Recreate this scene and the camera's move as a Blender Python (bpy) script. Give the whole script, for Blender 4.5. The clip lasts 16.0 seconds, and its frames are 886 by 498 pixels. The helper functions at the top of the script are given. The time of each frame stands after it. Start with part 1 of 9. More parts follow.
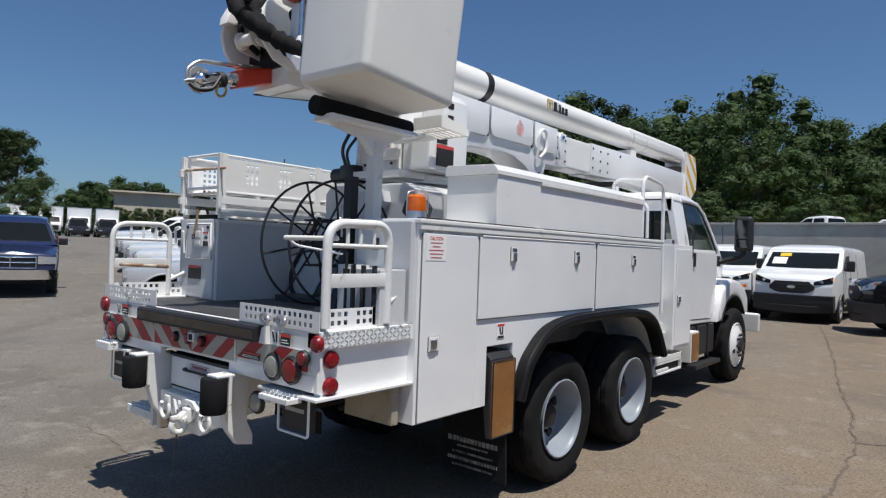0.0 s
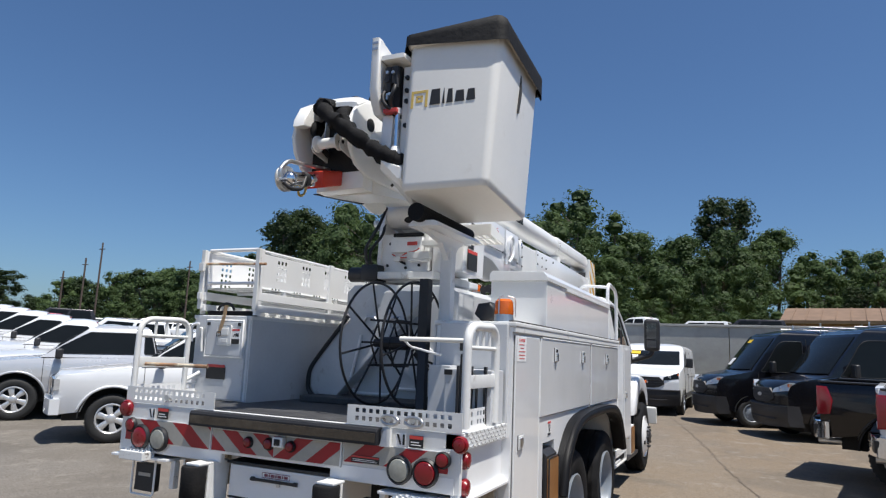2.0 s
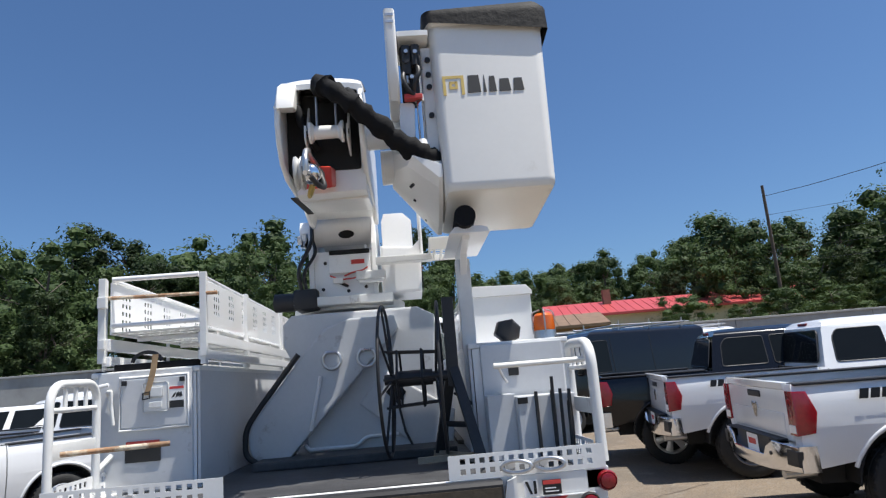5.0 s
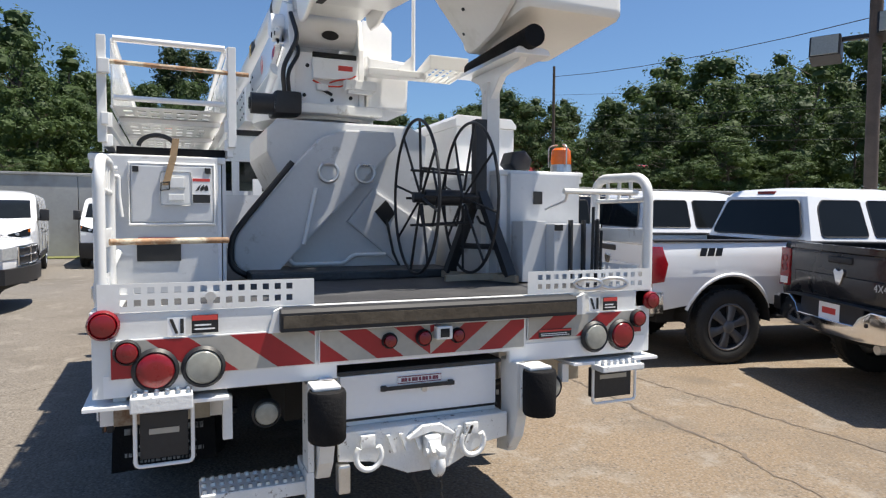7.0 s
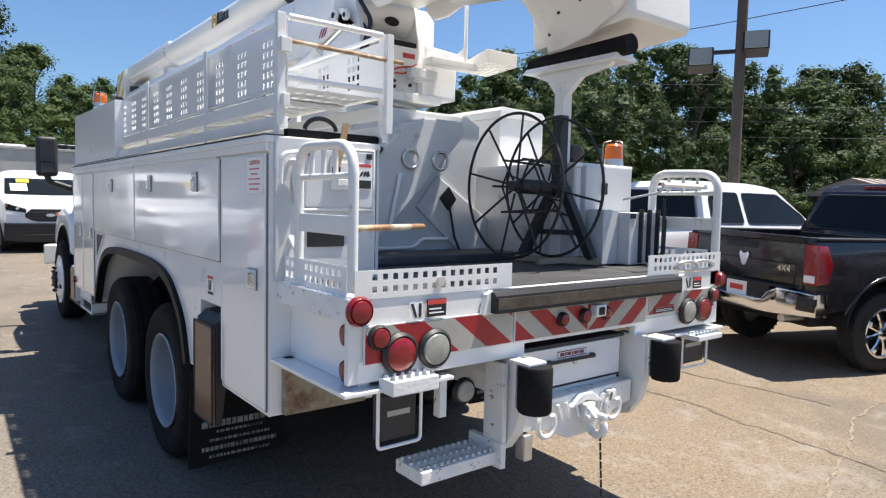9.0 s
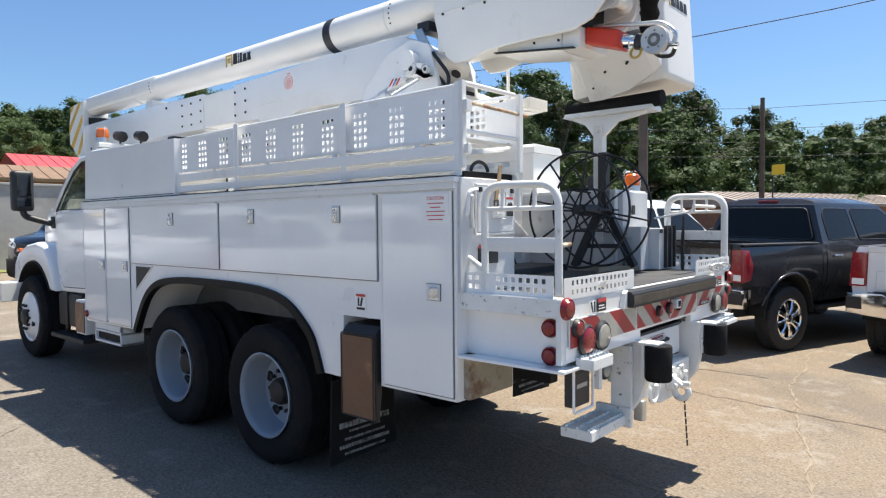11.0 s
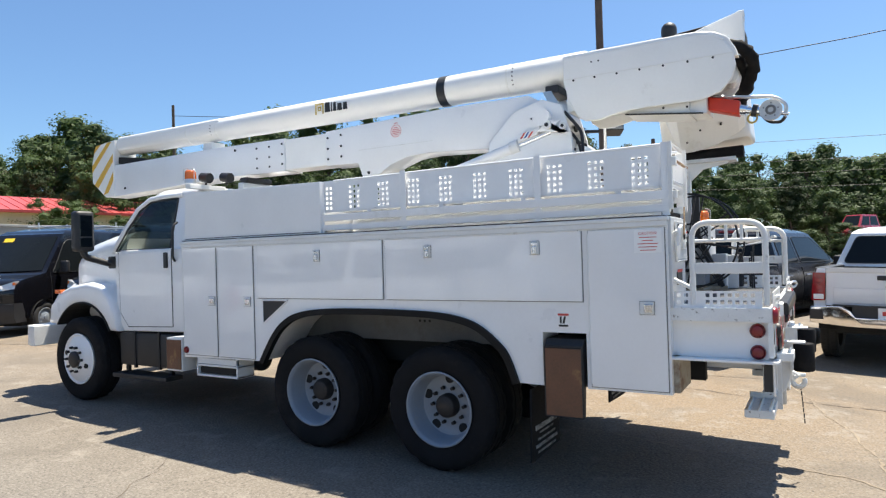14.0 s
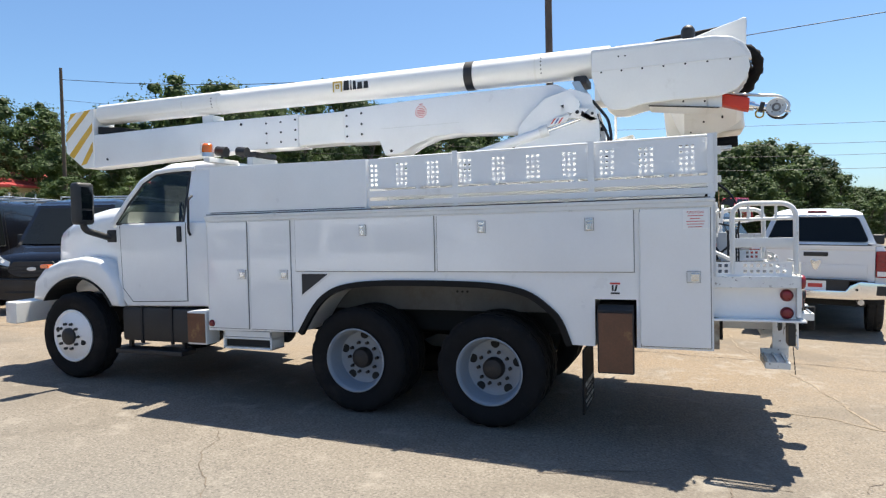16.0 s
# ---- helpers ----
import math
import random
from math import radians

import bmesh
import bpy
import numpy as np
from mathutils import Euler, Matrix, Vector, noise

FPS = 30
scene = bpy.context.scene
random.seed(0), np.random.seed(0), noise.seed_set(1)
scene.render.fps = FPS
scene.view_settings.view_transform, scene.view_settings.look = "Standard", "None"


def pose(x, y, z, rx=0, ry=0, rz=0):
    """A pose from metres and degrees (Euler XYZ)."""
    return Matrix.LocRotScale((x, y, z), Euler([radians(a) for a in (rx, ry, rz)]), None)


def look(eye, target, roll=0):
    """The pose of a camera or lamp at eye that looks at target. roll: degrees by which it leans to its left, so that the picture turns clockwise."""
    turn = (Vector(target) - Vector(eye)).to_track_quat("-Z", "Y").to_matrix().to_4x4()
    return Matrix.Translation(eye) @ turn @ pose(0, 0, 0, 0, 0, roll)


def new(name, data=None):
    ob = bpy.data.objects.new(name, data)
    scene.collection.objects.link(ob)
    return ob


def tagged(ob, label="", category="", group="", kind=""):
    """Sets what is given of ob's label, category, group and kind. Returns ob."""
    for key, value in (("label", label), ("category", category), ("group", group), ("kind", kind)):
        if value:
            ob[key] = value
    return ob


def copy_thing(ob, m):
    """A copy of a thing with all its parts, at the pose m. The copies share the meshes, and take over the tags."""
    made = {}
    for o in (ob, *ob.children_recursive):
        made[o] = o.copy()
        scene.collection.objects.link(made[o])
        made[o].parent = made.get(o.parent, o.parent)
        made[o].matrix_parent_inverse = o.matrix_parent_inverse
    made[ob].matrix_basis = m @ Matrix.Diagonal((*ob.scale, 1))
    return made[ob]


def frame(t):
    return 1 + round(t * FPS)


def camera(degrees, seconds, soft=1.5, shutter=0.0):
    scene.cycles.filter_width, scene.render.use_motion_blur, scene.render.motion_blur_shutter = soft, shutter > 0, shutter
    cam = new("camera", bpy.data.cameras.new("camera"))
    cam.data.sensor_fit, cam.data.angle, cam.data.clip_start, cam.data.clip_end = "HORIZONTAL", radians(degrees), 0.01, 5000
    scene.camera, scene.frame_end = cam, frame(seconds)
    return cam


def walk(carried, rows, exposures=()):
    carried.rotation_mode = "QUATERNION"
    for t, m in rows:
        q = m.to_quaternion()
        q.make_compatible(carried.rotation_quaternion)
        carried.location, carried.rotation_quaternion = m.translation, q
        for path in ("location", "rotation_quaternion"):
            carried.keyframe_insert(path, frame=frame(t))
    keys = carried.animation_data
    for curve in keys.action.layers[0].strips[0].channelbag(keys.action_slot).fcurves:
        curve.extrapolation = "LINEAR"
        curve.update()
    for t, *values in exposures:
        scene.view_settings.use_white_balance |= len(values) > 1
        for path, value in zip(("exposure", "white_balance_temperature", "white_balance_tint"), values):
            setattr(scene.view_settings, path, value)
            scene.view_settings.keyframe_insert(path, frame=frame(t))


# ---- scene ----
cam = camera(68.4, 16.0, soft=1.25)
PATH = [
    (0, (3.652, -2.062, 1.637), (2.377, -0.521, 1.643), 2.0),
    (0.5, (3.4, -2.373, 1.611), (2.208, -0.768, 1.659), 2.0),
    (1, (3.114, -2.677, 1.609), (2.045, -0.987, 1.666), 2.6),
    (1.5, (2.801, -2.859, 1.655), (1.849, -1.11, 1.84), 2.2),
    (2, (2.473, -3.093, 1.615), (1.644, -1.301, 1.928), 2.4),
    (2.5, (2.165, -3.215, 1.635), (1.453, -1.367, 1.912), 0.7),
    (3, (1.81, -3.177, 1.651), (1.2, -1.298, 1.957), 1.5),
    (3.5, (1.461, -3.103, 1.652), (0.988, -1.191, 2.002), 1.0),
    (3.7, (1.32, -3.093, 1.661), (0.95, -1.165, 2.046), 0.4),
    (5.8, (-0.152, -2.71, 1.64), (0.208, -0.781, 2.027), -1.6),
    (6, (-0.287, -2.666, 1.634), (0.136, -0.742, 1.979), 0.6),
    (6.2, (-0.434, -2.617, 1.598), (0.062, -0.695, 1.844), 1.0),
    (6.5, (-0.611, -2.58, 1.584), (-0.018, -0.674, 1.715), -0.7),
    (7, (-0.924, -2.494, 1.549), (-0.158, -0.649, 1.456), 0.3),
    (7.5, (-1.179, -2.349, 1.53), (-0.339, -0.541, 1.366), 0.1),
    (8, (-1.538, -2.21, 1.519), (-0.627, -0.443, 1.305), 0.3),
    (8.5, (-1.897, -2.106, 1.534), (-0.775, -0.465, 1.31), 0.3),
    (9, (-2.287, -1.934, 1.559), (-1.063, -0.359, 1.417), 1.3),
    (9.2, (-2.436, -1.879, 1.557), (-1.187, -0.323, 1.413), 1.4),
    (11.3, (-3.983, -1.434, 1.578), (-2.446, -0.157, 1.501), -0.1),
    (11.5, (-4.114, -1.36, 1.576), (-2.577, -0.083, 1.492), 0.6),
    (12, (-4.423, -1.128, 1.576), (-2.859, 0.116, 1.529), -1.1),
    (12.5, (-4.763, -0.966, 1.589), (-3.148, 0.214, 1.566), -0.6),
    (13, (-5.09, -0.783, 1.611), (-3.435, 0.34, 1.604), -0.1),
    (13.5, (-5.33, -0.535, 1.617), (-3.637, 0.529, 1.634), -1.8),
    (14, (-5.591, -0.27, 1.608), (-3.862, 0.735, 1.625), -1.7),
    (14.5, (-5.791, -0.044, 1.618), (-4.009, 0.864, 1.588), -0.7),
    (15, (-5.996, 0.232, 1.609), (-4.183, 1.074, 1.552), -1.7),
    (15.5, (-6.215, 0.482, 1.604), (-4.38, 1.276, 1.554), -0.8),
    (16, (-6.515, 0.732, 1.621), (-4.649, 1.448, 1.561), -1.3),
]
EXPOSURES = [(0.0, -0.18, 6400, 10), (3.5, 0.28, 6400, 10), (6.0, 0.3, 6350, 10), (7.0, 0.53, 6750, 10), (9.0, 0.76, 6800, 10), (12.5, 0.91, 6900, 8), (16.0, 0.93, 6950, 8)]
walk(cam, [(t, look(eye, target, roll)) for t, eye, target, roll in PATH], EXPOSURES)

# ---- light and sky ----
SUN_DIR = Vector((0.62, -0.22, 1.87)).normalized()
world = bpy.data.worlds.new("sky")
scene.world = world
world.use_nodes = True
wt = world.node_tree
wt.nodes.clear()
sky = wt.nodes.new("ShaderNodeTexSky")
sky.sky_type = "NISHITA"
sky.sun_disc = False
sky.sun_elevation = math.asin(SUN_DIR.z)
sky.sun_rotation = math.atan2(SUN_DIR.x, SUN_DIR.y)
sky.air_density, sky.dust_density, sky.ozone_density = 1.0, 0.9, 5.0
wb = wt.nodes.new("ShaderNodeBackground")
wb.inputs["Strength"].default_value = 0.085
wo = wt.nodes.new("ShaderNodeOutputWorld")
tint = wt.nodes.new("ShaderNodeMix")
tint.data_type, tint.blend_type = "RGBA", "MULTIPLY"
tint.inputs["Factor"].default_value = 1.0
tint.inputs["B"].default_value = (0.80, 0.97, 1.12, 1)
wt.links.new(sky.outputs[0], tint.inputs["A"])
wt.links.new(tint.outputs["Result"], wb.inputs[0])
wt.links.new(wb.outputs[0], wo.inputs[0])
sun = new("sun", bpy.data.lights.new("sun", "SUN"))
sun.data.energy, sun.data.angle, sun.data.color = 5.5, radians(0.53), (1.0, 0.95, 0.87)
sun.rotation_euler = SUN_DIR.to_track_quat("Z", "Y").to_euler()
sun.location = (0, 0, 40)

# ---- materials ----
MATS = {}


def material(name, color, rough=0.5, metal=0.0, coat=0.0, var=0.12, vscale=3.0, dirt=None, dscale=1.2, dlow=0.62, dhigh=0.8,
             bump=0.0, bscale=60.0, spec=0.5, rand=0.0, trans=0.0):
    """A principled surface: two scales of variation, optional stains, fine relief."""
    m = bpy.data.materials.new(name)
    m.use_nodes = True
    t = m.node_tree
    b = t.nodes["Principled BSDF"]
    b.inputs["Roughness"].default_value, b.inputs["Metallic"].default_value = rough, metal
    b.inputs["Coat Weight"].default_value, b.inputs["Coat Roughness"].default_value = coat, 0.06
    b.inputs["Specular IOR Level"].default_value = spec
    tc = t.nodes.new("ShaderNodeTexCoord")
    n1 = t.nodes.new("ShaderNodeTexNoise")
    n1.inputs["Scale"].default_value, n1.inputs["Detail"].default_value = vscale, 6
    n2 = t.nodes.new("ShaderNodeTexNoise")
    n2.inputs["Scale"].default_value, n2.inputs["Detail"].default_value = vscale * 14, 4
    for n in (n1, n2):
        t.links.new(tc.outputs["Object"], n.inputs["Vector"])
    add = t.nodes.new("ShaderNodeMath")
    add.operation = "MULTIPLY_ADD"
    add.inputs[1].default_value = 0.4
    t.links.new(n2.outputs["Fac"], add.inputs[0])
    t.links.new(n1.outputs["Fac"], add.inputs[2])
    ramp = t.nodes.new("ShaderNodeMapRange")
    ramp.inputs["From Min"].default_value, ramp.inputs["From Max"].default_value = 0.45, 0.95
    ramp.inputs["To Min"].default_value, ramp.inputs["To Max"].default_value = 1.0 - var, 1.0 + var
    t.links.new(add.outputs[0], ramp.inputs["Value"])
    mul = t.nodes.new("ShaderNodeVectorMath")
    mul.operation = "SCALE"
    mul.inputs[0].default_value = color
    t.links.new(ramp.outputs[0], mul.inputs["Scale"])
    out = mul.outputs[0]
    if rand:
        oi = t.nodes.new("ShaderNodeObjectInfo")
        rr = t.nodes.new("ShaderNodeMapRange")
        rr.inputs["To Min"].default_value, rr.inputs["To Max"].default_value = 1 - rand, 1 + rand
        t.links.new(oi.outputs["Random"], rr.inputs["Value"])
        m2 = t.nodes.new("ShaderNodeVectorMath")
        m2.operation = "SCALE"
        t.links.new(out, m2.inputs[0])
        t.links.new(rr.outputs[0], m2.inputs["Scale"])
        out = m2.outputs[0]
    if dirt:
        dn = t.nodes.new("ShaderNodeTexNoise")
        dn.inputs["Scale"].default_value, dn.inputs["Detail"].default_value, dn.inputs["Roughness"].default_value = dscale, 9, 0.68
        t.links.new(tc.outputs["Object"], dn.inputs["Vector"])
        dr = t.nodes.new("ShaderNodeMapRange")
        dr.inputs["From Min"].default_value, dr.inputs["From Max"].default_value = dlow, dhigh
        dr.clamp = True
        t.links.new(dn.outputs["Fac"], dr.inputs["Value"])
        mix = t.nodes.new("ShaderNodeMix")
        mix.data_type = "RGBA"
        t.links.new(dr.outputs[0], mix.inputs["Factor"])
        t.links.new(out, mix.inputs["A"])
        mix.inputs["B"].default_value = (*dirt, 1)
        out = mix.outputs["Result"]
    t.links.new(out, b.inputs["Base Color"])
    rm = t.nodes.new("ShaderNodeMapRange")
    rm.inputs["To Min"].default_value, rm.inputs["To Max"].default_value = max(rough - 0.08, 0.02), min(rough + 0.1, 1)
    t.links.new(n1.outputs["Fac"], rm.inputs["Value"])
    t.links.new(rm.outputs[0], b.inputs["Roughness"])
    if bump:
        bn = t.nodes.new("ShaderNodeTexNoise")
        bn.inputs["Scale"].default_value, bn.inputs["Detail"].default_value = bscale, 5
        t.links.new(tc.outputs["Object"], bn.inputs["Vector"])
        bp = t.nodes.new("ShaderNodeBump")
        bp.inputs["Strength"].default_value, bp.inputs["Distance"].default_value = bump, 0.01
        t.links.new(bn.outputs["Fac"], bp.inputs["Height"])
        t.links.new(bp.outputs[0], b.inputs["Normal"])
    if trans:
        b.inputs["Transmission Weight"].default_value = trans
    MATS[name] = m
    return m


def glass_material(name, tint, gloss=0.08):
    """Thin tinted pane: clear with a mirror share that grows at grazing angles."""
    m = bpy.data.materials.new(name)
    m.use_nodes = True
    t = m.node_tree
    t.nodes.clear()
    o = t.nodes.new("ShaderNodeOutputMaterial")
    mx = t.nodes.new("ShaderNodeMixShader")
    tr = t.nodes.new("ShaderNodeBsdfTransparent")
    tr.inputs["Color"].default_value = (*tint, 1)
    gl = t.nodes.new("ShaderNodeBsdfGlossy")
    gl.inputs["Roughness"].default_value = 0.02
    gl.inputs["Color"].default_value = (0.9, 0.95, 1.0, 1)
    lw = t.nodes.new("ShaderNodeLayerWeight")
    pw = t.nodes.new("ShaderNodeMath")
    pw.operation = "POWER"
    pw.inputs[1].default_value = 5.0
    t.links.new(lw.outputs["Facing"], pw.inputs[0])
    fr = t.nodes.new("ShaderNodeMath")
    fr.operation = "MULTIPLY_ADD"
    fr.inputs[1].default_value, fr.inputs[2].default_value = 0.9, gloss * 0.4
    t.links.new(pw.outputs[0], fr.inputs[0])
    t.links.new(fr.outputs[0], mx.inputs[0])
    t.links.new(tr.outputs[0], mx.inputs[1])
    t.links.new(gl.outputs[0], mx.inputs[2])
    t.links.new(mx.outputs[0], o.inputs[0])
    MATS[name] = m
    return m


WHITE = material("white_truck_paint", (0.86, 0.86, 0.855), 0.3, coat=0.6, var=0.03, dirt=(0.55, 0.52, 0.47), dscale=2.2, dlow=0.66, dhigh=0.92)
SEAL_GREY = material("grey_door_seal", (0.16, 0.16, 0.16), 0.7, var=0.3, vscale=6)
DOOR_WHITE = material("glossy_white_door_paint", (0.86, 0.86, 0.855), 0.22, coat=1.0, var=0.025, dirt=(0.58, 0.55, 0.50), dscale=2.6, dlow=0.68, dhigh=0.92, bump=0.10, bscale=1.6)
WHITE_WORN = material("worn_white_paint", (0.76, 0.76, 0.74), 0.45, coat=0.1, var=0.06, dirt=(0.36, 0.31, 0.26), dscale=5.0, dlow=0.62, dhigh=0.72, bump=0.04)
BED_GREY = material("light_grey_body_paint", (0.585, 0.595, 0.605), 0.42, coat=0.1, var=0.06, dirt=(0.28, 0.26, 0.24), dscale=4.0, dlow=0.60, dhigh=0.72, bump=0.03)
FIBRE = material("white_fibreglass", (0.89, 0.88, 0.845), 0.34, coat=0.3, var=0.03, dirt=(0.6, 0.57, 0.5), dscale=2.5, dlow=0.62, dhigh=0.9)
BOOT = material("off_white_bucket_liner", (0.84, 0.825, 0.775), 0.36, coat=0.15, var=0.03, dirt=(0.5, 0.44, 0.34), dscale=2.0, dlow=0.62, dhigh=0.9)
BLACK = material("black_plastic", (0.022, 0.022, 0.024), 0.5, var=0.3, bump=0.1)
RUBBER = material("black_rubber", (0.010, 0.010, 0.011), 0.85, var=0.3, vscale=6, dirt=(0.030, 0.027, 0.024), dscale=4, dlow=0.55, dhigh=0.8, bump=0.3, bscale=90, spec=0.22)
FENDER_RUBBER = material("rubber_fender", (0.007, 0.007, 0.008), 0.5, var=0.3, dirt=(0.02, 0.02, 0.02), dscale=3, spec=0.2)
DARK_STEEL = material("dark_painted_steel", (0.022, 0.022, 0.024), 0.5, var=0.3, dirt=(0.07, 0.055, 0.045), dscale=5, spec=0.35)
GALV = material("galvanised_steel", (0.62, 0.62, 0.62), 0.34, metal=0.9, var=0.15, vscale=8, bump=0.1)
CHROME = material("chrome", (0.85, 0.85, 0.86), 0.08, metal=1.0, var=0.04)
RUSTY = material("rusty_bar", (0.30, 0.17, 0.09), 0.7, var=0.4, vscale=12, dirt=(0.62, 0.55, 0.42), dscale=9, dlow=0.48, dhigh=0.6, bump=0.3)
BROWN_EDGE = material("brown_worn_edge", (0.062, 0.048, 0.032), 0.75, var=0.3, vscale=5, dirt=(0.13, 0.11, 0.08), dscale=4, dlow=0.5, dhigh=0.75, bump=0.3, bscale=30)
BEIGE_RUST = material("beige_scuffed_steel", (0.36, 0.32, 0.25), 0.7, var=0.2, vscale=4, dirt=(0.16, 0.085, 0.045), dscale=5, dlow=0.55, dhigh=0.70, bump=0.15)
CHIPPED = material("chipped_white_paint", (0.78, 0.78, 0.76), 0.45, var=0.08, vscale=8, dirt=(0.16, 0.13, 0.11), dscale=22.0, dlow=0.60, dhigh=0.66, bump=0.15)
RUST_GAP = material("rusty_shadow_gap", (0.035, 0.028, 0.024), 0.85, var=0.4, vscale=5, dirt=(0.45, 0.44, 0.42), dscale=5, dlow=0.55, dhigh=0.62)
DECK = material("black_bed_mat", (0.040, 0.040, 0.042), 0.6, var=0.3, vscale=4, dirt=(0.125, 0.125, 0.125), dscale=1.5, dlow=0.45, dhigh=0.8, bump=0.4, bscale=40)
WOOD_ORANGE = material("varnished_board", (0.26, 0.115, 0.033), 0.45, var=0.3, vscale=5, dirt=(0.36, 0.22, 0.08), dscale=6, dlow=0.55, dhigh=0.7, bump=0.2)
LEATHER = material("tan_webbing", (0.40, 0.27, 0.15), 0.8, var=0.2, vscale=20, bump=0.2)
PLANK = material("grey_timber", (0.30, 0.24, 0.17), 0.8, var=0.3, vscale=6, bump=0.3)
RED_LENS = material("red_lens", (0.22, 0.006, 0.010), 0.28, coat=0.3, var=0.15, vscale=30)
WOOD_DARK = material("dark_varnished_board", (0.115, 0.042, 0.020), 0.4, coat=0.3, var=0.3, vscale=5, dirt=(0.30, 0.17, 0.055), dscale=5, dlow=0.58, dhigh=0.72, bump=0.2)
WHITE_LENS = material("clear_lens", (0.32, 0.32, 0.28), 0.2, coat=0.6, var=0.12, vscale=40)
AMBER = material("amber_lens", (0.85, 0.17, 0.01), 0.2, coat=0.6, var=0.15, vscale=25, trans=0.25)
RED_TAPE = material("red_reflective_tape", (0.33, 0.014, 0.02), 0.35, var=0.12, dirt=(0.45, 0.40, 0.36), dscale=7, dlow=0.68, dhigh=0.74)
SILVER_TAPE = material("silver_reflective_tape", (0.41, 0.39, 0.345), 0.38, var=0.15, dirt=(0.20, 0.18, 0.15), dscale=6, dlow=0.66, dhigh=0.78)
YELLOW_TAPE = material("yellow_stripe", (0.72, 0.42, 0.05), 0.4, var=0.12, dirt=(0.5, 0.42, 0.3), dscale=6)
GOLD = material("gold_print", (0.58, 0.42, 0.12), 0.45, var=0.06)
INK = material("black_print", (0.02, 0.02, 0.02), 0.5, var=0.1)
RED_INK = material("red_print", (0.6, 0.06, 0.05), 0.5, var=0.06)
PAPER = material("white_decal", (0.88, 0.875, 0.86), 0.45, var=0.03)
ORANGE_PLASTIC = material("red_plastic", (0.62, 0.045, 0.02), 0.4, var=0.1)
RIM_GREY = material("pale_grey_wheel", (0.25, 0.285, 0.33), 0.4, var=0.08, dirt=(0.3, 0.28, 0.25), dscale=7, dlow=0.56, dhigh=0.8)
STEEL_BRIGHT = material("bright_steel", (0.7, 0.7, 0.7), 0.25, metal=1.0, var=0.1)
SEAT = material("grey_seat_cloth", (0.12, 0.12, 0.125), 0.9, var=0.2, bump=0.2)
GLASS = glass_material("tinted_glass", (0.26, 0.30, 0.285))
GLASS_DARK = glass_material("dark_glass", (0.10, 0.11, 0.11), 0.1)
MIRROR = material("mirror_glass", (0.14, 0.14, 0.14), 0.02, metal=1.0, var=0.0)
VINYL = material("black_vinyl", (0.010, 0.010, 0.011), 0.75, var=0.3, vscale=9, bump=0.5, bscale=25, spec=0.3)
# near-black for undersides; also paints the shade in openings, gaps and recesses
SHADOW_VOID = material("black_undercoat_and_shade", (0.012, 0.012, 0.012), 0.8, var=0.3)


# ---- mesh helpers ----
def box(bm, x0, x1, y0, y1, z0, z1, bev=0.0, seg=2):
    r = bmesh.ops.create_cube(bm, size=1, matrix=Matrix.LocRotScale(((x0 + x1) / 2, (y0 + y1) / 2, (z0 + z1) / 2), None, (abs(x1 - x0), abs(y1 - y0), abs(z1 - z0))))
    if bev:
        es = list({e for v in r["verts"] for e in v.link_edges})
        bmesh.ops.bevel(bm, geom=es, offset=bev, segments=seg, affect="EDGES", profile=0.6)
    return bm


def prism(bm, poly, axis, a, b, bev=0.0, seg=2):
    """Extrudes a polygon from a to b along an axis; poly gives the other two coordinates in x, y, z order."""
    def at(p, c):
        return {"x": (c, p[0], p[1]), "y": (p[0], c, p[1]), "z": (p[0], p[1], c)}[axis]
    lo = [bm.verts.new(at(p, a)) for p in poly]
    hi = [bm.verts.new(at(p, b)) for p in poly]
    n = len(poly)
    fs = [bm.faces.new(lo[::-1]), bm.faces.new(hi)]
    for i in range(n):
        fs.append(bm.faces.new((lo[i], lo[(i + 1) % n], hi[(i + 1) % n], hi[i])))
    bmesh.ops.recalc_face_normals(bm, faces=fs)
    if bev:
        es = list({e for f in fs[:2] for e in f.edges})
        bmesh.ops.bevel(bm, geom=es, offset=bev, segments=seg, affect="EDGES", profile=0.6)
    return bm


def cyl(bm, p0, p1, r0, r1=None, seg=16, caps=True):
    p0, p1 = Vector(p0), Vector(p1)
    d = p1 - p0
    m = Matrix.Translation((p0 + p1) / 2) @ d.to_track_quat("Z", "Y").to_matrix().to_4x4()
    bmesh.ops.create_cone(bm, cap_ends=caps, segments=seg, radius1=r0, radius2=r0 if r1 is None else r1, depth=d.length, matrix=m)
    return bm


def tube(bm, pts, r, seg=10, closed=False):
    """A round bar along a line of points."""
    pts = [Vector(p) for p in pts]
    n = len(pts)
    rings = []
    ref = None
    for i, p in enumerate(pts):
        a = pts[i - 1] if (i or closed) else p
        b = pts[(i + 1) % n] if (i < n - 1 or closed) else p
        d = (b - a).normalized()
        if ref is None:
            ref = d.orthogonal().normalized()
        u = (ref - d * ref.dot(d)).normalized()
        ref = u
        v = d.cross(u)
        rings.append([bm.verts.new(p + r * (math.cos(k * math.tau / seg) * u + math.sin(k * math.tau / seg) * v)) for k in range(seg)])
    for i in range(n if closed else n - 1):
        A, B = rings[i], rings[(i + 1) % n]
        for k in range(seg):
            bm.faces.new((A[k], A[(k + 1) % seg], B[(k + 1) % seg], B[k]))
    if not closed:
        bm.faces.new(rings[0][::-1])
        bm.faces.new(rings[-1])
    return bm


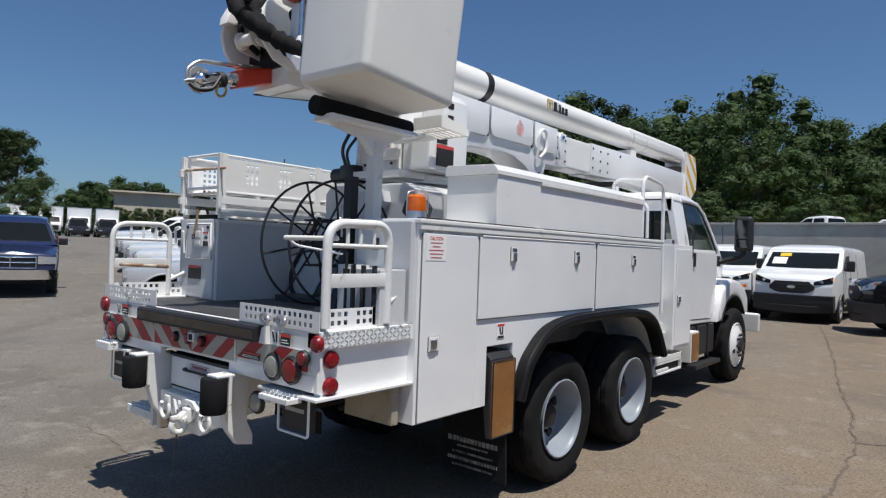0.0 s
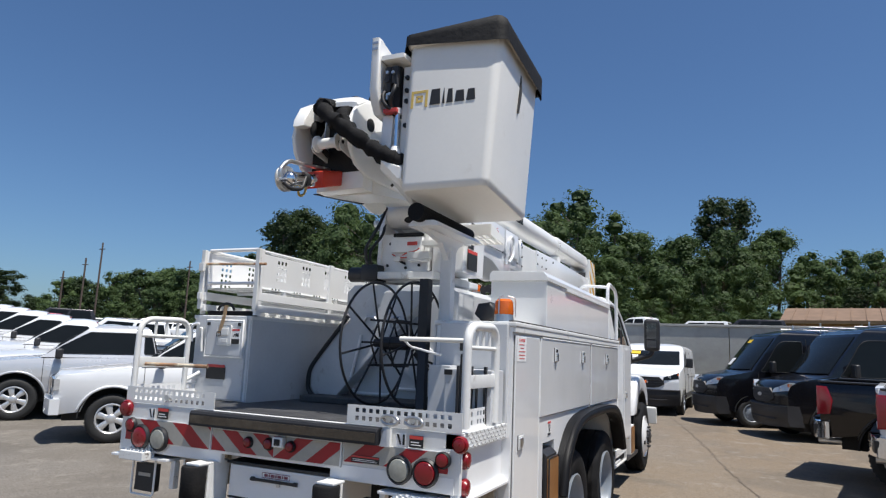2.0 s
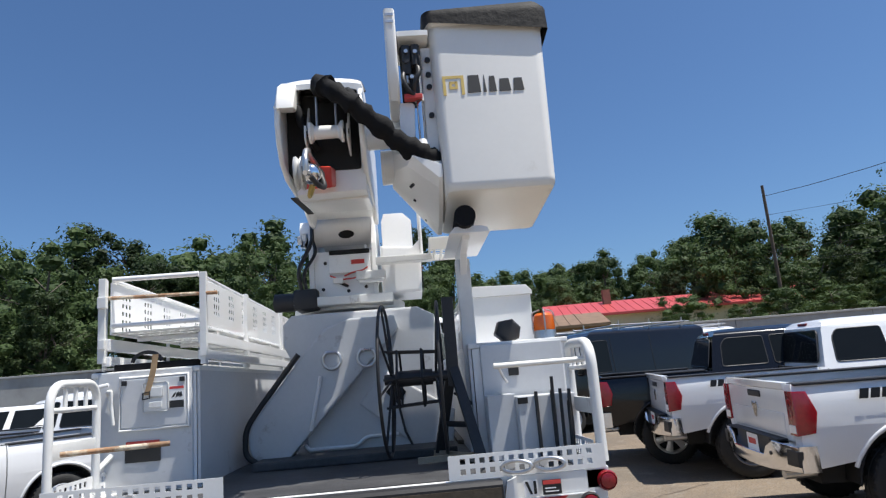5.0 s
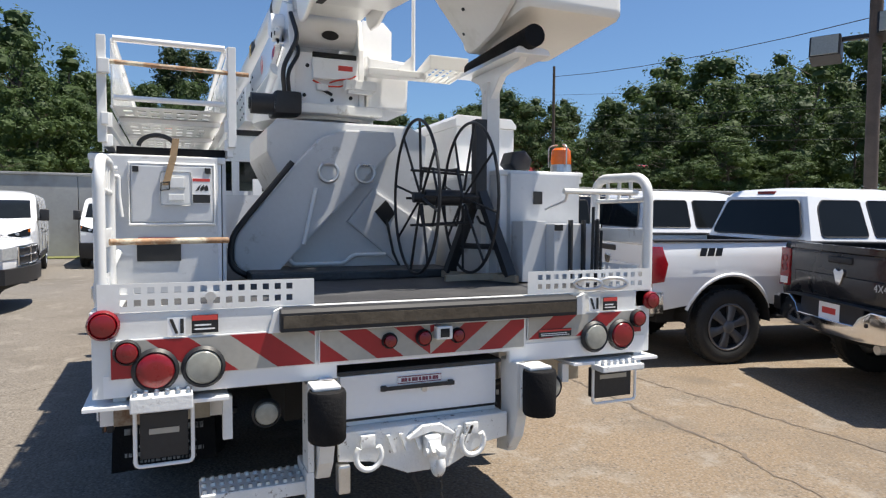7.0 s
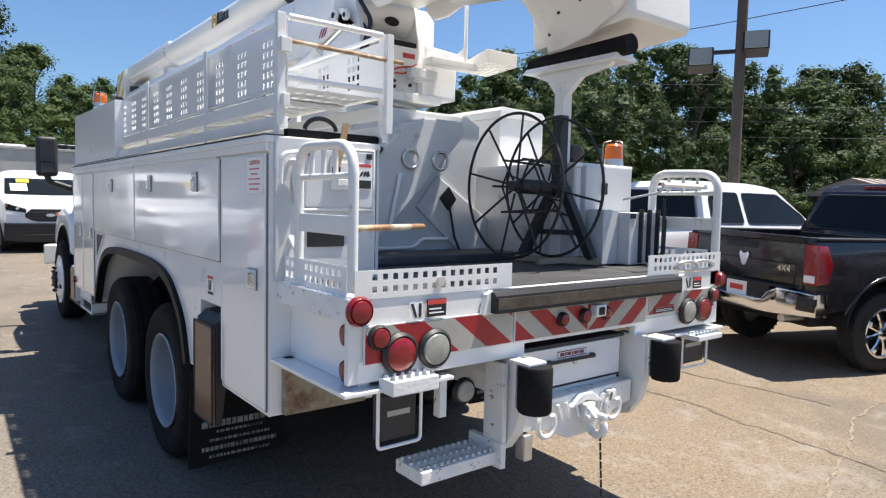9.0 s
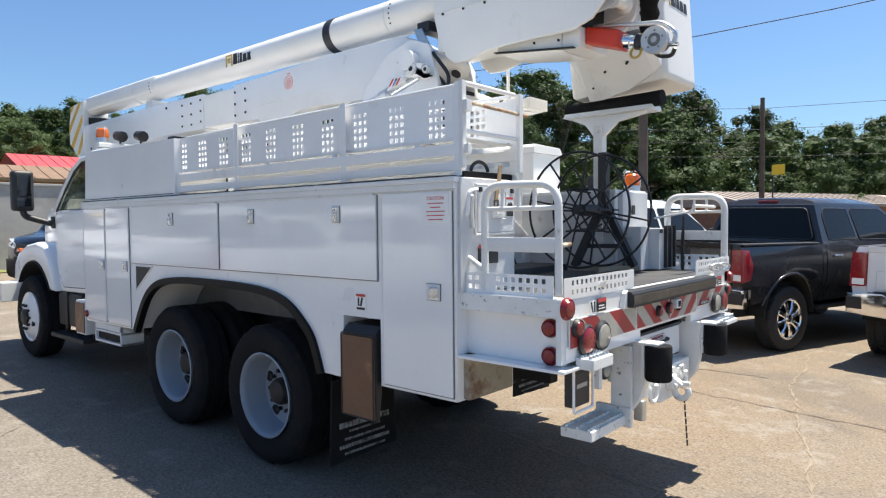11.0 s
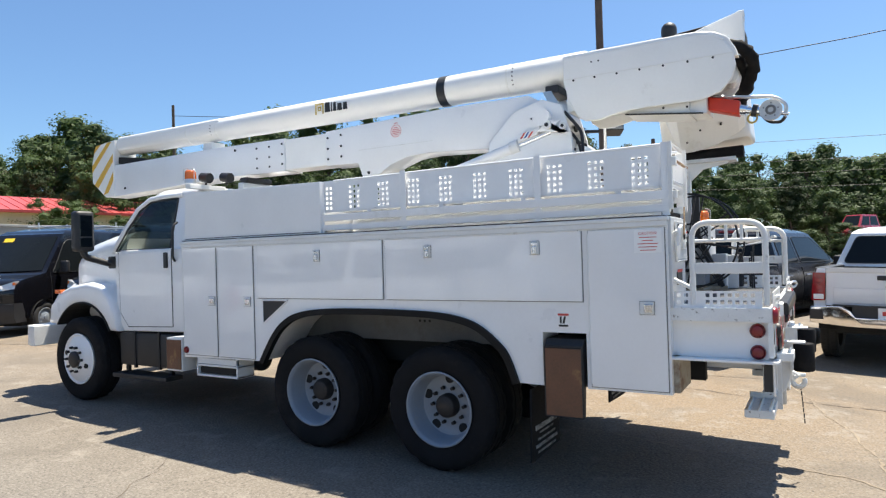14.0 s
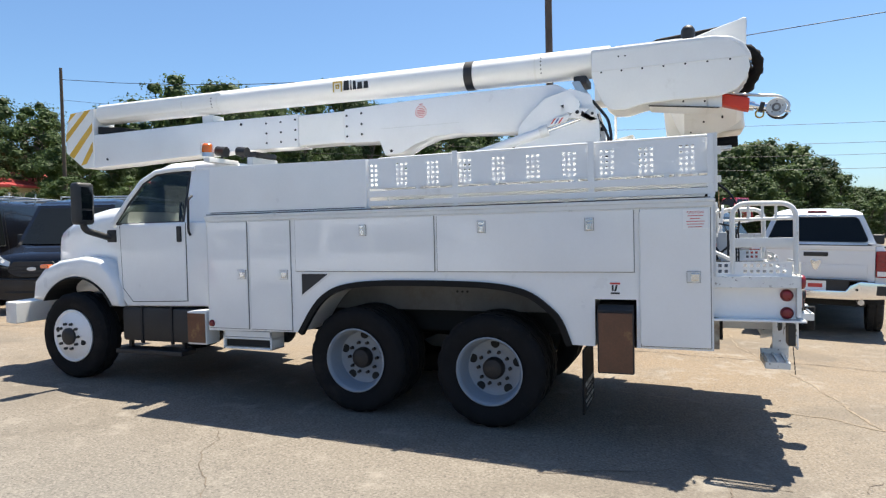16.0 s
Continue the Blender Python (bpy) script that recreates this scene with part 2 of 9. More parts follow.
def bend(pts, rad, n=5):
    """Rounds the corners of a line of points."""
    pts = [Vector(p) for p in pts]
    out = [pts[0]]
    for i in range(1, len(pts) - 1):
        a, p, b = pts[i - 1], pts[i], pts[i + 1]
        r = min(rad, (a - p).length * 0.49, (b - p).length * 0.49)
        s, e = p + (a - p).normalized() * r, p + (b - p).normalized() * r
        for k in range(n + 1):
            f = k / n
            out.append((1 - f) ** 2 * s + 2 * f * (1 - f) * p + f * f * e)
    out.append(pts[-1])
    return out


def lathe(bm, prof, seg=32, m=None, close=False):
    """Turns a profile of (radius, x) about the x axis."""
    m = m or Matrix()
    rings = [[bm.verts.new(m @ Vector((x, r * math.cos(k * math.tau / seg), r * math.sin(k * math.tau / seg)))) for k in range(seg)] for r, x in prof]
    n = len(prof)
    for i in range(n if close else n - 1):
        A, B = rings[i], rings[(i + 1) % n]
        for k in range(seg):
            bm.faces.new((A[k], A[(k + 1) % seg], B[(k + 1) % seg], B[k]))
    if not close:
        for ring in (rings[0], rings[-1]):
            bm.faces.new(ring)
    return bm


def patch(bm, q, u0, u1, v0, v1, off=0.0, thick=0.0):
    """A panel on the quad q (four corners: low left, low right, top right, top left), lifted off along its normal."""
    q = [Vector(p) for p in q]
    nrm = (q[1] - q[0]).cross(q[3] - q[0]).normalized()

    def at(u, v, d):
        return (q[0] * (1 - u) + q[1] * u) * (1 - v) + (q[3] * (1 - u) + q[2] * u) * v + nrm * d
    c = [(u0, v0), (u1, v0), (u1, v1), (u0, v1)]
    top = [bm.verts.new(at(u, v, off)) for u, v in c]
    bm.faces.new(top)
    if thick:
        low = [bm.verts.new(at(u, v, off - thick)) for u, v in c]
        for i in range(4):
            bm.faces.new((low[i], low[(i + 1) % 4], top[(i + 1) % 4], top[i]))
        bm.faces.new(low[::-1])
    return bm


def perforated(bm, o, u, v, w, h, holes, th=0.004):
    """A plate with square holes. o: corner, u and v: unit directions, w x h: size, holes: (u0, u1, v0, v1)."""
    o, u, v = Vector(o), Vector(u), Vector(v)
    nrm = u.cross(v)
    us = sorted({0.0, w, *[round(c, 5) for hh in holes for c in hh[:2]]})
    vs = sorted({0.0, h, *[round(c, 5) for hh in holes for c in hh[2:]]})
    hs = [[round(c, 5) for c in hh] for hh in holes]
    solid = {}
    for i in range(len(us) - 1):
        for j in range(len(vs) - 1):
            cu, cv = (us[i] + us[i + 1]) / 2, (vs[j] + vs[j + 1]) / 2
            solid[i, j] = not any(a < cu < b and c < cv < d for a, b, c, d in hs)
    vert = {}

    def V(i, j, s):
        if (i, j, s) not in vert:
            vert[i, j, s] = bm.verts.new(o + u * us[i] + v * vs[j] + nrm * (th * s))
        return vert[i, j, s]
    for (i, j), ok in solid.items():
        if not ok:
            continue
        bm.faces.new((V(i, j, 1), V(i + 1, j, 1), V(i + 1, j + 1, 1), V(i, j + 1, 1)))
        bm.faces.new((V(i, j, 0), V(i, j + 1, 0), V(i + 1, j + 1, 0), V(i + 1, j, 0)))
        for (di, dj), (a, b) in {(-1, 0): ((i, j + 1), (i, j)), (1, 0): ((i + 1, j), (i + 1, j + 1)), (0, -1): ((i, j), (i + 1, j)), (0, 1): ((i + 1, j + 1), (i, j + 1))}.items():
            if not solid.get((i + di, j + dj), False):
                bm.faces.new((V(*a, 0), V(*b, 0), V(*b, 1), V(*a, 1)))
    return bm


def hole_grid(u0, v0, nu, nv, size, pitch):
    return [(u0 + i * pitch, u0 + i * pitch + size, v0 + j * pitch, v0 + j * pitch + size) for i in range(nu) for j in range(nv)]


def part(name, bm, mat, parent, label="", smooth=None):
    """Links a bmesh as one mesh object under a thing or a part."""
    me = bpy.data.meshes.new(name)
    bm.to_mesh(me)
    bm.free()
    me.materials.append(mat)
    if smooth is not None:
        for p in me.polygons:
            p.use_smooth = True
        me.set_sharp_from_angle(angle=radians(smooth))
    ob = new(name, me)
    ob.parent = parent
    return tagged(ob, label) if label else ob


def shift(ob, x, y, z):
    """Moves a part and its pieces."""
    for o in (ob, *ob.children_recursive):
        o.data.transform(Matrix.Translation((x, y, z)))


def thing(name, label, category, group="", kind="", m=None):
    ob = new(name)
    ob.empty_display_size = 0.2
    if m is not None:
        ob.matrix_basis = m
    return tagged(ob, label, category, group, kind)


def B():
    return bmesh.new()


def ground_z(x, y):
    """Height of the sloping lot: rises gently ahead, and more to the far side of the lot."""
    z = float(np.interp(y, [-14, 0, 7, 12, 17, 26], [-0.551, -0.166, 0.006, 0.09, 0.12, 0.13]))
    if x < -11:
        z += float(np.interp(-x, [11, 34, 60, 95], [0.0, 1.43, 1.60, 1.90]))
    return z

def lettering(text, size, m, mat, parent, name="lettering"):
    """Words in the built-in font, turned into a mesh."""
    cu = bpy.data.curves.new(name, "FONT")
    cu.body, cu.size, cu.align_x, cu.align_y, cu.extrude = text, size, "CENTER", "CENTER", 0.0006
    tmp = bpy.data.objects.new(name, cu)
    scene.collection.objects.link(tmp)
    me = bpy.data.meshes.new_from_object(tmp.evaluated_get(bpy.context.evaluated_depsgraph_get()))
    bpy.data.objects.remove(tmp)
    bpy.data.curves.remove(cu)
    me.transform(m)
    me.materials.append(mat)
    ob = new(name, me)
    ob.parent = parent
    return ob

# ================= ground, wall, far land =================
def asphalt_material():
    m = bpy.data.materials.new("worn_tan_asphalt")
    m.use_nodes = True
    t = m.node_tree
    b = t.nodes["Principled BSDF"]
    tc = t.nodes.new("ShaderNodeTexCoord")

    def tex(kind, scale, **kw):
        n = t.nodes.new(kind)
        n.inputs["Scale"].default_value = scale
        for k, v in kw.items():
            n.inputs[k].default_value = v
        t.links.new(tc.outputs["Object"], n.inputs["Vector"])
        return n

    def rng(src, a, c, lo, hi):
        r = t.nodes.new("ShaderNodeMapRange")
        r.inputs["From Min"].default_value, r.inputs["From Max"].default_value = a, c
        r.inputs["To Min"].default_value, r.inputs["To Max"].default_value = lo, hi
        t.links.new(src, r.inputs["Value"])
        return r.outputs[0]

    def mix(f, a, c, mode="MIX"):
        n = t.nodes.new("ShaderNodeMix")
        n.data_type, n.blend_type = "RGBA", mode
        if isinstance(f, float):
            n.inputs["Factor"].default_value = f
        else:
            t.links.new(f, n.inputs["Factor"])
        for key, v in (("A", a), ("B", c)):
            if isinstance(v, tuple):
                n.inputs[key].default_value = (*v, 1)
            else:
                t.links.new(v, n.inputs[key])
        return n.outputs["Result"]
    big = tex("ShaderNodeTexNoise", 0.16, Detail=5.0, Roughness=0.6)
    mid = tex("ShaderNodeTexNoise", 1.3, Detail=10.0, Roughness=0.72)
    grit = tex("ShaderNodeTexVoronoi", 42.0)
    fine = tex("ShaderNodeTexNoise", 48.0, Detail=4.0, Roughness=0.7)
    # tan patching across x, greyer on the driver's side
    sep = t.nodes.new("ShaderNodeSeparateXYZ")
    t.links.new(tc.outputs["Object"], sep.inputs[0])
    side = rng(sep.outputs["X"], -3.5, 1.5, 0.0, 1.0)
    base = mix(side, (0.158, 0.148, 0.134), (0.204, 0.153, 0.102))
    base = mix(rng(big.outputs["Fac"], 0.4, 0.65, 0.0, 0.6), base, (0.211, 0.185, 0.152))
    base = mix(rng(mid.outputs["Fac"], 0.52, 0.72, 0.0, 0.6), base, (0.121, 0.107, 0.089))
    base = mix(rng(grit.outputs["Distance"], 0.0, 0.55, 0.55, 0.0), base, (0.329, 0.296, 0.256))
    base = mix(rng(fine.outputs["Fac"], 0.48, 0.68, 0.0, 0.75), base, (0.073, 0.065, 0.059))
    patch_n = tex("ShaderNodeTexNoise", 0.42, Detail=6.0, Roughness=0.6, Distortion=0.6)
    base = mix(rng(patch_n.outputs["Fac"], 0.52, 0.60, 0.0, 0.45), base, (0.117, 0.102, 0.085))
    pale = tex("ShaderNodeTexNoise", 2.7, Detail=7.0, Roughness=0.7)
    base = mix(rng(pale.outputs["Fac"], 0.55, 0.68, 0.0, 0.6), base, (0.276, 0.250, 0.213))
    # small dark pits
    pits = tex("ShaderNodeTexVoronoi", 11.0)
    base = mix(rng(pits.outputs["Distance"], 0.05, 0.16, 0.75, 0.0), base, (0.066, 0.058, 0.051))
    # oil stains
    oil = tex("ShaderNodeTexNoise", 0.55, Detail=3.0)
    base = mix(rng(oil.outputs["Fac"], 0.66, 0.78, 0.0, 0.7), base, (0.086, 0.075, 0.064))
    t.links.new(base, b.inputs["Base Color"])
    b.inputs["Roughness"].default_value = 0.88
    b.inputs["Specular IOR Level"].default_value = 0.25
    bp = t.nodes.new("ShaderNodeBump")
    bp.inputs["Strength"].default_value, bp.inputs["Distance"].default_value = 0.35, 0.012
    t.links.new(grit.outputs["Distance"], bp.inputs["Height"])
    t.links.new(bp.outputs[0], b.inputs["Normal"])
    return m


ASPHALT = asphalt_material()
CRACK = material("dark_crack_filler", (0.125, 0.10, 0.078), 0.9, var=0.3)
PALE_CRACK = material("pale_joint", (0.23, 0.185, 0.135), 0.9, var=0.2)
GRASS = material("dry_grass", (0.16, 0.17, 0.055), 0.95, var=0.35, vscale=0.3, dirt=(0.30, 0.22, 0.11), dscale=0.15, dlow=0.5, dhigh=0.6, bump=0.6, bscale=3)
CONCRETE = material("grey_concrete", (0.36, 0.355, 0.34), 0.85, var=0.12, vscale=0.8, dirt=(0.22, 0.21, 0.2), dscale=0.7, dlow=0.5, dhigh=0.75, bump=0.3, bscale=20)

WALL_Y = 24.0


def sheet(name, xs, ys, zf, mat, label, cat):
    verts = [(x, y, zf(x, y)) for y in ys for x in xs]
    n = len(xs)
    faces = [(j * n + i, j * n + i + 1, (j + 1) * n + i + 1, (j + 1) * n + i) for j in range(len(ys) - 1) for i in range(n - 1)]
    me = bpy.data.meshes.new(name)
    me.from_pydata(verts, [], faces)
    me.materials.append(mat)
    for p in me.polygons:
        p.use_smooth = True
    return tagged(new(name, me), label, cat, kind="structure")


def lot_z(x, y):
    z = ground_z(x, y)
    return z - (0.03 if abs(x) > 150 or abs(y) > 150 else 0)


gx = sorted({*np.linspace(-40, 40, 41).round(2), *np.linspace(-900, -44, 22).round(2), *np.linspace(44, 900, 22).round(2)})
gy = sorted({*np.linspace(-40, 30, 36).round(2), *np.linspace(-900, -44, 22).round(2), *np.linspace(34, 1200, 24).round(2)})
sheet("ground", gx, gy, lot_z, ASPHALT, "worn tan asphalt car lot with cracks and stains", "ground")


def bank_z(x, y):
    """Raised grassy land behind the retaining wall."""
    return float(np.interp(y, [24, 29, 34, 45, 52, 90], [2.95, 2.92, 2.45, 2.5, 3.4, 4.2]))


bx = sorted({*np.linspace(-14, 60, 20), *np.linspace(70, 400, 8)})
by = [WALL_Y + 0.2, 26, 29, 31.5, 34, 40, 45, 48.5, 52, 60, 75, 90, 120, 240, 500]
sheet("bank", bx, by, bank_z, GRASS, "dry grass bank above the retaining wall", "bank")

# retaining wall: panels between pilasters
wall = thing("retaining_wall", "grey concrete retaining wall behind the parked vans", "wall", kind="structure", m=Matrix.Translation((0, WALL_Y, 0)))
for i in range(13):
    x0 = -16 + i * 6.0
    zb = ground_z(x0, WALL_Y) - 0.3
    bm = B()
    box(bm, x0 + 0.01, x0 + 5.99, -0.12, 0.2, zb, 3.0, 0.015)
    pn = part("wall_panel", bm, CONCRETE, wall)
bm = B()
box(bm, -16, 62, -0.17, 0.25, 3.0, 3.09, 0.015)
part("coping", bm, CONCRETE, wall)
bm = B()
box(bm, -16.15, -15.95, -0.1, 30, -0.5, 3.0)
part("wall_return", bm, CONCRETE, wall)

# grass verge at the foot of the wall
sheet("verge", np.linspace(-16, 8, 13), [22.6, 23.0, 23.5, 23.9], lambda x, y: ground_z(x, y) + 0.03, GRASS, "strip of grass at the foot of the wall", "verge")

# joints and cracks, thin fillings laid on the lot
rng_c = random.Random(12)


def crack(pts, w, mat, name, label):
    bm = B()
    line, off = [], Vector((0, 0))
    for (a, b2) in zip(pts, pts[1:]):
        a, b2 = Vector(a), Vector(b2)
        n = max(2, int((b2 - a).length / 0.05))
        for i in range(n):
            p = a.lerp(b2, i / n)
            off = off * 0.86 + Vector((rng_c.gauss(0, 0.011), rng_c.gauss(0, 0.011)))
            line.append(p + off)
    rows = []
    for i, p in enumerate(line):
        d = (line[min(i + 1, len(line) - 1)] - line[max(i - 1, 0)]).normalized()
        s = Vector((-d.y, d.x)) * w * rng_c.uniform(0.15, 1.4)
        rows.append([bm.verts.new((*q, ground_z(*q) + 0.004)) for q in (p + s, p - s)])
    for A, C in zip(rows, rows[1:]):
        bm.faces.new((A[0], A[1], C[1], C[0]))
    bmesh.ops.recalc_face_normals(bm, faces=bm.faces)
    me = bpy.data.meshes.new(name)
    bm.to_mesh(me)
    bm.free()
    me.materials.append(mat)
    return tagged(new(name, me), label, "crack", kind="structure")


for pts in (((2.6, -1.5), (2.85, 1.2), (2.82, 3.6), (2.79, 4.8), (2.57, 6.5), (2.2, 8.15), (1.64, 11.3), (0.62, 16.2)), ((2.75, 5.2), (4.3, 6.1)), ((3.9, 0.4), (3.5, 3.1), (3.3, 5.6))):
    crack(pts, 0.014, CRACK, "crack", "dark crack in the asphalt")
for pts in (((-0.6, -0.9), (1.2, -0.55), (3.6, 0.1), (6, 0.4)), ((-1.2, -2.4), (0.2, -0.4), (0.6, 2.2))):
    crack(pts, 0.012, PALE_CRACK, "crack", "pale joint between asphalt strips")
for pts in (((-2.9, 0.6), (-1.8, 0.5), (-1.2, 0.7)), ((-2.0, 1.8), (-1.6, 0.9), (-1.8, 0.1))):
    crack(pts, 0.005, CRACK, "crack", "thin dark crack in the asphalt")

for x, y, n in ((-4.6, 1.2, 5), (-3.4, 3.4, 6), (-5.2, 4.6, 6), (-2.8, -0.6, 5), (-4.0, 6.2, 5), (1.4, -2.4, 5), (4.6, 2.2, 6), (0.2, -1.8, 5), (-5.8, 2.4, 6), (3.0, -0.8, 5)):
    pts = [(x, y)]
    turn = rng_c.uniform(0, math.tau)
    for k in range(n):
        turn += rng_c.gauss(0, 0.5)
        pts.append((pts[-1][0] + 0.32 * math.cos(turn), pts[-1][1] + 0.32 * math.sin(turn)))
    crack(pts, 0.0032, CRACK, "crack", "hairline crack in the asphalt")

TINT = material("tinted_window", (0.010, 0.012, 0.013), 0.04, var=0.1, spec=0.18)

# ================= bucket truck =================
truck = thing("bucket_truck", "white utility bucket truck with tandem rear axles and stowed aerial boom", "truck")


def arc(cy, cz, r, a0, a1, n):
    return [(cy + r * math.cos(radians(a0 + (a1 - a0) * i / n)), cz + r * math.sin(radians(a0 + (a1 - a0) * i / n))) for i in range(n + 1)]


ARCH = [(1.66, 0.66), (1.74, 0.86), (1.84, 0.97), (1.98, 1.07), (2.14, 1.125), (2.35, 1.155), (2.65, 1.168), (3.0, 1.172), (3.35, 1.168), (3.62, 1.15), (3.82, 1.11), (3.96, 1.04), (4.06, 0.95), (4.15, 0.83), (4.25, 0.67)]


def spline(pts, n):
    """A smooth line through points."""
    out = []
    P = [pts[0], *pts, pts[-1]]
    for i in range(1, len(P) - 2):
        a, b, c, d = (Vector(q) for q in P[i - 1:i + 3])
        for k in range(n):
            t = k / n
            out.append(tuple(0.5 * (2 * b + (c - a) * t + (2 * a - 5 * b + 4 * c - d) * t * t + (3 * b - a - 3 * c + d) * t ** 3)))
    out.append(tuple(pts[-1]))
    return out


ARCH = spline(ARCH, 3)


HUB_BROWN = material("oily_brown_hub", (0.022, 0.018, 0.016), 0.6, var=0.4, vscale=14, dirt=(0.05, 0.035, 0.025), dscale=12, dlow=0.5, dhigh=0.7)


def big_wheel(hub, s, dual, parent):
    """Truck wheel at hub; s: outward side; dual: recessed rear disc with a second tyre inside."""
    m = Matrix.Translation(hub) @ Matrix.Diagonal((s, 1, 1, 1))
    R = 0.492
    w = part("tyre", B(), RUBBER, parent)
    bm = B()
    seg = 72
    prof = [(0.29, -0.02), (0.33, 0.0), (0.41, 0.012), (0.455, 0.004), (R - 0.018, -0.012), (R, -0.035), (R, -0.075), (R - 0.014, -0.079), (R - 0.014, -0.089),
            (R, -0.093), (R, -0.165), (R - 0.014, -0.169), (R - 0.014, -0.179), (R, -0.183), (R, -0.223), (R - 0.018, -0.246), (0.44, -0.262), (0.33, -0.258), (0.29, -0.24)]
    for k0 in ([0.0, -0.31] if dual else [0.0]):
        rings = []
        for i, (r, x) in enumerate(prof):
            ring = []
            for k in range(seg):
                rr = r - (0.012 if r > R - 0.02 and (k % 4 == 0) and i in (4, 5, 6, 13, 14, 15) else 0.0)
                a = (k + (0.5 if i > 9 else 0)) * math.tau / seg
                ring.append(bm.verts.new(m @ Vector((x + k0, rr * math.cos(a), rr * math.sin(a)))))
            rings.append(ring)
        for A, C in zip(rings, rings[1:]):
            for k in range(seg):
                bm.faces.new((A[k], A[(k + 1) % seg], C[(k + 1) % seg], C[k]))
    bmesh.ops.recalc_face_normals(bm, faces=bm.faces)
    bm.to_mesh(w.data)
    bm.free()
    for p in w.data.polygons:
        p.use_smooth = True
    w.data.set_sharp_from_angle(angle=radians(35))
    bm = B()
    if dual:
        lathe(bm, [(0.300, 0.006), (0.290, 0.010), (0.275, -0.005), (0.268, -0.03), (0.258, -0.14), (0.245, -0.175), (0.20, -0.19), (0.12, -0.175), (0.02, -0.175), (0.02, -0.21), (0.25, -0.21), (0.28, -0.03)], 48, m, True)
    else:
        lathe(bm, [(0.300, 0.004), (0.290, 0.010), (0.272, -0.004), (0.255, 0.0), (0.20, 0.035), (0.12, 0.045), (0.02, 0.045), (0.02, -0.02), (0.25, -0.04), (0.29, -0.02)], 48, m, True)
    bmesh.ops.recalc_face_normals(bm, faces=bm.faces)
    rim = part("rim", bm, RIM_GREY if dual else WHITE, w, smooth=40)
    d = -0.172 if dual else 0.047
    for i in range(5 if dual else 2):
        bm = B()
        a = math.tau * i / (5 if dual else 2) + 0.35
        rr = 0.215 if dual else 0.2
        c = Vector((d - 0.012 if dual else 0.032, rr * math.cos(a), rr * math.sin(a)))
        cyl(bm, m @ (c - Vector((0.012, 0, 0))), m @ (c + Vector((0.006, 0, 0))), 0.040 if dual else 0.03, seg=14)
        part("hand_hole", bm, SHADOW_VOID, rim)
    bm = B()
    k = 1.0 if dual else 0.45
    lathe(bm, [(0.098, d - 0.01), (0.096, d + 0.05 * k), (0.082, d + 0.075 * k), (0.05, d + 0.09 * k), (0.01, d + 0.09 * k)], 20, m)
    part("hub", bm, HUB_BROWN if dual else BLACK, rim, smooth=35)
    for i in range(10):
        a = math.tau * i / 10
        c = Vector((d, 0.145 * math.cos(a), 0.145 * math.sin(a)))
        bm = B()
        cyl(bm, m @ c, m @ (c + Vector((0.035, 0, 0))), 0.017, 0.014, 6)
        part("wheel_nut", bm, HUB_BROWN if dual else BLACK, rim)
    return w


for s in (-1, 1):
    for y in (2.385, 3.685):
        big_wheel((-1.17 if s < 0 else 1.20, y + (0.02 if s > 0 else 0), ground_z(0, y) + 0.494), s, True, truck)
    big_wheel((s * 1.09, 7.38, ground_z(0, 7.38) + 0.488), s, False, truck)

# chassis
# grey set dark for the shade on the pale panel inside the arches
LINER_GREY = material("shade_grey_liner", (0.12, 0.12, 0.12), 0.8, var=0.2, vscale=5, dirt=(0.10, 0.09, 0.08), dscale=4, dlow=0.5, dhigh=0.7)
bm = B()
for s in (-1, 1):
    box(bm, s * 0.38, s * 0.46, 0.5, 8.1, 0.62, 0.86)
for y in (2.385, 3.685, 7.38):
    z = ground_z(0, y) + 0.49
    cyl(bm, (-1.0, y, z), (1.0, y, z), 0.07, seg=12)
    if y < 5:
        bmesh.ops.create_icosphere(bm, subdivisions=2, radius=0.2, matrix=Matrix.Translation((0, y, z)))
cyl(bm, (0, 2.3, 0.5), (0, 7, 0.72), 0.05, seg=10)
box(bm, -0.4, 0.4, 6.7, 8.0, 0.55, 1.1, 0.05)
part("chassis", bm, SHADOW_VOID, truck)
# added pan and crossmembers, there to block sunlight under the truck
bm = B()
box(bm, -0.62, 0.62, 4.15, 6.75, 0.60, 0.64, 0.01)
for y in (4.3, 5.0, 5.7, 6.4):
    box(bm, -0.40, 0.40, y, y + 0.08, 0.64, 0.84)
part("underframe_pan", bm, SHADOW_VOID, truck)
# added tanks that deepen the shadow below the body
for x, y in ((0.78, 4.62), (-0.78, 4.72)):
    bm = B()
    lathe(bm, [(0.001, -0.34), (0.08, -0.335), (0.115, -0.30), (0.12, -0.27), (0.12, 0.27), (0.115, 0.30), (0.08, 0.335), (0.001, 0.34)], 24, Matrix.Translation((x, y + 0.25, 0.60)) @ Matrix.Rotation(radians(90), 4, "Z"))
    part("air_tank", bm, BLACK, truck, smooth=40)
bm = B()
for s in (-1, 1):
    box(bm, s * 0.66, s * 0.715, 1.6, 4.4, 0.85, 1.235)
part("wheel_well_liner", bm, LINER_GREY, truck)
bm = B()
for s in (-1, 1):
    for y0, y1 in ((1.75, 2.55), (2.62, 3.40), (3.47, 4.05)):
        box(bm, s * 0.71, s * 0.722, y0, y1, 1.175, 1.2)
    for i in range(3):
        for j in range(2):
            cyl(bm, (s * 0.714, 2.72 + i * 0.05, 1.03 + j * 0.06), (s * 0.72, 2.72 + i * 0.05, 1.03 + j * 0.06), 0.011, seg=8)
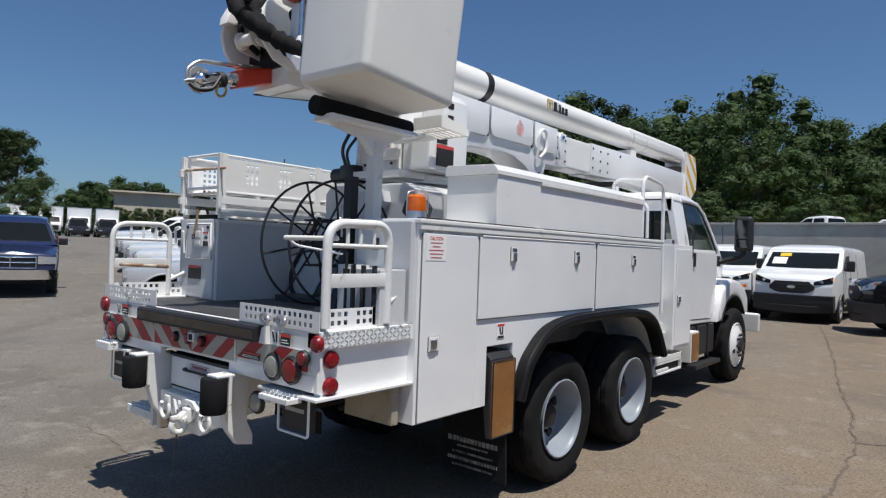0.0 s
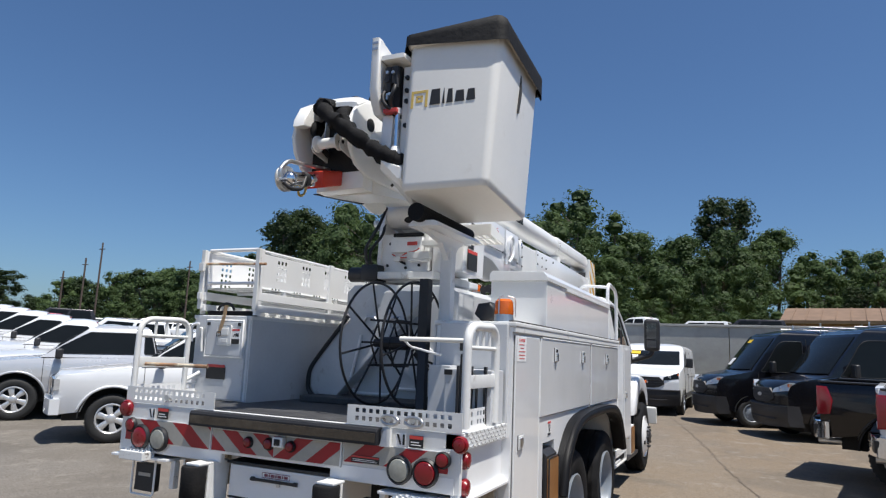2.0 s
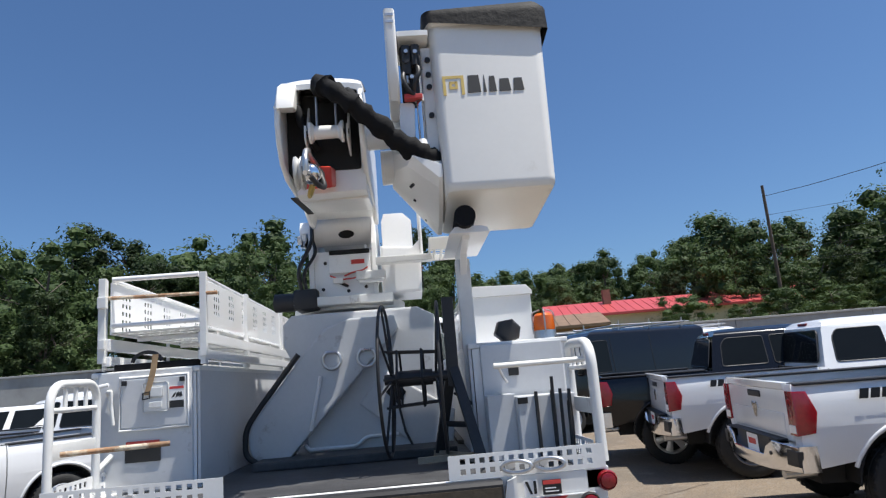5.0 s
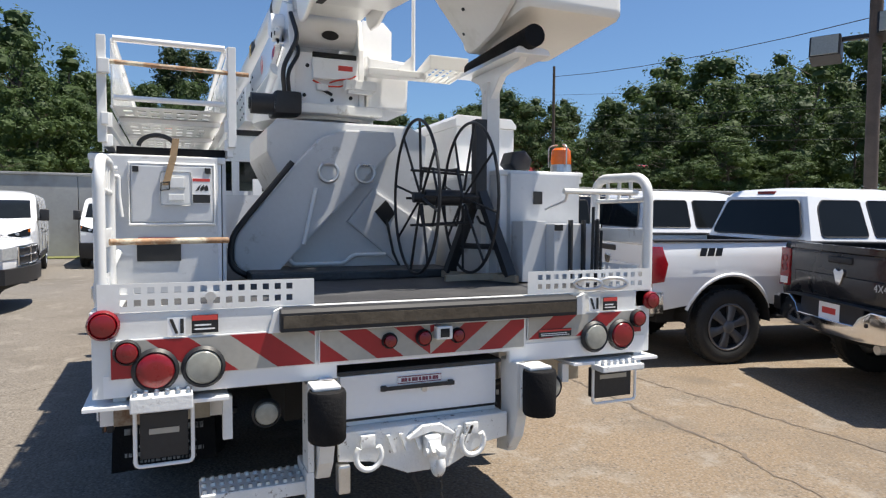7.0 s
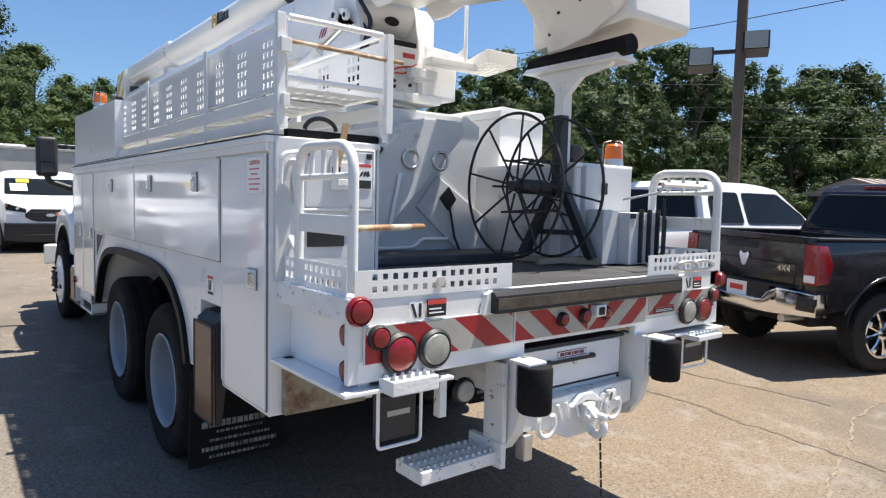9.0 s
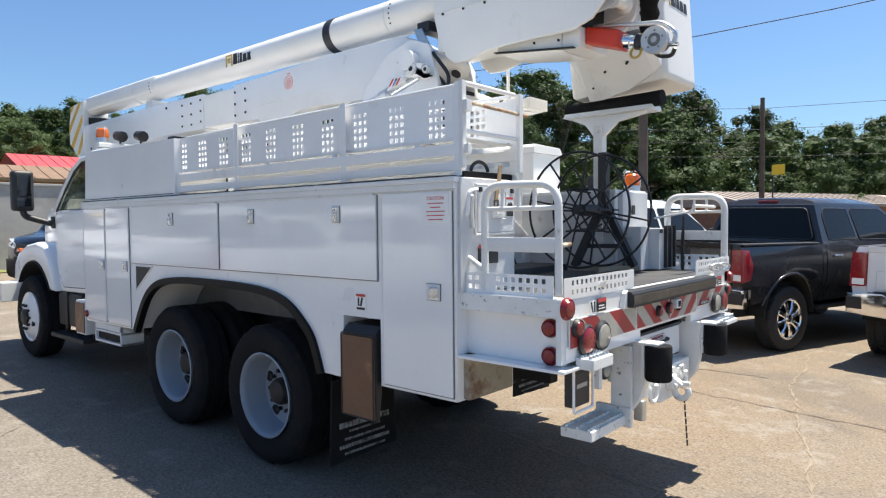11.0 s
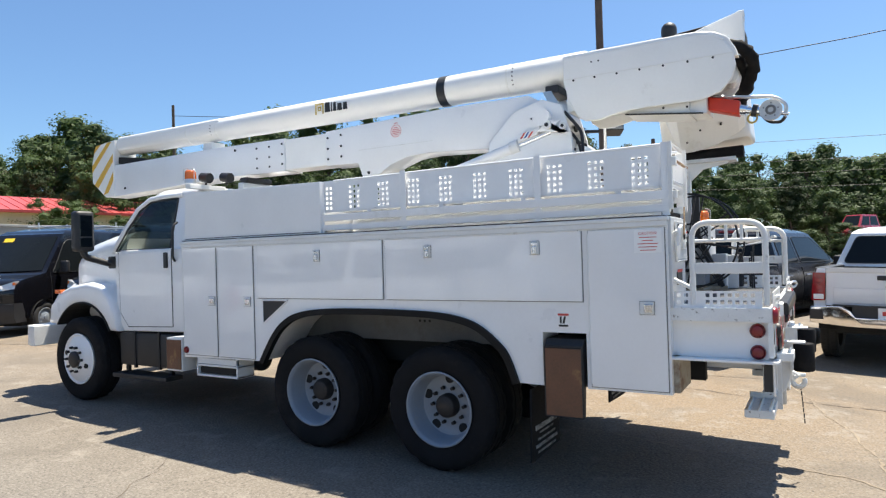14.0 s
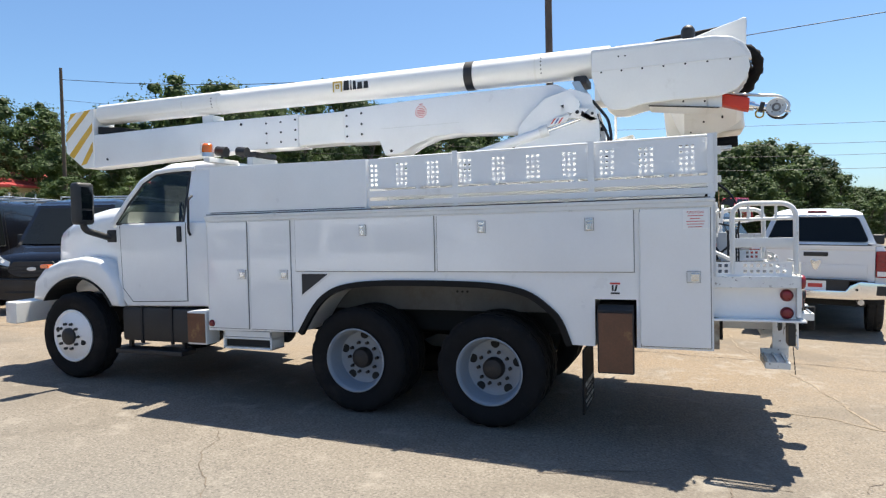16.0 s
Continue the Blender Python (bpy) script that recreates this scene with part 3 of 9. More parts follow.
tagged(part("liner_slots", bm, SHADOW_VOID, truck), kind="stuff")

# fuel tank, battery box and steps under the cab
for s in (-1, 1):
    bm = B()
    box(bm, s * 0.62, s * 1.0, 5.75, 6.72, 0.46, 0.83, 0.03)
    tank = part("fuel_tank", bm, BLACK, truck, smooth=30)
    bm = B()
    for y in (6.0, 6.42):
        box(bm, s * 0.98, s * 1.012, y, y + 0.03, 0.44, 0.85, 0.004)
        part("strap", bm, DARK_STEEL, tank)
        bm = B()
    box(bm, s * 0.86, s * 1.08, 5.82, 6.75, 0.33, 0.38, 0.01)
    for y in (5.9, 6.66):
        box(bm, s * 0.9, s * 0.94, y, y + 0.04, 0.38, 0.5)
    part("cab_step", bm, BLACK, truck)

# ---- utility body sides ----


ZINC = material("zinc_latch_plate", (0.60, 0.60, 0.585), 0.4, metal=0.35, var=0.1, vscale=20)


def latch(parent, x, y, z, s, kind="pull"):
    bm = B()
    a, c = (0.034, 0.048) if kind == "pull" else (0.046, 0.042)
    box(bm, x, x + s * 0.006, y - a - 0.0025, y + a + 0.0025, z - c - 0.0025, z + c + 0.0025, 0.001)
    ob = part("latch", bm, SEAL_GREY, parent, "steel paddle latch in a grey surround")
    bm = B()
    box(bm, x + s * 0.003, x + s * 0.011, y - a, y + a, z - c, z + c, 0.004)
    part("latch_plate", bm, WHITE_WORN, ob)
    bm = B()
    if kind == "pull":
        box(bm, x + s * 0.006, x + s * 0.022, y - 0.02, y + 0.02, z - 0.045, z + 0.012, 0.005)
        box(bm, x + s * 0.006, x + s * 0.014, y - 0.026, y + 0.026, z + 0.016, z + 0.042, 0.003)
    else:
        box(bm, x + s * 0.008, x + s * 0.02, y - 0.040, y + 0.018, z - 0.028, z + 0.028, 0.006)
    part("paddle", bm, STEEL_BRIGHT, ob)
    return ob


def body_door(s, y0, y1, z0, z1, latches=(), name="compartment_door", hinge="top"):
    bm = B()
    box(bm, s * 1.221, s * 1.234, y0, y1, z0, z1, 0.005)
    d = part(name, bm, DOOR_WHITE, truck)
    bm = B()
    if hinge == "top":
        cyl(bm, (s * 1.232, y0 + 0.02, z1 + 0.004), (s * 1.232, y1 - 0.02, z1 + 0.004), 0.007, seg=8)
    else:
        yy = y1 + 0.004 if hinge == "front" else y0 - 0.004
        cyl(bm, (s * 1.230, yy, z0 + 0.02), (s * 1.230, yy, z1 - 0.02), 0.007, seg=8)
    part("hinge", bm, WHITE_WORN, d)
    bm = B()
    e = 0.005
    for (a, b2, c, d2) in ((y0 - e, y1 + e, z0 - e, z0 - 0.001), (y0 - e, y0 - 0.001, z0, z1), (y1 + 0.001, y1 + e, z0, z1)):
        box(bm, s * 1.2205, s * 1.226, a, b2, c, d2)
    part("door_seal", bm, SEAL_GREY, d)
    for (y, z, k) in latches:
        latch(d, s * 1.234, y, z, s, k)
    return d


def strip(bm, line, x0, x1, d0, d1):
    """A band that follows a line in y and z, from x0 to x1, between offsets d0 and d1 to its left."""
    pts = [Vector((0, a, b)) for a, b in line]
    rows = []
    for i, p in enumerate(pts):
        t = (pts[min(i + 1, len(pts) - 1)] - pts[max(i - 1, 0)]).normalized()
        n = Vector((0, -t.z, t.y))
        rows.append([bm.verts.new((x, *(p + n * d).yz)) for x, d in ((x0, d0), (x1, d0), (x1, d1), (x0, d1))])
    for A, C in zip(rows, rows[1:]):
        for k in range(4):
            bm.faces.new((A[k], A[(k + 1) % 4], C[(k + 1) % 4], C[k]))
    bm.faces.new(rows[0])
    bm.faces.new(rows[-1][::-1])
    bmesh.ops.recalc_face_normals(bm, faces=bm.faces)


def side_panel(s):
    front = 5.32 if s < 0 else 4.24
    rear = 0.59 if s < 0 else 0.66
    a = [p for p in ARCH if p[0] < front - 0.03] if s < 0 else ARCH[:-1]
    chock = (1.15, 1.47) if s < 0 else (1.35, 1.65)
    outline = [(rear, 0.655), (chock[0], 0.655), (chock[0], 1.035), (chock[1], 1.035), (chock[1], 0.655), *a]
    outline += [(front, 0.655), (front, 1.785)] if s < 0 else [(front, 0.74), (front, 1.785)]
    outline += [(rear, 1.785)]
    bm = B()
    prism(bm, outline, "x", s * 0.72, s * 1.22)
    p = part("body_side", bm, WHITE, truck)
    # back of the chock pocket, coloured black for the shade inside
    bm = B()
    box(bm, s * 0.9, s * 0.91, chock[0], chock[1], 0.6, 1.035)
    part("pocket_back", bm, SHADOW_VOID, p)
    bm = B()
    strip(bm, ARCH if s < 0 else ARCH[:-1], s * 1.19, s * (1.245 if s < 0 else 1.31), -0.045, 0.006 if s < 0 else 0.022)
    if s > 0:
        tube(bm, [(1.285, a_, b_ - 0.014) for a_, b_ in ARCH[:-1]], 0.037, 12)
    part("rubber_fender", bm, FENDER_RUBBER, truck, "black rubber wheel arch flare", smooth=50)
    # top rail with a drip edge
    bm = B()
    box(bm, s * 0.70, s * 1.245, rear - 0.01, front + 0.01, 1.786, 1.815, 0.008)
    box(bm, s * 1.221, s * 1.24, rear, front, 1.752, 1.786, 0.004)
    tr = part("top_rail", bm, WHITE_WORN, truck)
    # dark strip paints the shadow line above the rail, with its rust
    bm = B()
    box(bm, s * 1.15, s * 1.238, rear + 0.02, front - 0.02, 1.8155, 1.823)
    part("rail_gap", bm, RUST_GAP, tr)
    return p


side_panel(-1)
side_panel(1)
body_door(-1, 0.61, 1.115, 0.675, 1.742, [(0.73, 1.218, "side")], hinge="front")
body_door(-1, 1.165, 2.815, 1.255, 1.742, [(1.504, 1.636, "pull"), (2.406, 1.636, "pull")])
body_door(-1, 2.845, 4.265, 1.255, 1.742, [(3.538, 1.63, "pull")])
body_door(-1, 4.325, 4.79, 0.685, 1.742, [(4.40, 1.222, "side")], hinge="front")
body_door(-1, 4.825, 5.30, 0.685, 1.742, [(4.885, 1.222, "side")], hinge="front")
body_door(1, 0.69, 1.20, 0.66, 1.735, [(0.80, 1.10, "side")], hinge="front")
body_door(1, 1.23, 2.80, 1.215, 1.735, [(1.60, 1.63, "pull"), (2.484, 1.623, "pull")])
body_door(1, 2.845, 4.215, 1.205, 1.735, [(3.548, 1.613, "pull")])

# triangular vent on the kerbless side
bm = B()
prism(bm, [(3.90, 1.235), (4.21, 1.235), (4.21, 1.02)], "x", -1.218, -1.226)
part("triangle_vent", bm, BLACK, truck)
bm = B()
for a, b2 in (((3.90, 1.235), (4.21, 1.235)), ((4.21, 1.235), (4.21, 1.02)), ((4.21, 1.02), (3.90, 1.235))):
    tube(bm, [(-1.226, *a), (-1.226, *b2)], 0.006, 6)
part("vent_frame", bm, WHITE, truck)

# chocks with a varnished face board, hung in their pockets
for s, y0, y1, z0 in ((-1, 1.17, 1.45, 0.45), (1, 1.37, 1.63, 0.44)):
    bm = B()
    prism(bm, [(s * 1.215, z0), (s * 1.245, z0), (s * 1.245, 0.95), (s * 1.20, 0.99), (s * 1.0, 0.99), (s * 0.98, 0.8), (s * 1.19, 0.66)], "y", y0, y1, 0.006)
    ch = part("wheel_chock", bm, BLACK, truck, "wheel chock in a side pocket")
    bm = B()
    box(bm, s * 1.247, s * 1.262, y0 + 0.004, y1 - 0.004, z0 + 0.006, 0.93, 0.003)
    part("face_board", bm, WOOD_ORANGE if s > 0 else WOOD_DARK, ch, "worn orange-brown board" if s > 0 else "worn dark red-brown board")
    bm = B()
    tube(bm, bend([(s * 1.262, y0 + 0.005, z0 + 0.005), (s * 1.262, y1 - 0.005, z0 + 0.005), (s * 1.262, y1 - 0.005, 0.94), (s * 1.262, y0 + 0.005, 0.94), (s * 1.262, y0 + 0.005, z0 + 0.005)], 0.01), 0.005, 6)
    part("edge_strip", bm, DARK_STEEL, ch)
# small boards ahead of the body
for s, y in ((-1, 5.36), (1, 5.20)):
    bm = B()
    box(bm, s * 1.02, s * 1.22, y, y + 0.24, 0.50, 0.84, 0.01)
    ch = part("front_wheel_chock", bm, WHITE_WORN, truck)
    bm = B()
    box(bm, s * 1.222, s * 1.23, y + 0.01, y + 0.23, 0.52, 0.82, 0.003)
    part("face_board", bm, WOOD_ORANGE if s > 0 else WOOD_DARK, ch, "orange-brown board" if s > 0 else "dark red-brown board")

# folding step below the front lockers
for s, y0, y1 in ((-1, 4.58, 5.16), (1, 4.18, 4.94)):
    bm = B()
    for z in (0.475, 0.575):
        box(bm, s * 1.0, s * 1.21, y0, y1, z, z + 0.02, 0.004)
    for y in (y0, y1 - 0.02):
        box(bm, s * 1.0, s * 1.21, y, y + 0.02, 0.475, 0.66, 0.003)
    box(bm, s * 1.19, s * 1.21, y0, y1, 0.60, 0.655, 0.003)
    st = part("side_step", bm, WHITE_WORN, truck)
    bm = B()
    for i in range(9):
        yy = y0 + 0.06 + i * (y1 - y0 - 0.1) / 9
        box(bm, s * 1.02, s * 1.2, yy, yy + 0.018, 0.493, 0.50)
    part("grip_bar", bm, GALV, st)
    # black slab paints the shade between the step's treads
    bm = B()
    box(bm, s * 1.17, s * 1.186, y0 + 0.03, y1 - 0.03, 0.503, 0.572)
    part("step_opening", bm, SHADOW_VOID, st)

# front locker and boarding recess on the passenger side
bm = B()
box(bm, 0.72, 1.22, 4.62, 5.14, 0.70, 1.785, 0.006)
fl = part("front_locker", bm, WHITE, truck)
bm = B()
box(bm, 1.221, 1.232, 4.66, 5.11, 0.74, 1.74, 0.004)
part("locker_door", bm, WHITE, fl)
latch(fl, 1.232, 4.73, 1.22, 1, "side")
bm = B()
box(bm, 0.72, 0.76, 4.24, 4.62, 0.5, 1.785)
box(bm, 0.76, 1.2, 4.26, 4.60, 0.50, 0.53, 0.005)
box(bm, 0.76, 1.16, 4.26, 4.60, 0.86, 0.89, 0.005)
box(bm, 0.76, 1.12, 4.26, 4.60, 1.20, 1.23, 0.005)
part("boarding_steps", bm, WHITE_WORN, truck)
bm = B()
tube(bm, bend([(1.2, 3.80, 1.82), (1.2, 3.80, 2.41), (1.2, 4.30, 2.36), (1.2, 4.34, 1.1)], 0.12), 0.018, 10)
tube(bm, bend([(0.9, 3.80, 1.82), (0.9, 3.80, 2.38), (1.2, 3.81, 2.36)], 0.1), 0.016, 10)
tube(bm, [(0.9, 4.3, 1.3), (1.21, 4.36, 0.98)], 0.008, 6)
part("grab_rail", bm, WHITE, truck, smooth=50)

# ---- right top chest ----
bm = B()
box(bm, 0.79, 1.215, 1.42, 3.77, 1.815, 2.15, 0.006)
chest = part("top_chest", bm, WHITE, truck, "long white steel chest on the locker top")
bm = B()
prism(bm, [(0.78, 2.15), (1.225, 2.15), (1.225, 2.175), (1.19, 2.215), (0.80, 2.225), (0.78, 2.20)], "y", 1.405, 3.785, 0.004)
part("lid", bm, WHITE, chest)
bm = B()
box(bm, 1.217, 1.232, 1.95, 3.76, 2.125, 2.148, 0.003)
part("lid_lip", bm, WHITE_WORN, chest)

# ---- left top locker ----
bm = B()
prism(bm, [(3.50, 1.815), (5.29, 1.815), (5.26, 2.30), (3.50, 2.275)], "x", -0.76, -1.215, 0.006)
tl = part("top_locker", bm, WHITE, truck)
bm = B()
box(bm, -1.219, -1.2165, 3.52, 5.26, 1.835, 1.84)
part("locker_seam", bm, DARK_STEEL, tl)

# ---- material basket on the left ----
bm = B()
hz = []
for i in range(10):
    hz += hole_grid(0.036 + i * 0.300, 0.026, 3, 5, 0.023, 0.043)
perforated(bm, (-1.150, 3.56, 2.005), (0, -1, 0), (0, 0, 1), 2.98, 0.275, hz)
part("outer_panel", bm, WHITE, truck, "perforated white basket side")
bm = B()
hz2 = []
for i in range(9):
    hz2 += hole_grid(0.20 + i * 0.305, 0.06, 3, 4, 0.026, 0.042)
perforated(bm, (-0.69, 0.60, 2.03), (0, 1, 0), (0, 0, 1), 2.9, 0.24, hz2)
part("inner_panel", bm, WHITE, truck)
bm = B()
perforated(bm, (-1.16, 0.60, 2.015), (1, 0, 0), (0, 1, 0), 0.465, 2.88,
           [(0.045 + i * 0.054, 0.08 + i * 0.054, 0.08 + j * 0.14, 0.13 + j * 0.14) for i in range(7) for j in range(19)], 0.004)
part("basket_floor", bm, WHITE_WORN, truck)
for x in (-1.17, -0.685):
    bm = B()
    box(bm, x - 0.02, x + 0.02, 0.575, 3.56, 1.925, 1.985, 0.004)
    box(bm, x - 0.02, x + 0.02, 0.575, 3.56, 1.845, 1.895, 0.004)
    part("basket_rail", bm, WHITE, truck)
    for y in (0.60, 1.49, 2.65, 3.50):
        bm = B()
        sx = -1 if x < -1 else 1
        box(bm, x + sx * 0.004 - 0.012, x + sx * 0.004 + 0.014 * sx, y - 0.025, y + 0.025, 1.82, 2.30 if y < 3 else 2.0, 0.003)
        part("basket_post", bm, WHITE, truck)
bm = B()
tube(bm, [(-1.145, 0.585, 2.295), (-0.70, 0.585, 2.295)], 0.014, 8)
tube(bm, [(-1.145, 0.585, 2.05), (-0.70, 0.585, 2.05)], 0.012, 8)
tube(bm, [(-1.145, 0.60, 2.29), (-1.145, 3.4, 2.275)], 0.012, 8)
tube(bm, [(-0.70, 0.60, 2.29), (-0.70, 3.4, 2.275)], 0.012, 8)
for y in (0.9, 1.6, 2.3, 3.0):
    box(bm, -1.145, -0.70, y, y + 0.04, 1.99, 2.012)
part("basket_frame", bm, WHITE, truck, smooth=50)
bm = B()
tube(bm, [(-1.20, 0.565, 2.195), (-0.60, 0.565, 2.185)], 0.010, 8)
part("latch_bar", bm, RUSTY, truck, "rusty steel latch bar")
bm = B()
box(bm, -1.205, -1.17, 0.555, 0.58, 1.86, 2.30, 0.003)
box(bm, -1.19, -1.16, 0.53, 0.556, 1.93, 1.98, 0.004)
box(bm, -1.20, -1.155, 0.53, 0.556, 2.14, 2.2, 0.004)
part("basket_corner", bm, WHITE_WORN, truck)
bm = B()
box(bm, -0.69, -0.655, 0.555, 0.58, 1.86, 2.30, 0.003)
part("basket_corner", bm, WHITE_WORN, truck)
bm = B()
box(bm, -1.14, -0.70, 0.60, 0.64, 1.815, 1.85, 0.005)
part("basket_sill", bm, RUBBER, truck)
bm = B()
tube(bm, [(-0.98 + 0.075 * math.cos(t), 0.62, 1.85 + 0.055 * math.sin(t)) for t in np.linspace(0.1, 3.04, 12)], 0.010, 8)
part("cable_loop", bm, BLACK, truck, smooth=50)
bm = B()
for a, b2, c, d2 in ((-0.905, 1.885, -0.918, 1.80), (-0.918, 1.80, -0.935, 1.735), (-0.935, 1.735, -0.948, 1.685)):
    prism(bm, [(a - 0.014, b2), (a + 0.014, b2), (c + 0.014, d2), (c - 0.014, d2)], "y", 0.534, 0.540)
stp = part("webbing_strap", bm, LEATHER, truck, "tan webbing strap hanging from the basket")
bm = B()
tube(bm, [(-0.966, 0.533, 1.695), (-0.932, 0.533, 1.700), (-0.934, 0.533, 1.668), (-0.968, 0.533, 1.663)], 0.004, 6, True)
part("buckle", bm, DARK_STEEL, stp)

# ---- bed ----
bm = B()
box(bm, -0.72, 0.72, 0.02, 5.2, 1.17, 1.21)
box(bm, -1.15, 1.15, 0.02, 0.60, 1.17, 1.212)
bed = part("bed_floor", bm, DECK, truck, "worn black bed mat")
bm = B()
box(bm, -0.55, 0.62, 1.0, 1.5, 1.211, 1.26, 0.01)
part("mat_fold", bm, DECK, bed)
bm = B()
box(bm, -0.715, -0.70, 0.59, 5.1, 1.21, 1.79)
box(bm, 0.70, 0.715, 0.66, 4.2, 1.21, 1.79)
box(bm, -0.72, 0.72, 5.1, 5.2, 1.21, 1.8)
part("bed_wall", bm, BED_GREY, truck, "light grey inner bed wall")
# rear face of the left lockers
bm = B()
box(bm, -1.16, -0.69, 0.566, 0.588, 1.22, 1.81, 0.004)
lr = part("locker_end", bm, BED_GREY, truck)
bm = B()
box(bm, -1.04, -0.712, 0.548, 0.566, 1.525, 1.772, 0.008)
ld = part("end_door", bm, BED_GREY, lr)
bm = B()
tube(bm, [(-1.046, 0.556, 1.519), (-0.706, 0.556, 1.519), (-0.706, 0.556, 1.778), (-1.046, 0.556, 1.778)], 0.008, 8, True)
part("door_rim", bm, WHITE, ld, smooth=50)
bm = B()
tube(bm, bend([(-1.105, 0.560, 1.70), (-1.105, 0.545, 1.715), (-1.085, 0.545, 1.72), (-1.085, 0.552, 1.64), (-1.075, 0.552, 1.55)], 0.012), 0.009, 8)
part("hook", bm, WHITE_WORN, lr, smooth=50)
bm = B()
box(bm, -0.925, -0.80, 0.538, 0.548, 1.60, 1.745, 0.012)
part("paddle_plate", bm, WHITE_WORN, ld)
bm = B()
box(bm, -0.90, -0.825, 0.530, 0.540, 1.67, 1.725, 0.008)
box(bm, -0.895, -0.83, 0.532, 0.540, 1.62, 1.65, 0.004)
part("paddle", bm, WHITE_WORN, ld)
bm = B()
box(bm, -1.02, -0.845, 0.560, 0.564, 1.36, 1.445)
part("warning_label", bm, INK, lr, "black and red warning decal")
bm = B()
box(bm, -1.015, -0.85, 0.5575, 0.5595, 1.443, 1.462)
part("label_header", bm, RED_INK, lr)
bm = B()
box(bm, -0.797, -0.722, 0.5435, 0.5475, 1.61, 1.72)
sl = part("small_label", bm, PAPER, ld, "white, black and red warning decal")
bm = B()
box(bm, -0.795, -0.724, 0.5425, 0.5434, 1.612, 1.648)
part("label_foot", bm, INK, sl)
bm = B()
box(bm, -0.795, -0.724, 0.5425, 0.5434, 1.705, 1.718)
part("label_header", bm, RED_INK, sl)
bm = B()
for k in range(3):
    prism(bm, [(-0.785 + k * 0.02, 1.662), (-0.77 + k * 0.02, 1.668), (-0.76 + k * 0.012, 1.692), (-0.775 + k * 0.012, 1.68)], "y", 0.5425, 0.5434)
part("label_drawing", bm, INK, sl)
for x, z in ((-1.02, 1.752), (-0.733, 1.752)):
    bm = B()
    box(bm, x - 0.012, x + 0.012, 0.540, 0.548, z - 0.012, z + 0.012)
    part("door_bolt", bm, DARK_STEEL, ld)
shift(lr, -0.045, 0.005, 0)
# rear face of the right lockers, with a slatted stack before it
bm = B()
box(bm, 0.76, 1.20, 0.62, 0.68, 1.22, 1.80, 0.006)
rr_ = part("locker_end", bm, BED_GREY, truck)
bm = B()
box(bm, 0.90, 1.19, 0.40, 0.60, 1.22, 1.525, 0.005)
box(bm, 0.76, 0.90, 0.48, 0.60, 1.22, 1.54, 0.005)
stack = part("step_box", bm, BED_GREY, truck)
bm = B()
for x in (0.985, 1.065, 1.15):
    box(bm, x, x + 0.014, 0.375, 0.402, 1.23, 1.545, 0.002)
part("slat_gap", bm, BLACK, stack)
bm = B()
box(bm, 0.90, 0.955, 0.612, 0.616, 1.63, 1.70)
part("small_label", bm, INK, rr_)
bm = B()
box(bm, 0.90, 0.95, 0.3935, 0.398, 1.49, 1.52)
part("small_label", bm, DARK_STEEL, stack)

# A-frame outrigger beams and the boom pedestal
bm = B()
prism(bm, [(-0.575, 1.40), (-0.575, 1.32), (-0.55, 1.265), (-0.49, 1.235), (-0.35, 1.235), (-0.29, 1.30), (0.36, 1.98), (0.34, 2.06), (0.06, 2.06), (-0.09, 2.01), (-0.25, 1.84), (-0.50, 1.535), (-0.555, 1.47)], "y", 1.16, 1.30, 0.012)
out1 = part("outrigger_beam", bm, BED_GREY, truck, "grey diagonal outrigger housing")
bm = B()
tube(bm, bend([(-0.50, 1.15, 1.225), (-0.595, 1.15, 1.28), (-0.59, 1.15, 1.44), (-0.51, 1.15, 1.55), (-0.26, 1.15, 1.86)], 0.06), 0.017, 10)
part("black_hose", bm, BLACK, out1)
bm = B()
tube(bm, [(-0.13, 1.145, 1.72), (-0.20, 1.145, 1.40)], 0.012, 8)
part("grease_line", bm, WHITE, out1)
shift(out1, -0.04, 0.06, 0)
bm = B()
prism(bm, [(0.0, 1.54), (0.16, 1.74), (0.60, 1.46), (0.57, 1.24), (0.36, 1.24)], "y", 1.20, 1.32, 0.012)
out2 = part("outrigger_beam", bm, BED_GREY, truck)
bm = B()
prism(bm, [(0.17, 1.60), (0.24, 1.67), (0.30, 1.59), (0.24, 1.52)], "y", 1.185, 1.199)
part("diamond_port", bm, SHADOW_VOID, out2)
bm = B()
tube(bm, [(0.24, 1.18, 1.55), (0.28, 1.17, 1.35), (0.33, 1.16, 1.24)], 0.008, 6)
part("black_hose", bm, BLACK, out2)
shift(out2, 0.045, 0.14, -0.01)
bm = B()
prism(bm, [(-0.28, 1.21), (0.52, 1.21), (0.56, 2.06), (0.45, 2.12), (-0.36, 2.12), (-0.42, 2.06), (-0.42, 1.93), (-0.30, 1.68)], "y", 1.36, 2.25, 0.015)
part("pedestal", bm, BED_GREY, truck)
bm = B()
tube(bm, bend([(-0.30, 1.34, 1.31), (-0.28, 1.33, 1.28), (0.02, 1.33, 1.28), (0.08, 1.33, 1.33), (0.28, 1.33, 1.33)], 0.03), 0.012, 8)
part("bracket_rail", bm, WHITE, truck)
for x in (-0.055, 0.16):
    bm = B()
    tube(bm, [(x + 0.055 * math.cos(a), 1.145, 1.815 + 0.055 * math.sin(a)) for a in np.linspace(radians(-235), radians(55), 20)], 0.010, 8)
    sh = part("shackle", bm, GALV, truck, "steel D-ring shackle", smooth=50)
    bm = B()
    cyl(bm, (x - 0.04, 1.15, 1.862), (x + 0.04, 1.15, 1.862), 0.010, seg=8)
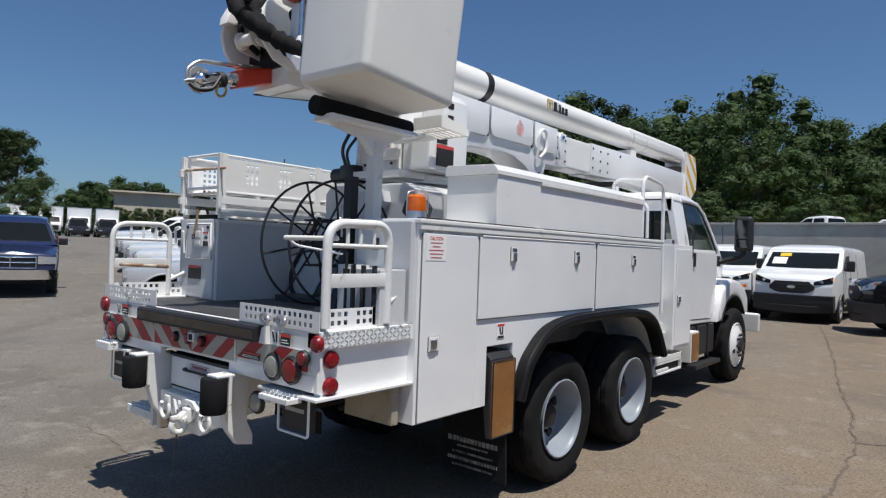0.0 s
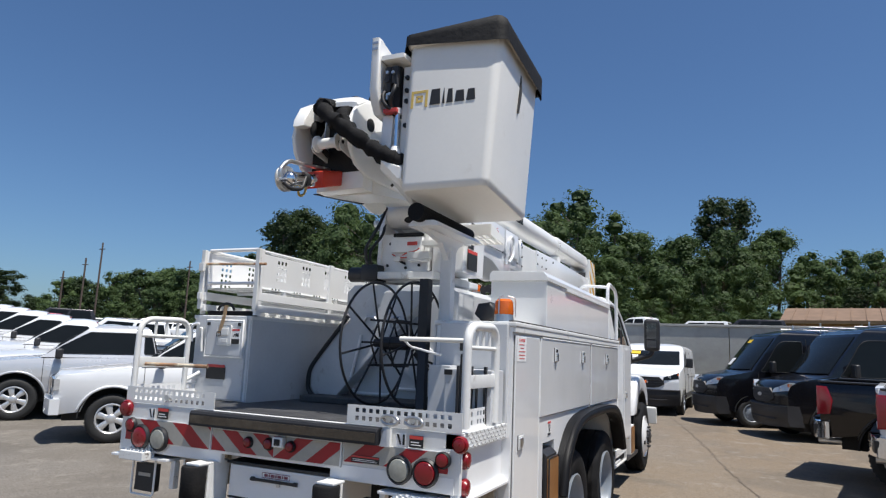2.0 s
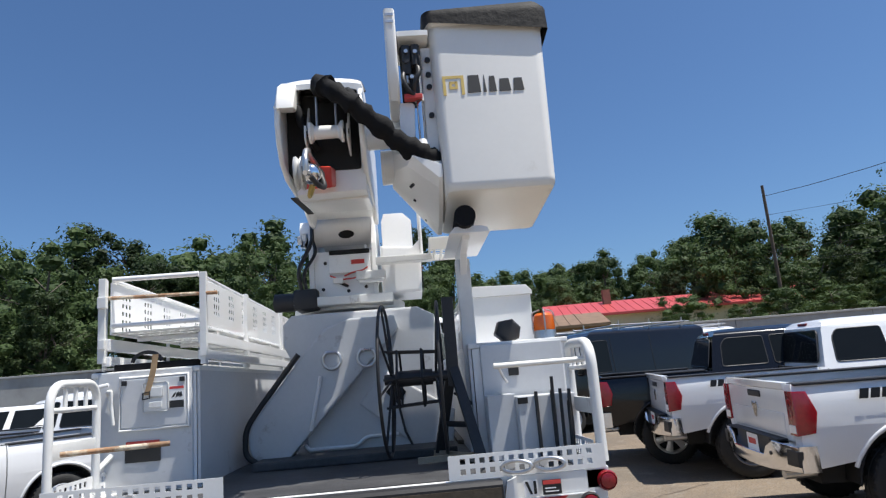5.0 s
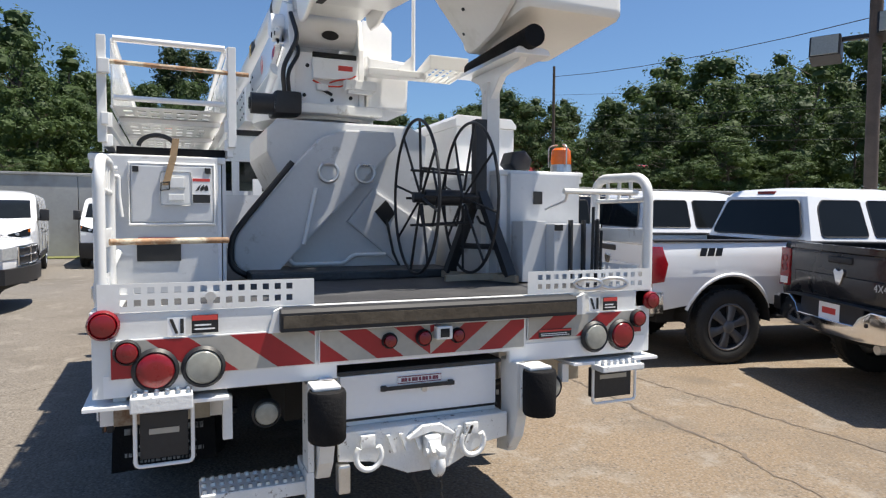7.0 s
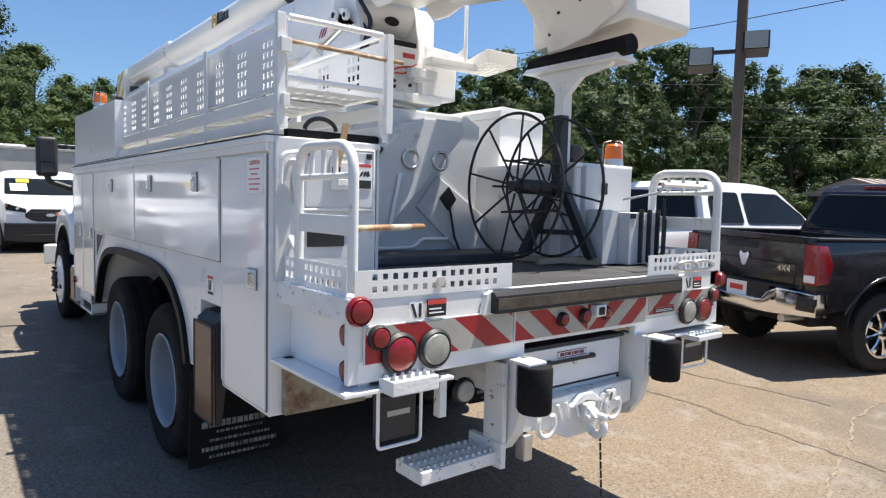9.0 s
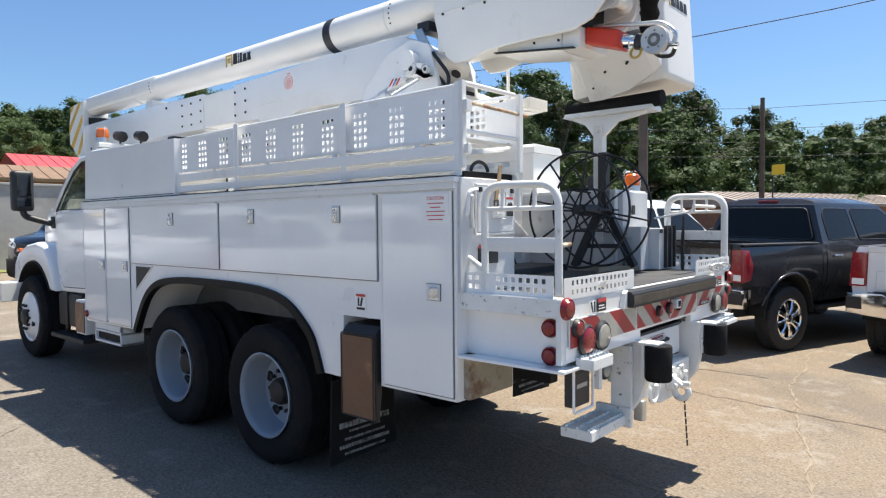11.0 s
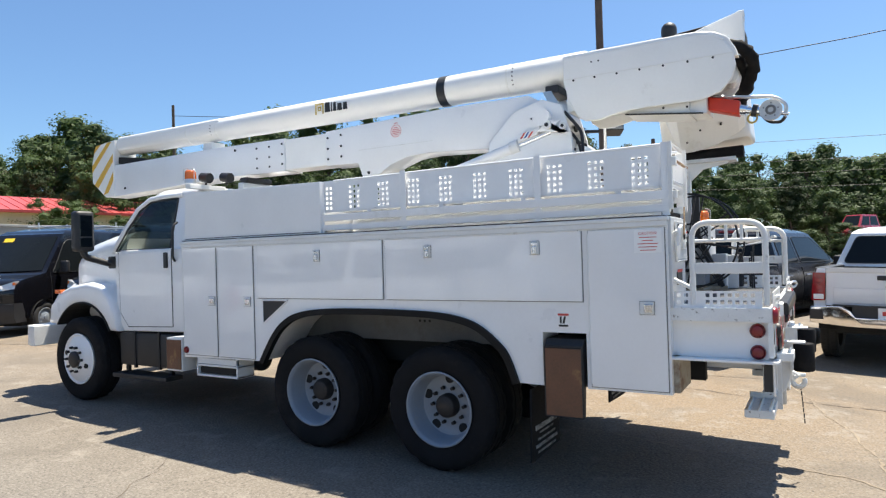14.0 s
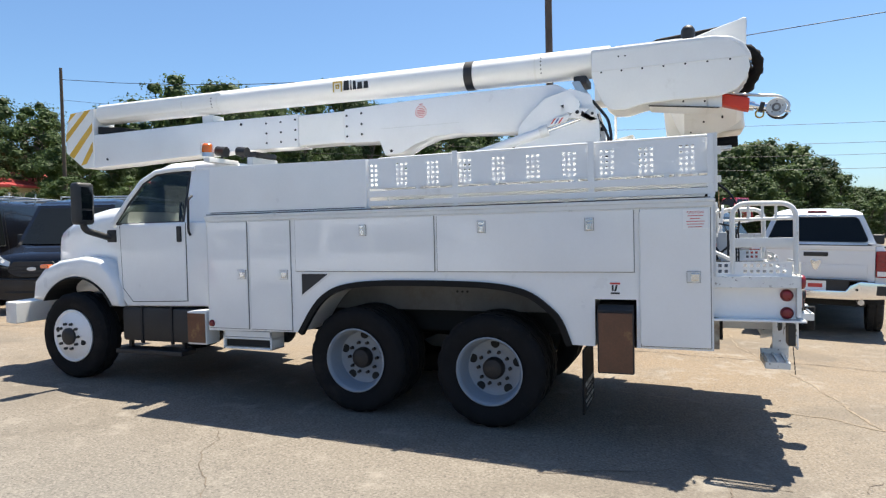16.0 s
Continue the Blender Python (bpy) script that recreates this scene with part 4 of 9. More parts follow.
    part("shackle_pin", bm, STEEL_BRIGHT, sh)
    shift(sh, -0.042, 0.06, -0.005)

# ---- turret ----
bm = B()
box(bm, -0.36, 0.30, 1.45, 2.4, 2.18, 2.24, 0.01)
lathe(bm, [(0.02, 0), (0.40, 0), (0.40, 0.06), (0.02, 0.06)], 32, Matrix.Translation((-0.03, 1.95, 2.16)) @ Matrix.Rotation(radians(-90), 4, "Y"))
part("turntable", bm, WHITE_WORN, truck)
bm = B()
for x in (-0.26, 0.17):
    prism(bm, [(1.52, 2.24), (2.40, 2.24), (2.30, 2.62), (2.05, 2.86), (1.80, 2.93), (1.62, 2.86), (1.54, 2.6)], "x", x, x + 0.035, 0.006)
part("turret_plate", bm, WHITE, truck, "white turret side plates")
bm = B()
box(bm, -0.225, 0.17, 1.55, 1.60, 2.24, 2.56, 0.004)
part("turret_face", bm, WHITE, truck)
bm = B()
cyl(bm, (-0.24, 1.70, 2.74), (0.19, 1.70, 2.74), 0.11, seg=24)
cyl(bm, (-0.34, 1.78, 2.76), (-0.26, 1.78, 2.76), 0.075, seg=20)
part("pivot_pin", bm, WHITE, truck, smooth=40)
for x, z in ((-0.17, 2.30), (0.0, 2.28), (0.12, 2.30), (-0.15, 2.48)):
    bm = B()
    cyl(bm, (x, 1.54, z), (x, 1.555, z), 0.012, seg=8)
    part("turret_bolt", bm, DARK_STEEL, truck)
bm = B()
cyl(bm, (-0.06, 1.535, 2.34), (0.0, 1.535, 2.31), 0.01, seg=8)
part("turret_pin", bm, DARK_STEEL, truck)
bm = B()
box(bm, -0.10, -0.03, 1.50, 1.545, 2.33, 2.37, 0.008)
part("valve_block", bm, WHITE_WORN, truck)
bm = B()
tube(bm, bend([(-0.12, 1.53, 2.39), (-0.05, 1.51, 2.355), (0.06, 1.51, 2.36), (0.09, 1.5, 2.40)], 0.03), 0.005, 6)
tube(bm, bend([(-0.02, 1.52, 2.38), (0.04, 1.50, 2.40), (0.11, 1.50, 2.41), (0.14, 1.5, 2.43)], 0.03), 0.005, 6)
part("red_wiring", bm, ORANGE_PLASTIC, truck)
bm = B()
box(bm, -0.36, -0.20, 1.44, 1.75, 2.165, 2.30, 0.02)
cyl(bm, (-0.49, 1.52, 2.225), (-0.36, 1.52, 2.225), 0.062, seg=20)
cyl(bm, (-0.50, 1.52, 2.225), (-0.44, 1.52, 2.225), 0.035, seg=16)
tube(bm, bend([(-0.30, 1.46, 2.28), (-0.32, 1.42, 2.42), (-0.22, 1.46, 2.62), (-0.24, 1.6, 2.8)], 0.06), 0.014, 8)
tube(bm, bend([(-0.27, 1.47, 2.28), (-0.29, 1.44, 2.40), (-0.20, 1.5, 2.55), (-0.25, 1.62, 2.70)], 0.06), 0.012, 8)
part("rotation_motor", bm, BLACK, truck, "black hydraulic motor and hoses on the turntable", smooth=50)
bm = B()
lathe(bm, [(0.002, 0.0), (0.036, 0.0), (0.036, 0.004), (0.002, 0.004)], 20, Matrix.Translation((0.0, 1.585, 2.685)) @ Matrix.Rotation(radians(-90), 4, "Z") @ Matrix.Diagonal((1, 1.5, 0.8, 1)))
part("oval_opening", bm, SHADOW_VOID, truck)
bm = B()
box(bm, -0.12, 0.155, 1.53, 1.546, 2.535, 2.565, 0.004)
part("turret_slot", bm, SHADOW_VOID, truck)
bm = B()
box(bm, -0.125, 0.16, 1.50, 1.55, 2.40, 2.525, 0.008)
vc = part("valve_cover", bm, WHITE, truck)
bm = B()
box(bm, 0.03, 0.12, 1.4965, 1.4995, 2.455, 2.485)
part("red_label", bm, RED_INK, vc)
bm = B()
prism(bm, [(0.23, 2.24), (0.50, 2.24), (0.51, 2.56), (0.23, 2.58)], "y", 1.55, 2.0, 0.02)
cb = part("control_box", bm, WHITE, truck, "white control cabinet on the turret")
bm = B()
box(bm, 0.511, 0.5135, 1.62, 1.74, 2.44, 2.55)
box(bm, 0.511, 0.5135, 1.62, 1.82, 2.27, 2.42)
part("warning_label", bm, INK, cb)
bm = B()
box(bm, 0.511, 0.5142, 1.62, 1.82, 2.405, 2.43)
part("label_header", bm, RED_INK, cb)
bm = B()
prism(bm, [(0.24, 2.58), (0.46, 2.58), (0.46, 2.80), (0.40, 2.86), (0.26, 2.86), (0.24, 2.8)], "y", 1.75, 2.05, 0.02)
part("motor_cover", bm, WHITE, cb, smooth=40)
# tool tray arm
bm = B()
box(bm, 0.20, 0.58, 1.42, 1.52, 2.435, 2.478, 0.005)
arm = part("tool_tray_arm", bm, WHITE_WORN, truck)
bm = B()
box(bm, 0.56, 0.82, 1.300, 1.312, 2.475, 2.560, 0.004)
box(bm, 0.56, 0.82, 1.598, 1.610, 2.455, 2.500, 0.004)
for x in (0.56, 0.812):
    prism(bm, [(1.312, 2.475), (1.598, 2.455), (1.598, 2.50), (1.312, 2.56)], "x", x, x + 0.008)
tray = part("tool_tray", bm, BOOT, arm, "cream slatted plastic tool tray")
for i in range(5):
    bm = B()
    x = 0.585 + i * 0.048
    prism(bm, [(1.312, 2.478), (1.598, 2.458), (1.598, 2.470), (1.312, 2.490)], "x", x, x + 0.018, 0.002)
    part("slat", bm, BOOT, tray)
bm = B()
for z in (2.475, 2.492):
    box(bm, 0.568, 0.812, 1.40, 1.414, z - 0.006, z - 0.001)
part("cross_rib", bm, BOOT, tray)
bm = B()
cyl(bm, (0.51, 1.47, 2.475), (0.51, 1.47, 3.05), 0.013, seg=8)
prism(bm, [(0.385, 2.475), (0.50, 2.475), (0.50, 2.585)], "y", 1.465, 1.475)
part("tray_post", bm, WHITE, arm)
bm = B()
box(bm, 0.06, 0.26, 1.44, 1.50, 2.335, 2.395, 0.008)
box(bm, 0.08, 0.24, 1.445, 1.495, 2.315, 2.335, 0.004)
part("valve_bracket", bm, WHITE_WORN, truck)
bm = B()
for z in (2.64, 2.735):
    box(bm, 0.458, 0.464, 1.80, 1.87, z, z + 0.045, 0.004)
part("cover_opening", bm, SHADOW_VOID, cb)

# ---- booms ----
BX = -0.04
BLUE_INK = material("blue_print", (0.03, 0.10, 0.35), 0.5, var=0.06)


def bz(y):
    return 3.190 + 0.004 * y


bm = B()
cyl(bm, (BX, 7.95, bz(7.95)), (BX, 1.45, bz(1.45)), 0.130, 0.146, 40)
ub = part("upper_boom", bm, FIBRE, truck, "white fibreglass upper boom tube", smooth=40)
for y, r in ((6.02, 0.139), (2.17, 0.147), (6.55, 0.138)):
    bm = B()
    cyl(bm, (BX, y, bz(y)), (BX, y - 0.018, bz(y)), r, seg=40)
    part("joint_band", bm, BOOT, ub, smooth=40)
for y, r in ((2.10, 0.149), (6.09, 0.141)):
    bm = B()
    for a in (-30, -15, 0, 15, 30, 150, 165, 180, 195, 210):
        dv = Vector((math.cos(radians(a)), 0, math.sin(radians(a))))
        q = Vector((BX, y, bz(y)))
        cyl(bm, q + dv * (r - 0.012), q + dv * r, 0.007, seg=6)
    tagged(part("collar_rivets", bm, DARK_STEEL, ub), kind="stuff")
bm = B()
cyl(bm, (BX, 2.90, bz(2.9)), (BX, 2.81, bz(2.8)), 0.1475, seg=40)
part("black_band", bm, BLACK, ub, smooth=40)
bm = B()
box(bm, BX - 0.13, BX + 0.13, 5.95, 7.95, bz(7) - 0.09, bz(7) + 0.11, 0.05, 3)
part("boom_sleeve", bm, FIBRE, ub, smooth=40)


def mark(parent, place, size, base):
    """The maker's mark as plain shapes: a gold square outline and a row of black bars."""
    bmg, bmk = B(), B()
    for (a0, a1, b0, b1) in ((0, 0.14, 0, 1), (0.86, 1, 0, 1), (0.14, 0.86, 0.86, 1), (0.3, 0.7, 0.3, 0.42), (0.3, 0.42, 0.42, 0.7), (0.58, 0.7, 0.42, 0.7), (0.3, 0.7, 0.58, 0.7)):
        prism(bmg, [base(p[0] * size, p[1] * size) for p in ((a0, b0), (a1, b0), (a1, b1), (a0, b1))], *place)
    x = 1.15
    for w, h in ((0.62, 1.0), (0.14, 1.0), (0.36, 0.9), (0.55, 0.72), (0.5, 0.72)):
        prism(bmk, [base(p[0] * size, p[1] * size) for p in ((x, 0.08), (x + w, 0.08), (x + w - 0.06, 0.08 + h * 0.9), (x + 0.06, 0.08 + h * 0.9))], *place)
        x += w + 0.12
    part("gold_mark", bmg, GOLD, parent)
    part("black_mark", bmk, INK, parent)


for s in (-1, 1):
    y0 = 4.42
    xs = BX + s * 0.137
    mark(ub, ("x", xs, xs + s * 0.006), 0.115, (lambda u, v: (y0 - u, bz(4.2) - 0.05 + v)) if s < 0 else (lambda u, v: (3.86 + u, bz(4.2) - 0.05 + v)))

# tip housing
TIP = [(1.61, 3.255), (1.10, 3.255), (0.55, 3.255), (0.42, 3.235), (0.32, 3.17), (0.265, 3.08), (0.25, 2.98), (0.28, 2.88), (0.36, 2.79), (0.50, 2.745), (0.93, 2.745), (1.14, 2.735), (1.30, 2.695), (1.43, 2.70), (1.50, 2.755), (1.57, 2.90), (1.61, 3.05)]
bm = B()
for x in (-0.215, 0.208):
    prism(bm, TIP, "x", x, x + 0.028, 0.012, 3)
tip = part("tip_housing", bm, FIBRE, truck, "rounded white fibreglass boom tip covers", smooth=40)
bm = B()
crown = [(1.61, 3.253), (1.10, 3.253), (0.55, 3.253), (0.42, 3.233), (0.33, 3.185)]
rows = []
for y, z in crown:
    rise = 0.055 if y > 0.4 else 0.035
    ring = [(0.0105 - 0.2245 * math.cos(math.pi * k / 12), y, z + rise * math.sin(math.pi * k / 12) ** 0.6) for k in range(13)]
    ring += [(0.0105 + 0.20 * math.cos(math.pi * k / 12), y, z - 0.03 + rise * math.sin(math.pi * k / 12) ** 0.6) for k in range(13)]
    rows.append([bm.verts.new(p) for p in ring])
for A, C in zip(rows, rows[1:]):
    for k in range(26):
        bm.faces.new((A[k], A[(k + 1) % 26], C[(k + 1) % 26], C[k]))
bm.faces.new(rows[0][::-1])
bm.faces.new(rows[-1])
bmesh.ops.recalc_face_normals(bm, faces=bm.faces)
part("tip_top", bm, FIBRE, tip, smooth=40)
bm = B()
box(bm, -0.20, 0.20, 0.95, 1.585, 2.80, 3.23)
part("tip_body", bm, FIBRE, tip)
bm = B()
prism(bm, [(0.50, 3.275), (0.40, 3.262), (0.30, 3.20), (0.245, 3.10), (0.236, 3.05), (0.30, 3.05), (0.42, 3.12), (0.50, 3.20)], "x", -0.205, -0.11, 0.012, 3)
part("corner_cap", bm, FIBRE, tip, smooth=40)
bm = B()
prism(bm, [(1.40, 3.275), (0.62, 3.275), (0.50, 3.262), (0.40, 3.225), (0.40, 3.245), (0.50, 3.300), (0.62, 3.322), (1.40, 3.322)], "x", -0.10, 0.17, 0.008, 2)
part("raised_cap", bm, FIBRE, tip, smooth=40)
bm = B()
cyl(bm, (0.232, 0.50, 3.10), (0.242, 0.50, 3.10), 0.045, seg=20)
part("side_opening", bm, SHADOW_VOID, tip)
bm = B()
tube(bm, bend([(0.16, 0.62, 3.28), (0.15, 0.60, 3.345), (0.21, 0.58, 3.345), (0.235, 0.57, 3.27)], 0.03), 0.009, 8)
part("lifting_eye", bm, BLACK, tip, smooth=50)
bm = B()
for i in range(7):
    cyl(bm, (-0.222, 1.36 - i * 0.06, 3.19), (-0.214, 1.36 - i * 0.06, 3.19), 0.007, seg=8) if i < 2 else None
    cyl(bm, (-0.224, 1.52 - i * 0.185, 3.058), (-0.214, 1.52 - i * 0.185, 3.058), 0.009, seg=8)
part("cover_screw", bm, DARK_STEEL, tip)
bm = B()
box(bm, -0.2195, -0.2145, 0.27, 1.60, 3.070, 3.076)
part("cover_seam", bm, BOOT, tip)
# black block stands for the shaded hollow of the tip
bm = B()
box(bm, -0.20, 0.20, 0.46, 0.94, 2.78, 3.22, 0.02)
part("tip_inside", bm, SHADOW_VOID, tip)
bm = B()
lathe(bm, [(0.012, -0.088), (0.056, -0.088), (0.056, -0.076), (0.036, -0.06), (0.034, 0.06), (0.056, 0.076), (0.056, 0.088), (0.012, 0.088)], 24, Matrix.Translation((0.04, 0.31, 2.935)))
drum = part("winch_drum", bm, BOOT, tip, "off-white winch drum on a horizontal pin", smooth=40)
bm = B()
cyl(bm, (-0.075, 0.31, 2.935), (0.155, 0.31, 2.935), 0.014, seg=12)
part("drum_pin", bm, DARK_STEEL, drum, smooth=40)
for x in (-0.072, 0.142):
    bm = B()
    prism(bm, [(0.28, 2.90), (0.30, 2.88), (0.52, 2.84), (0.52, 3.14), (0.46, 3.14), (0.36, 2.975), (0.29, 2.97)], "x", x, x + 0.010, 0.003)
    part("drum_bracket", bm, WHITE_WORN, drum)
bm = B()
for x in (-0.012, 0.088):
    cyl(bm, (x, 0.335, 2.95), (x, 0.36, 3.19), 0.0065, seg=8)
part("winch_rope", bm, GALV, drum, smooth=50)
# jib box: open-topped notch above, closed front face below
bm = B()
prism(bm, [(-0.150, 2.655), (0.218, 2.665), (0.226, 2.93), (0.150, 2.95), (0.150, 2.83), (0.125, 2.80), (-0.055, 2.795), (-0.080, 2.83), (-0.085, 2.95), (-0.128, 2.95)], "y", 0.475, 0.60, 0.010, 2)
prism(bm, [(1.10, 2.72), (0.602, 2.655), (0.602, 2.79), (1.10, 2.82)], "x", -0.150, 0.222, 0.008, 2)
jb = part("jib_socket", bm, FIBRE, tip, "white jib box under the boom tip", smooth=40)
bm = B()
prism(bm, [(1.10, 2.715), (0.50, 2.648), (0.50, 2.654), (1.10, 2.722)], "x", -0.188, -0.152)
part("side_gap", bm, SHADOW_VOID, jb)
bm = B()
for y, z in ((0.62, 2.72), (0.80, 2.735)):
    cyl(bm, (-0.152, y, z), (-0.160, y, z), 0.009, seg=8)
part("jib_bolt", bm, DARK_STEEL, jb)
bm = B()
def lumpy(bm, pts, r, seed):
    """A cloth-wrapped hose: rings of uneven radius along a line."""
    rr = random.Random(seed)
    pts = [Vector(p) for p in pts]
    line = []
    for p, q in zip(pts, pts[1:]):
        n = max(1, int((q - p).length / 0.022))
        line += [p.lerp(q, i / n) for i in range(n)]
    line.append(pts[-1])
    rings = []
    for i, p in enumerate(line):
        d = (line[min(i + 1, len(line) - 1)] - line[max(i - 1, 0)]).normalized()
        u = d.cross(Vector((0.2, 0.9, 0.3))).normalized()
        v = d.cross(u)
        k = r * (1 + 0.13 * math.sin(i * 1.9) + rr.uniform(-0.1, 0.1))
        rings.append([bm.verts.new(p + k * (1 + rr.uniform(-0.1, 0.1)) * (math.cos(t) * u + math.sin(t) * v)) for t in [j * math.tau / 12 for j in range(12)]])
    for A, C in zip(rings, rings[1:]):
        for j in range(12):
            bm.faces.new((A[j], A[(j + 1) % 12], C[(j + 1) % 12], C[j]))
    bm.faces.new(rings[0][::-1])
    bm.faces.new(rings[-1])
    bmesh.ops.recalc_face_normals(bm, faces=bm.faces)


lumpy(bm, bend([(0.03, 0.52, 3.215), (0.01, 0.24, 3.185), (0.12, 0.14, 3.07), (0.27, 0.20, 2.95), (0.42, 0.29, 2.84), (0.55, 0.32, 2.775), (0.64, 0.38, 2.75)], 0.10, 6), 0.050, 1)
lumpy(bm, bend([(0.14, 0.50, 3.19), (0.15, 0.26, 3.12), (0.24, 0.22, 2.99), (0.38, 0.27, 2.86), (0.54, 0.34, 2.73)], 0.10, 6), 0.040, 2)
tube(bm, bend([(-0.12, 0.5, 3.12), (-0.11, 0.33, 3.10), (-0.09, 0.33, 2.98), (-0.02, 0.42, 2.88)], 0.08, 6), 0.020, 10)
part("hose_sleeve", bm, RUBBER, tip, "black cloth-wrapped hoses", smooth=60)
bm = B()
bmesh.ops.create_uvsphere(bm, u_segments=16, v_segments=10, radius=0.062, matrix=Matrix.Translation((-0.06, 0.755, 3.38)))
cyl(bm, (-0.06, 0.755, 3.28), (-0.06, 0.755, 3.38), 0.062, seg=18)
part("cap_plug", bm, BLACK, tip, smooth=50)
# hook block on the tip: red body, bright sheave and hook
bm = B()
prism(bm, [(0.474, 2.792), (0.474, 2.690), (0.255, 2.620), (0.245, 2.725), (0.26, 2.735)], "x", -0.085, 0.060, 0.014, 3)
tool = part("hook_block", bm, ORANGE_PLASTIC, truck, "red block with a bright steel sheave and hook", smooth=40)
bm = B()
cyl(bm, (-0.01, 0.25, 2.672), (-0.01, 0.205, 2.662), 0.045, 0.040, 18)
cyl(bm, (-0.01, 0.205, 2.662), (-0.01, 0.165, 2.652), 0.028, seg=14)
cyl(bm, (-0.01, 0.13, 2.648), (-0.01, 0.02, 2.62), 0.040, 0.050, 16)
bmesh.ops.create_uvsphere(bm, u_segments=14, v_segments=8, radius=0.050, matrix=Matrix.Translation((-0.01, 0.015, 2.618)))
cyl(bm, (-0.01, -0.02, 2.61), (-0.02, -0.085, 2.592), 0.018, 0.012, 10)
part("steel_stem", bm, CHROME, tool, smooth=50)
bm = B()
lathe(bm, [(0.006, -0.016), (0.060, -0.016), (0.078, -0.020), (0.080, -0.012), (0.066, 0.0), (0.080, 0.012), (0.078, 0.020), (0.060, 0.016), (0.006, 0.016)], 28, Matrix.Translation((-0.062, 0.035, 2.630)))
sh = part("sheave", bm, ZINC, tool, "worn grey sheave", smooth=40)
bm = B()
lathe(bm, [(0.020, -0.024), (0.034, -0.024), (0.038, -0.018), (0.038, 0.018), (0.034, 0.024), (0.020, 0.024)], 20, Matrix.Translation((-0.062, 0.035, 2.630)), True)
part("sheave_hub", bm, SEAL_GREY, sh, smooth=40)
for k in range(5):
    bm = B()
    a = k * math.tau / 5 + 0.4
    p = Vector((-0.062, 0.035 + 0.052 * math.cos(a), 2.630 + 0.052 * math.sin(a)))
    cyl(bm, p - Vector((0.018, 0, 0)), p + Vector((0.018, 0, 0)), 0.006, seg=10)
    part("sheave_rivet", bm, SEAL_GREY, sh)
bm = B()
tube(bm, bend([(-0.03, 0.44, 2.795), (-0.03, 0.16, 2.752), (-0.025, 0.0, 2.735), (-0.02, -0.075, 2.66), (-0.02, -0.06, 2.60)], 0.07), 0.014, 10)
part("hook_bail", bm, GALV, tool, smooth=50)
bm = B()
cyl(bm, (-0.01, 0.165, 2.655), (-0.01, 0.13, 2.645), 0.048, seg=16)
tube(bm, bend([(0.02, 0.13, 2.66), (0.05, 0.06, 2.56), (0.03, -0.03, 2.545), (0.0, -0.06, 2.58)], 0.04), 0.013, 8)
part("black_collar", bm, BLACK, tool, smooth=50)
bm = B()
tube(bm, [(-0.03 + 0.012 * math.sin(a), 0.165 + 0.033 * math.cos(a), 2.588 + 0.035 * math.sin(a)) for a in np.linspace(0, math.tau, 18)[:-1]], 0.008, 8, True)
part("safety_ring", bm, GOLD, tool, smooth=50)
# lower boom
bm = B()
prism(bm, [(1.72, 2.66), (2.10, 2.56), (3.0, 2.60), (3.25, 2.585), (3.45, 2.52), (3.60, 2.44), (3.80, 2.43), (3.86, 2.58), (4.28, 2.59), (4.28, 2.958), (2.8, 3.005), (1.95, 3.0), (1.72, 2.86)], "x", BX - 0.15, BX + 0.15, 0.012)
lb = part("lower_boom", bm, WHITE, truck, "white steel lower boom", smooth=30)
bm = B()
box(bm, BX - 0.135, BX + 0.135, 4.28, 4.88, 2.60, 2.945, 0.02)
part("boom_insert", bm, FIBRE, lb)
bm = B()
prism(bm, [(4.88, 2.59), (5.8, 2.60), (8.0, 2.52), (8.0, 2.945), (6.1, 2.965), (4.88, 2.957)], "x", BX - 0.15, BX + 0.15, 0.012)
part("boom_extension", bm, WHITE, lb, smooth=30)
bm = B()
box(bm, BX - 0.10, BX + 0.10, 6.10, 6.26, 2.96, 3.06, 0.01)
part("boom_stop", bm, FIBRE, lb)
# pressed side covers on the kerb side, with a gap between them
for y0, y1, z0 in ((1.98, 2.79, 2.70), (2.82, 3.55, 2.715), (3.58, 4.03, 2.70)):
    bm = B()
    prism(bm, [(y0, 2.995 - 0.017 * (y0 - 2.8)), (y1, 2.995 - 0.017 * (y1 - 2.8)), (y1, z0 + 0.05), (y1 - 0.02, z0 + 0.015), (y1 - 0.05, z0), (y0 + 0.07, z0), (y0 + 0.02, z0 + 0.025), (y0, z0 + 0.08)], "x", BX + 0.15, BX + 0.178, 0.008, 2)
    part("side_cover", bm, WHITE, lb, smooth=40)
bm = B()
for y in (2.805, 3.565):
    box(bm, BX + 0.151, BX + 0.157, y - 0.012, y + 0.012, 2.71, 2.97)
part("cover_gap", bm, DARK_STEEL, lb)
# fold line of the plate on the driver's side
bm = B()
tube(bm, [(BX - 0.15, 2.95, 2.712), (BX - 0.15, 3.84, 2.712)], 0.004, 6)
part("plate_fold", bm, WHITE_WORN, lb)
for s in (-1, 1):
    for k, (y0, y1) in enumerate(((4.07, 4.25), (4.91, 5.30))):
        bm = B()
        nz = (2.66, 2.77, 2.885)
        for y in ((y0, (y0 + y1) / 2, y1) if k else (y0, y1)):
            for z in nz:
                cyl(bm, (BX + s * 0.148, y, z + (0.012 if y == y0 else 0)), (BX + s * 0.158, y, z + (0.012 if y == y0 else 0)), 0.012, seg=8)
        tagged(part("boom_bolts", bm, DARK_STEEL, lb), kind="stuff")
    for y, z in ((3.72, 2.47), (7.75, 2.62), (5.65, 2.90)):
        bm = B()
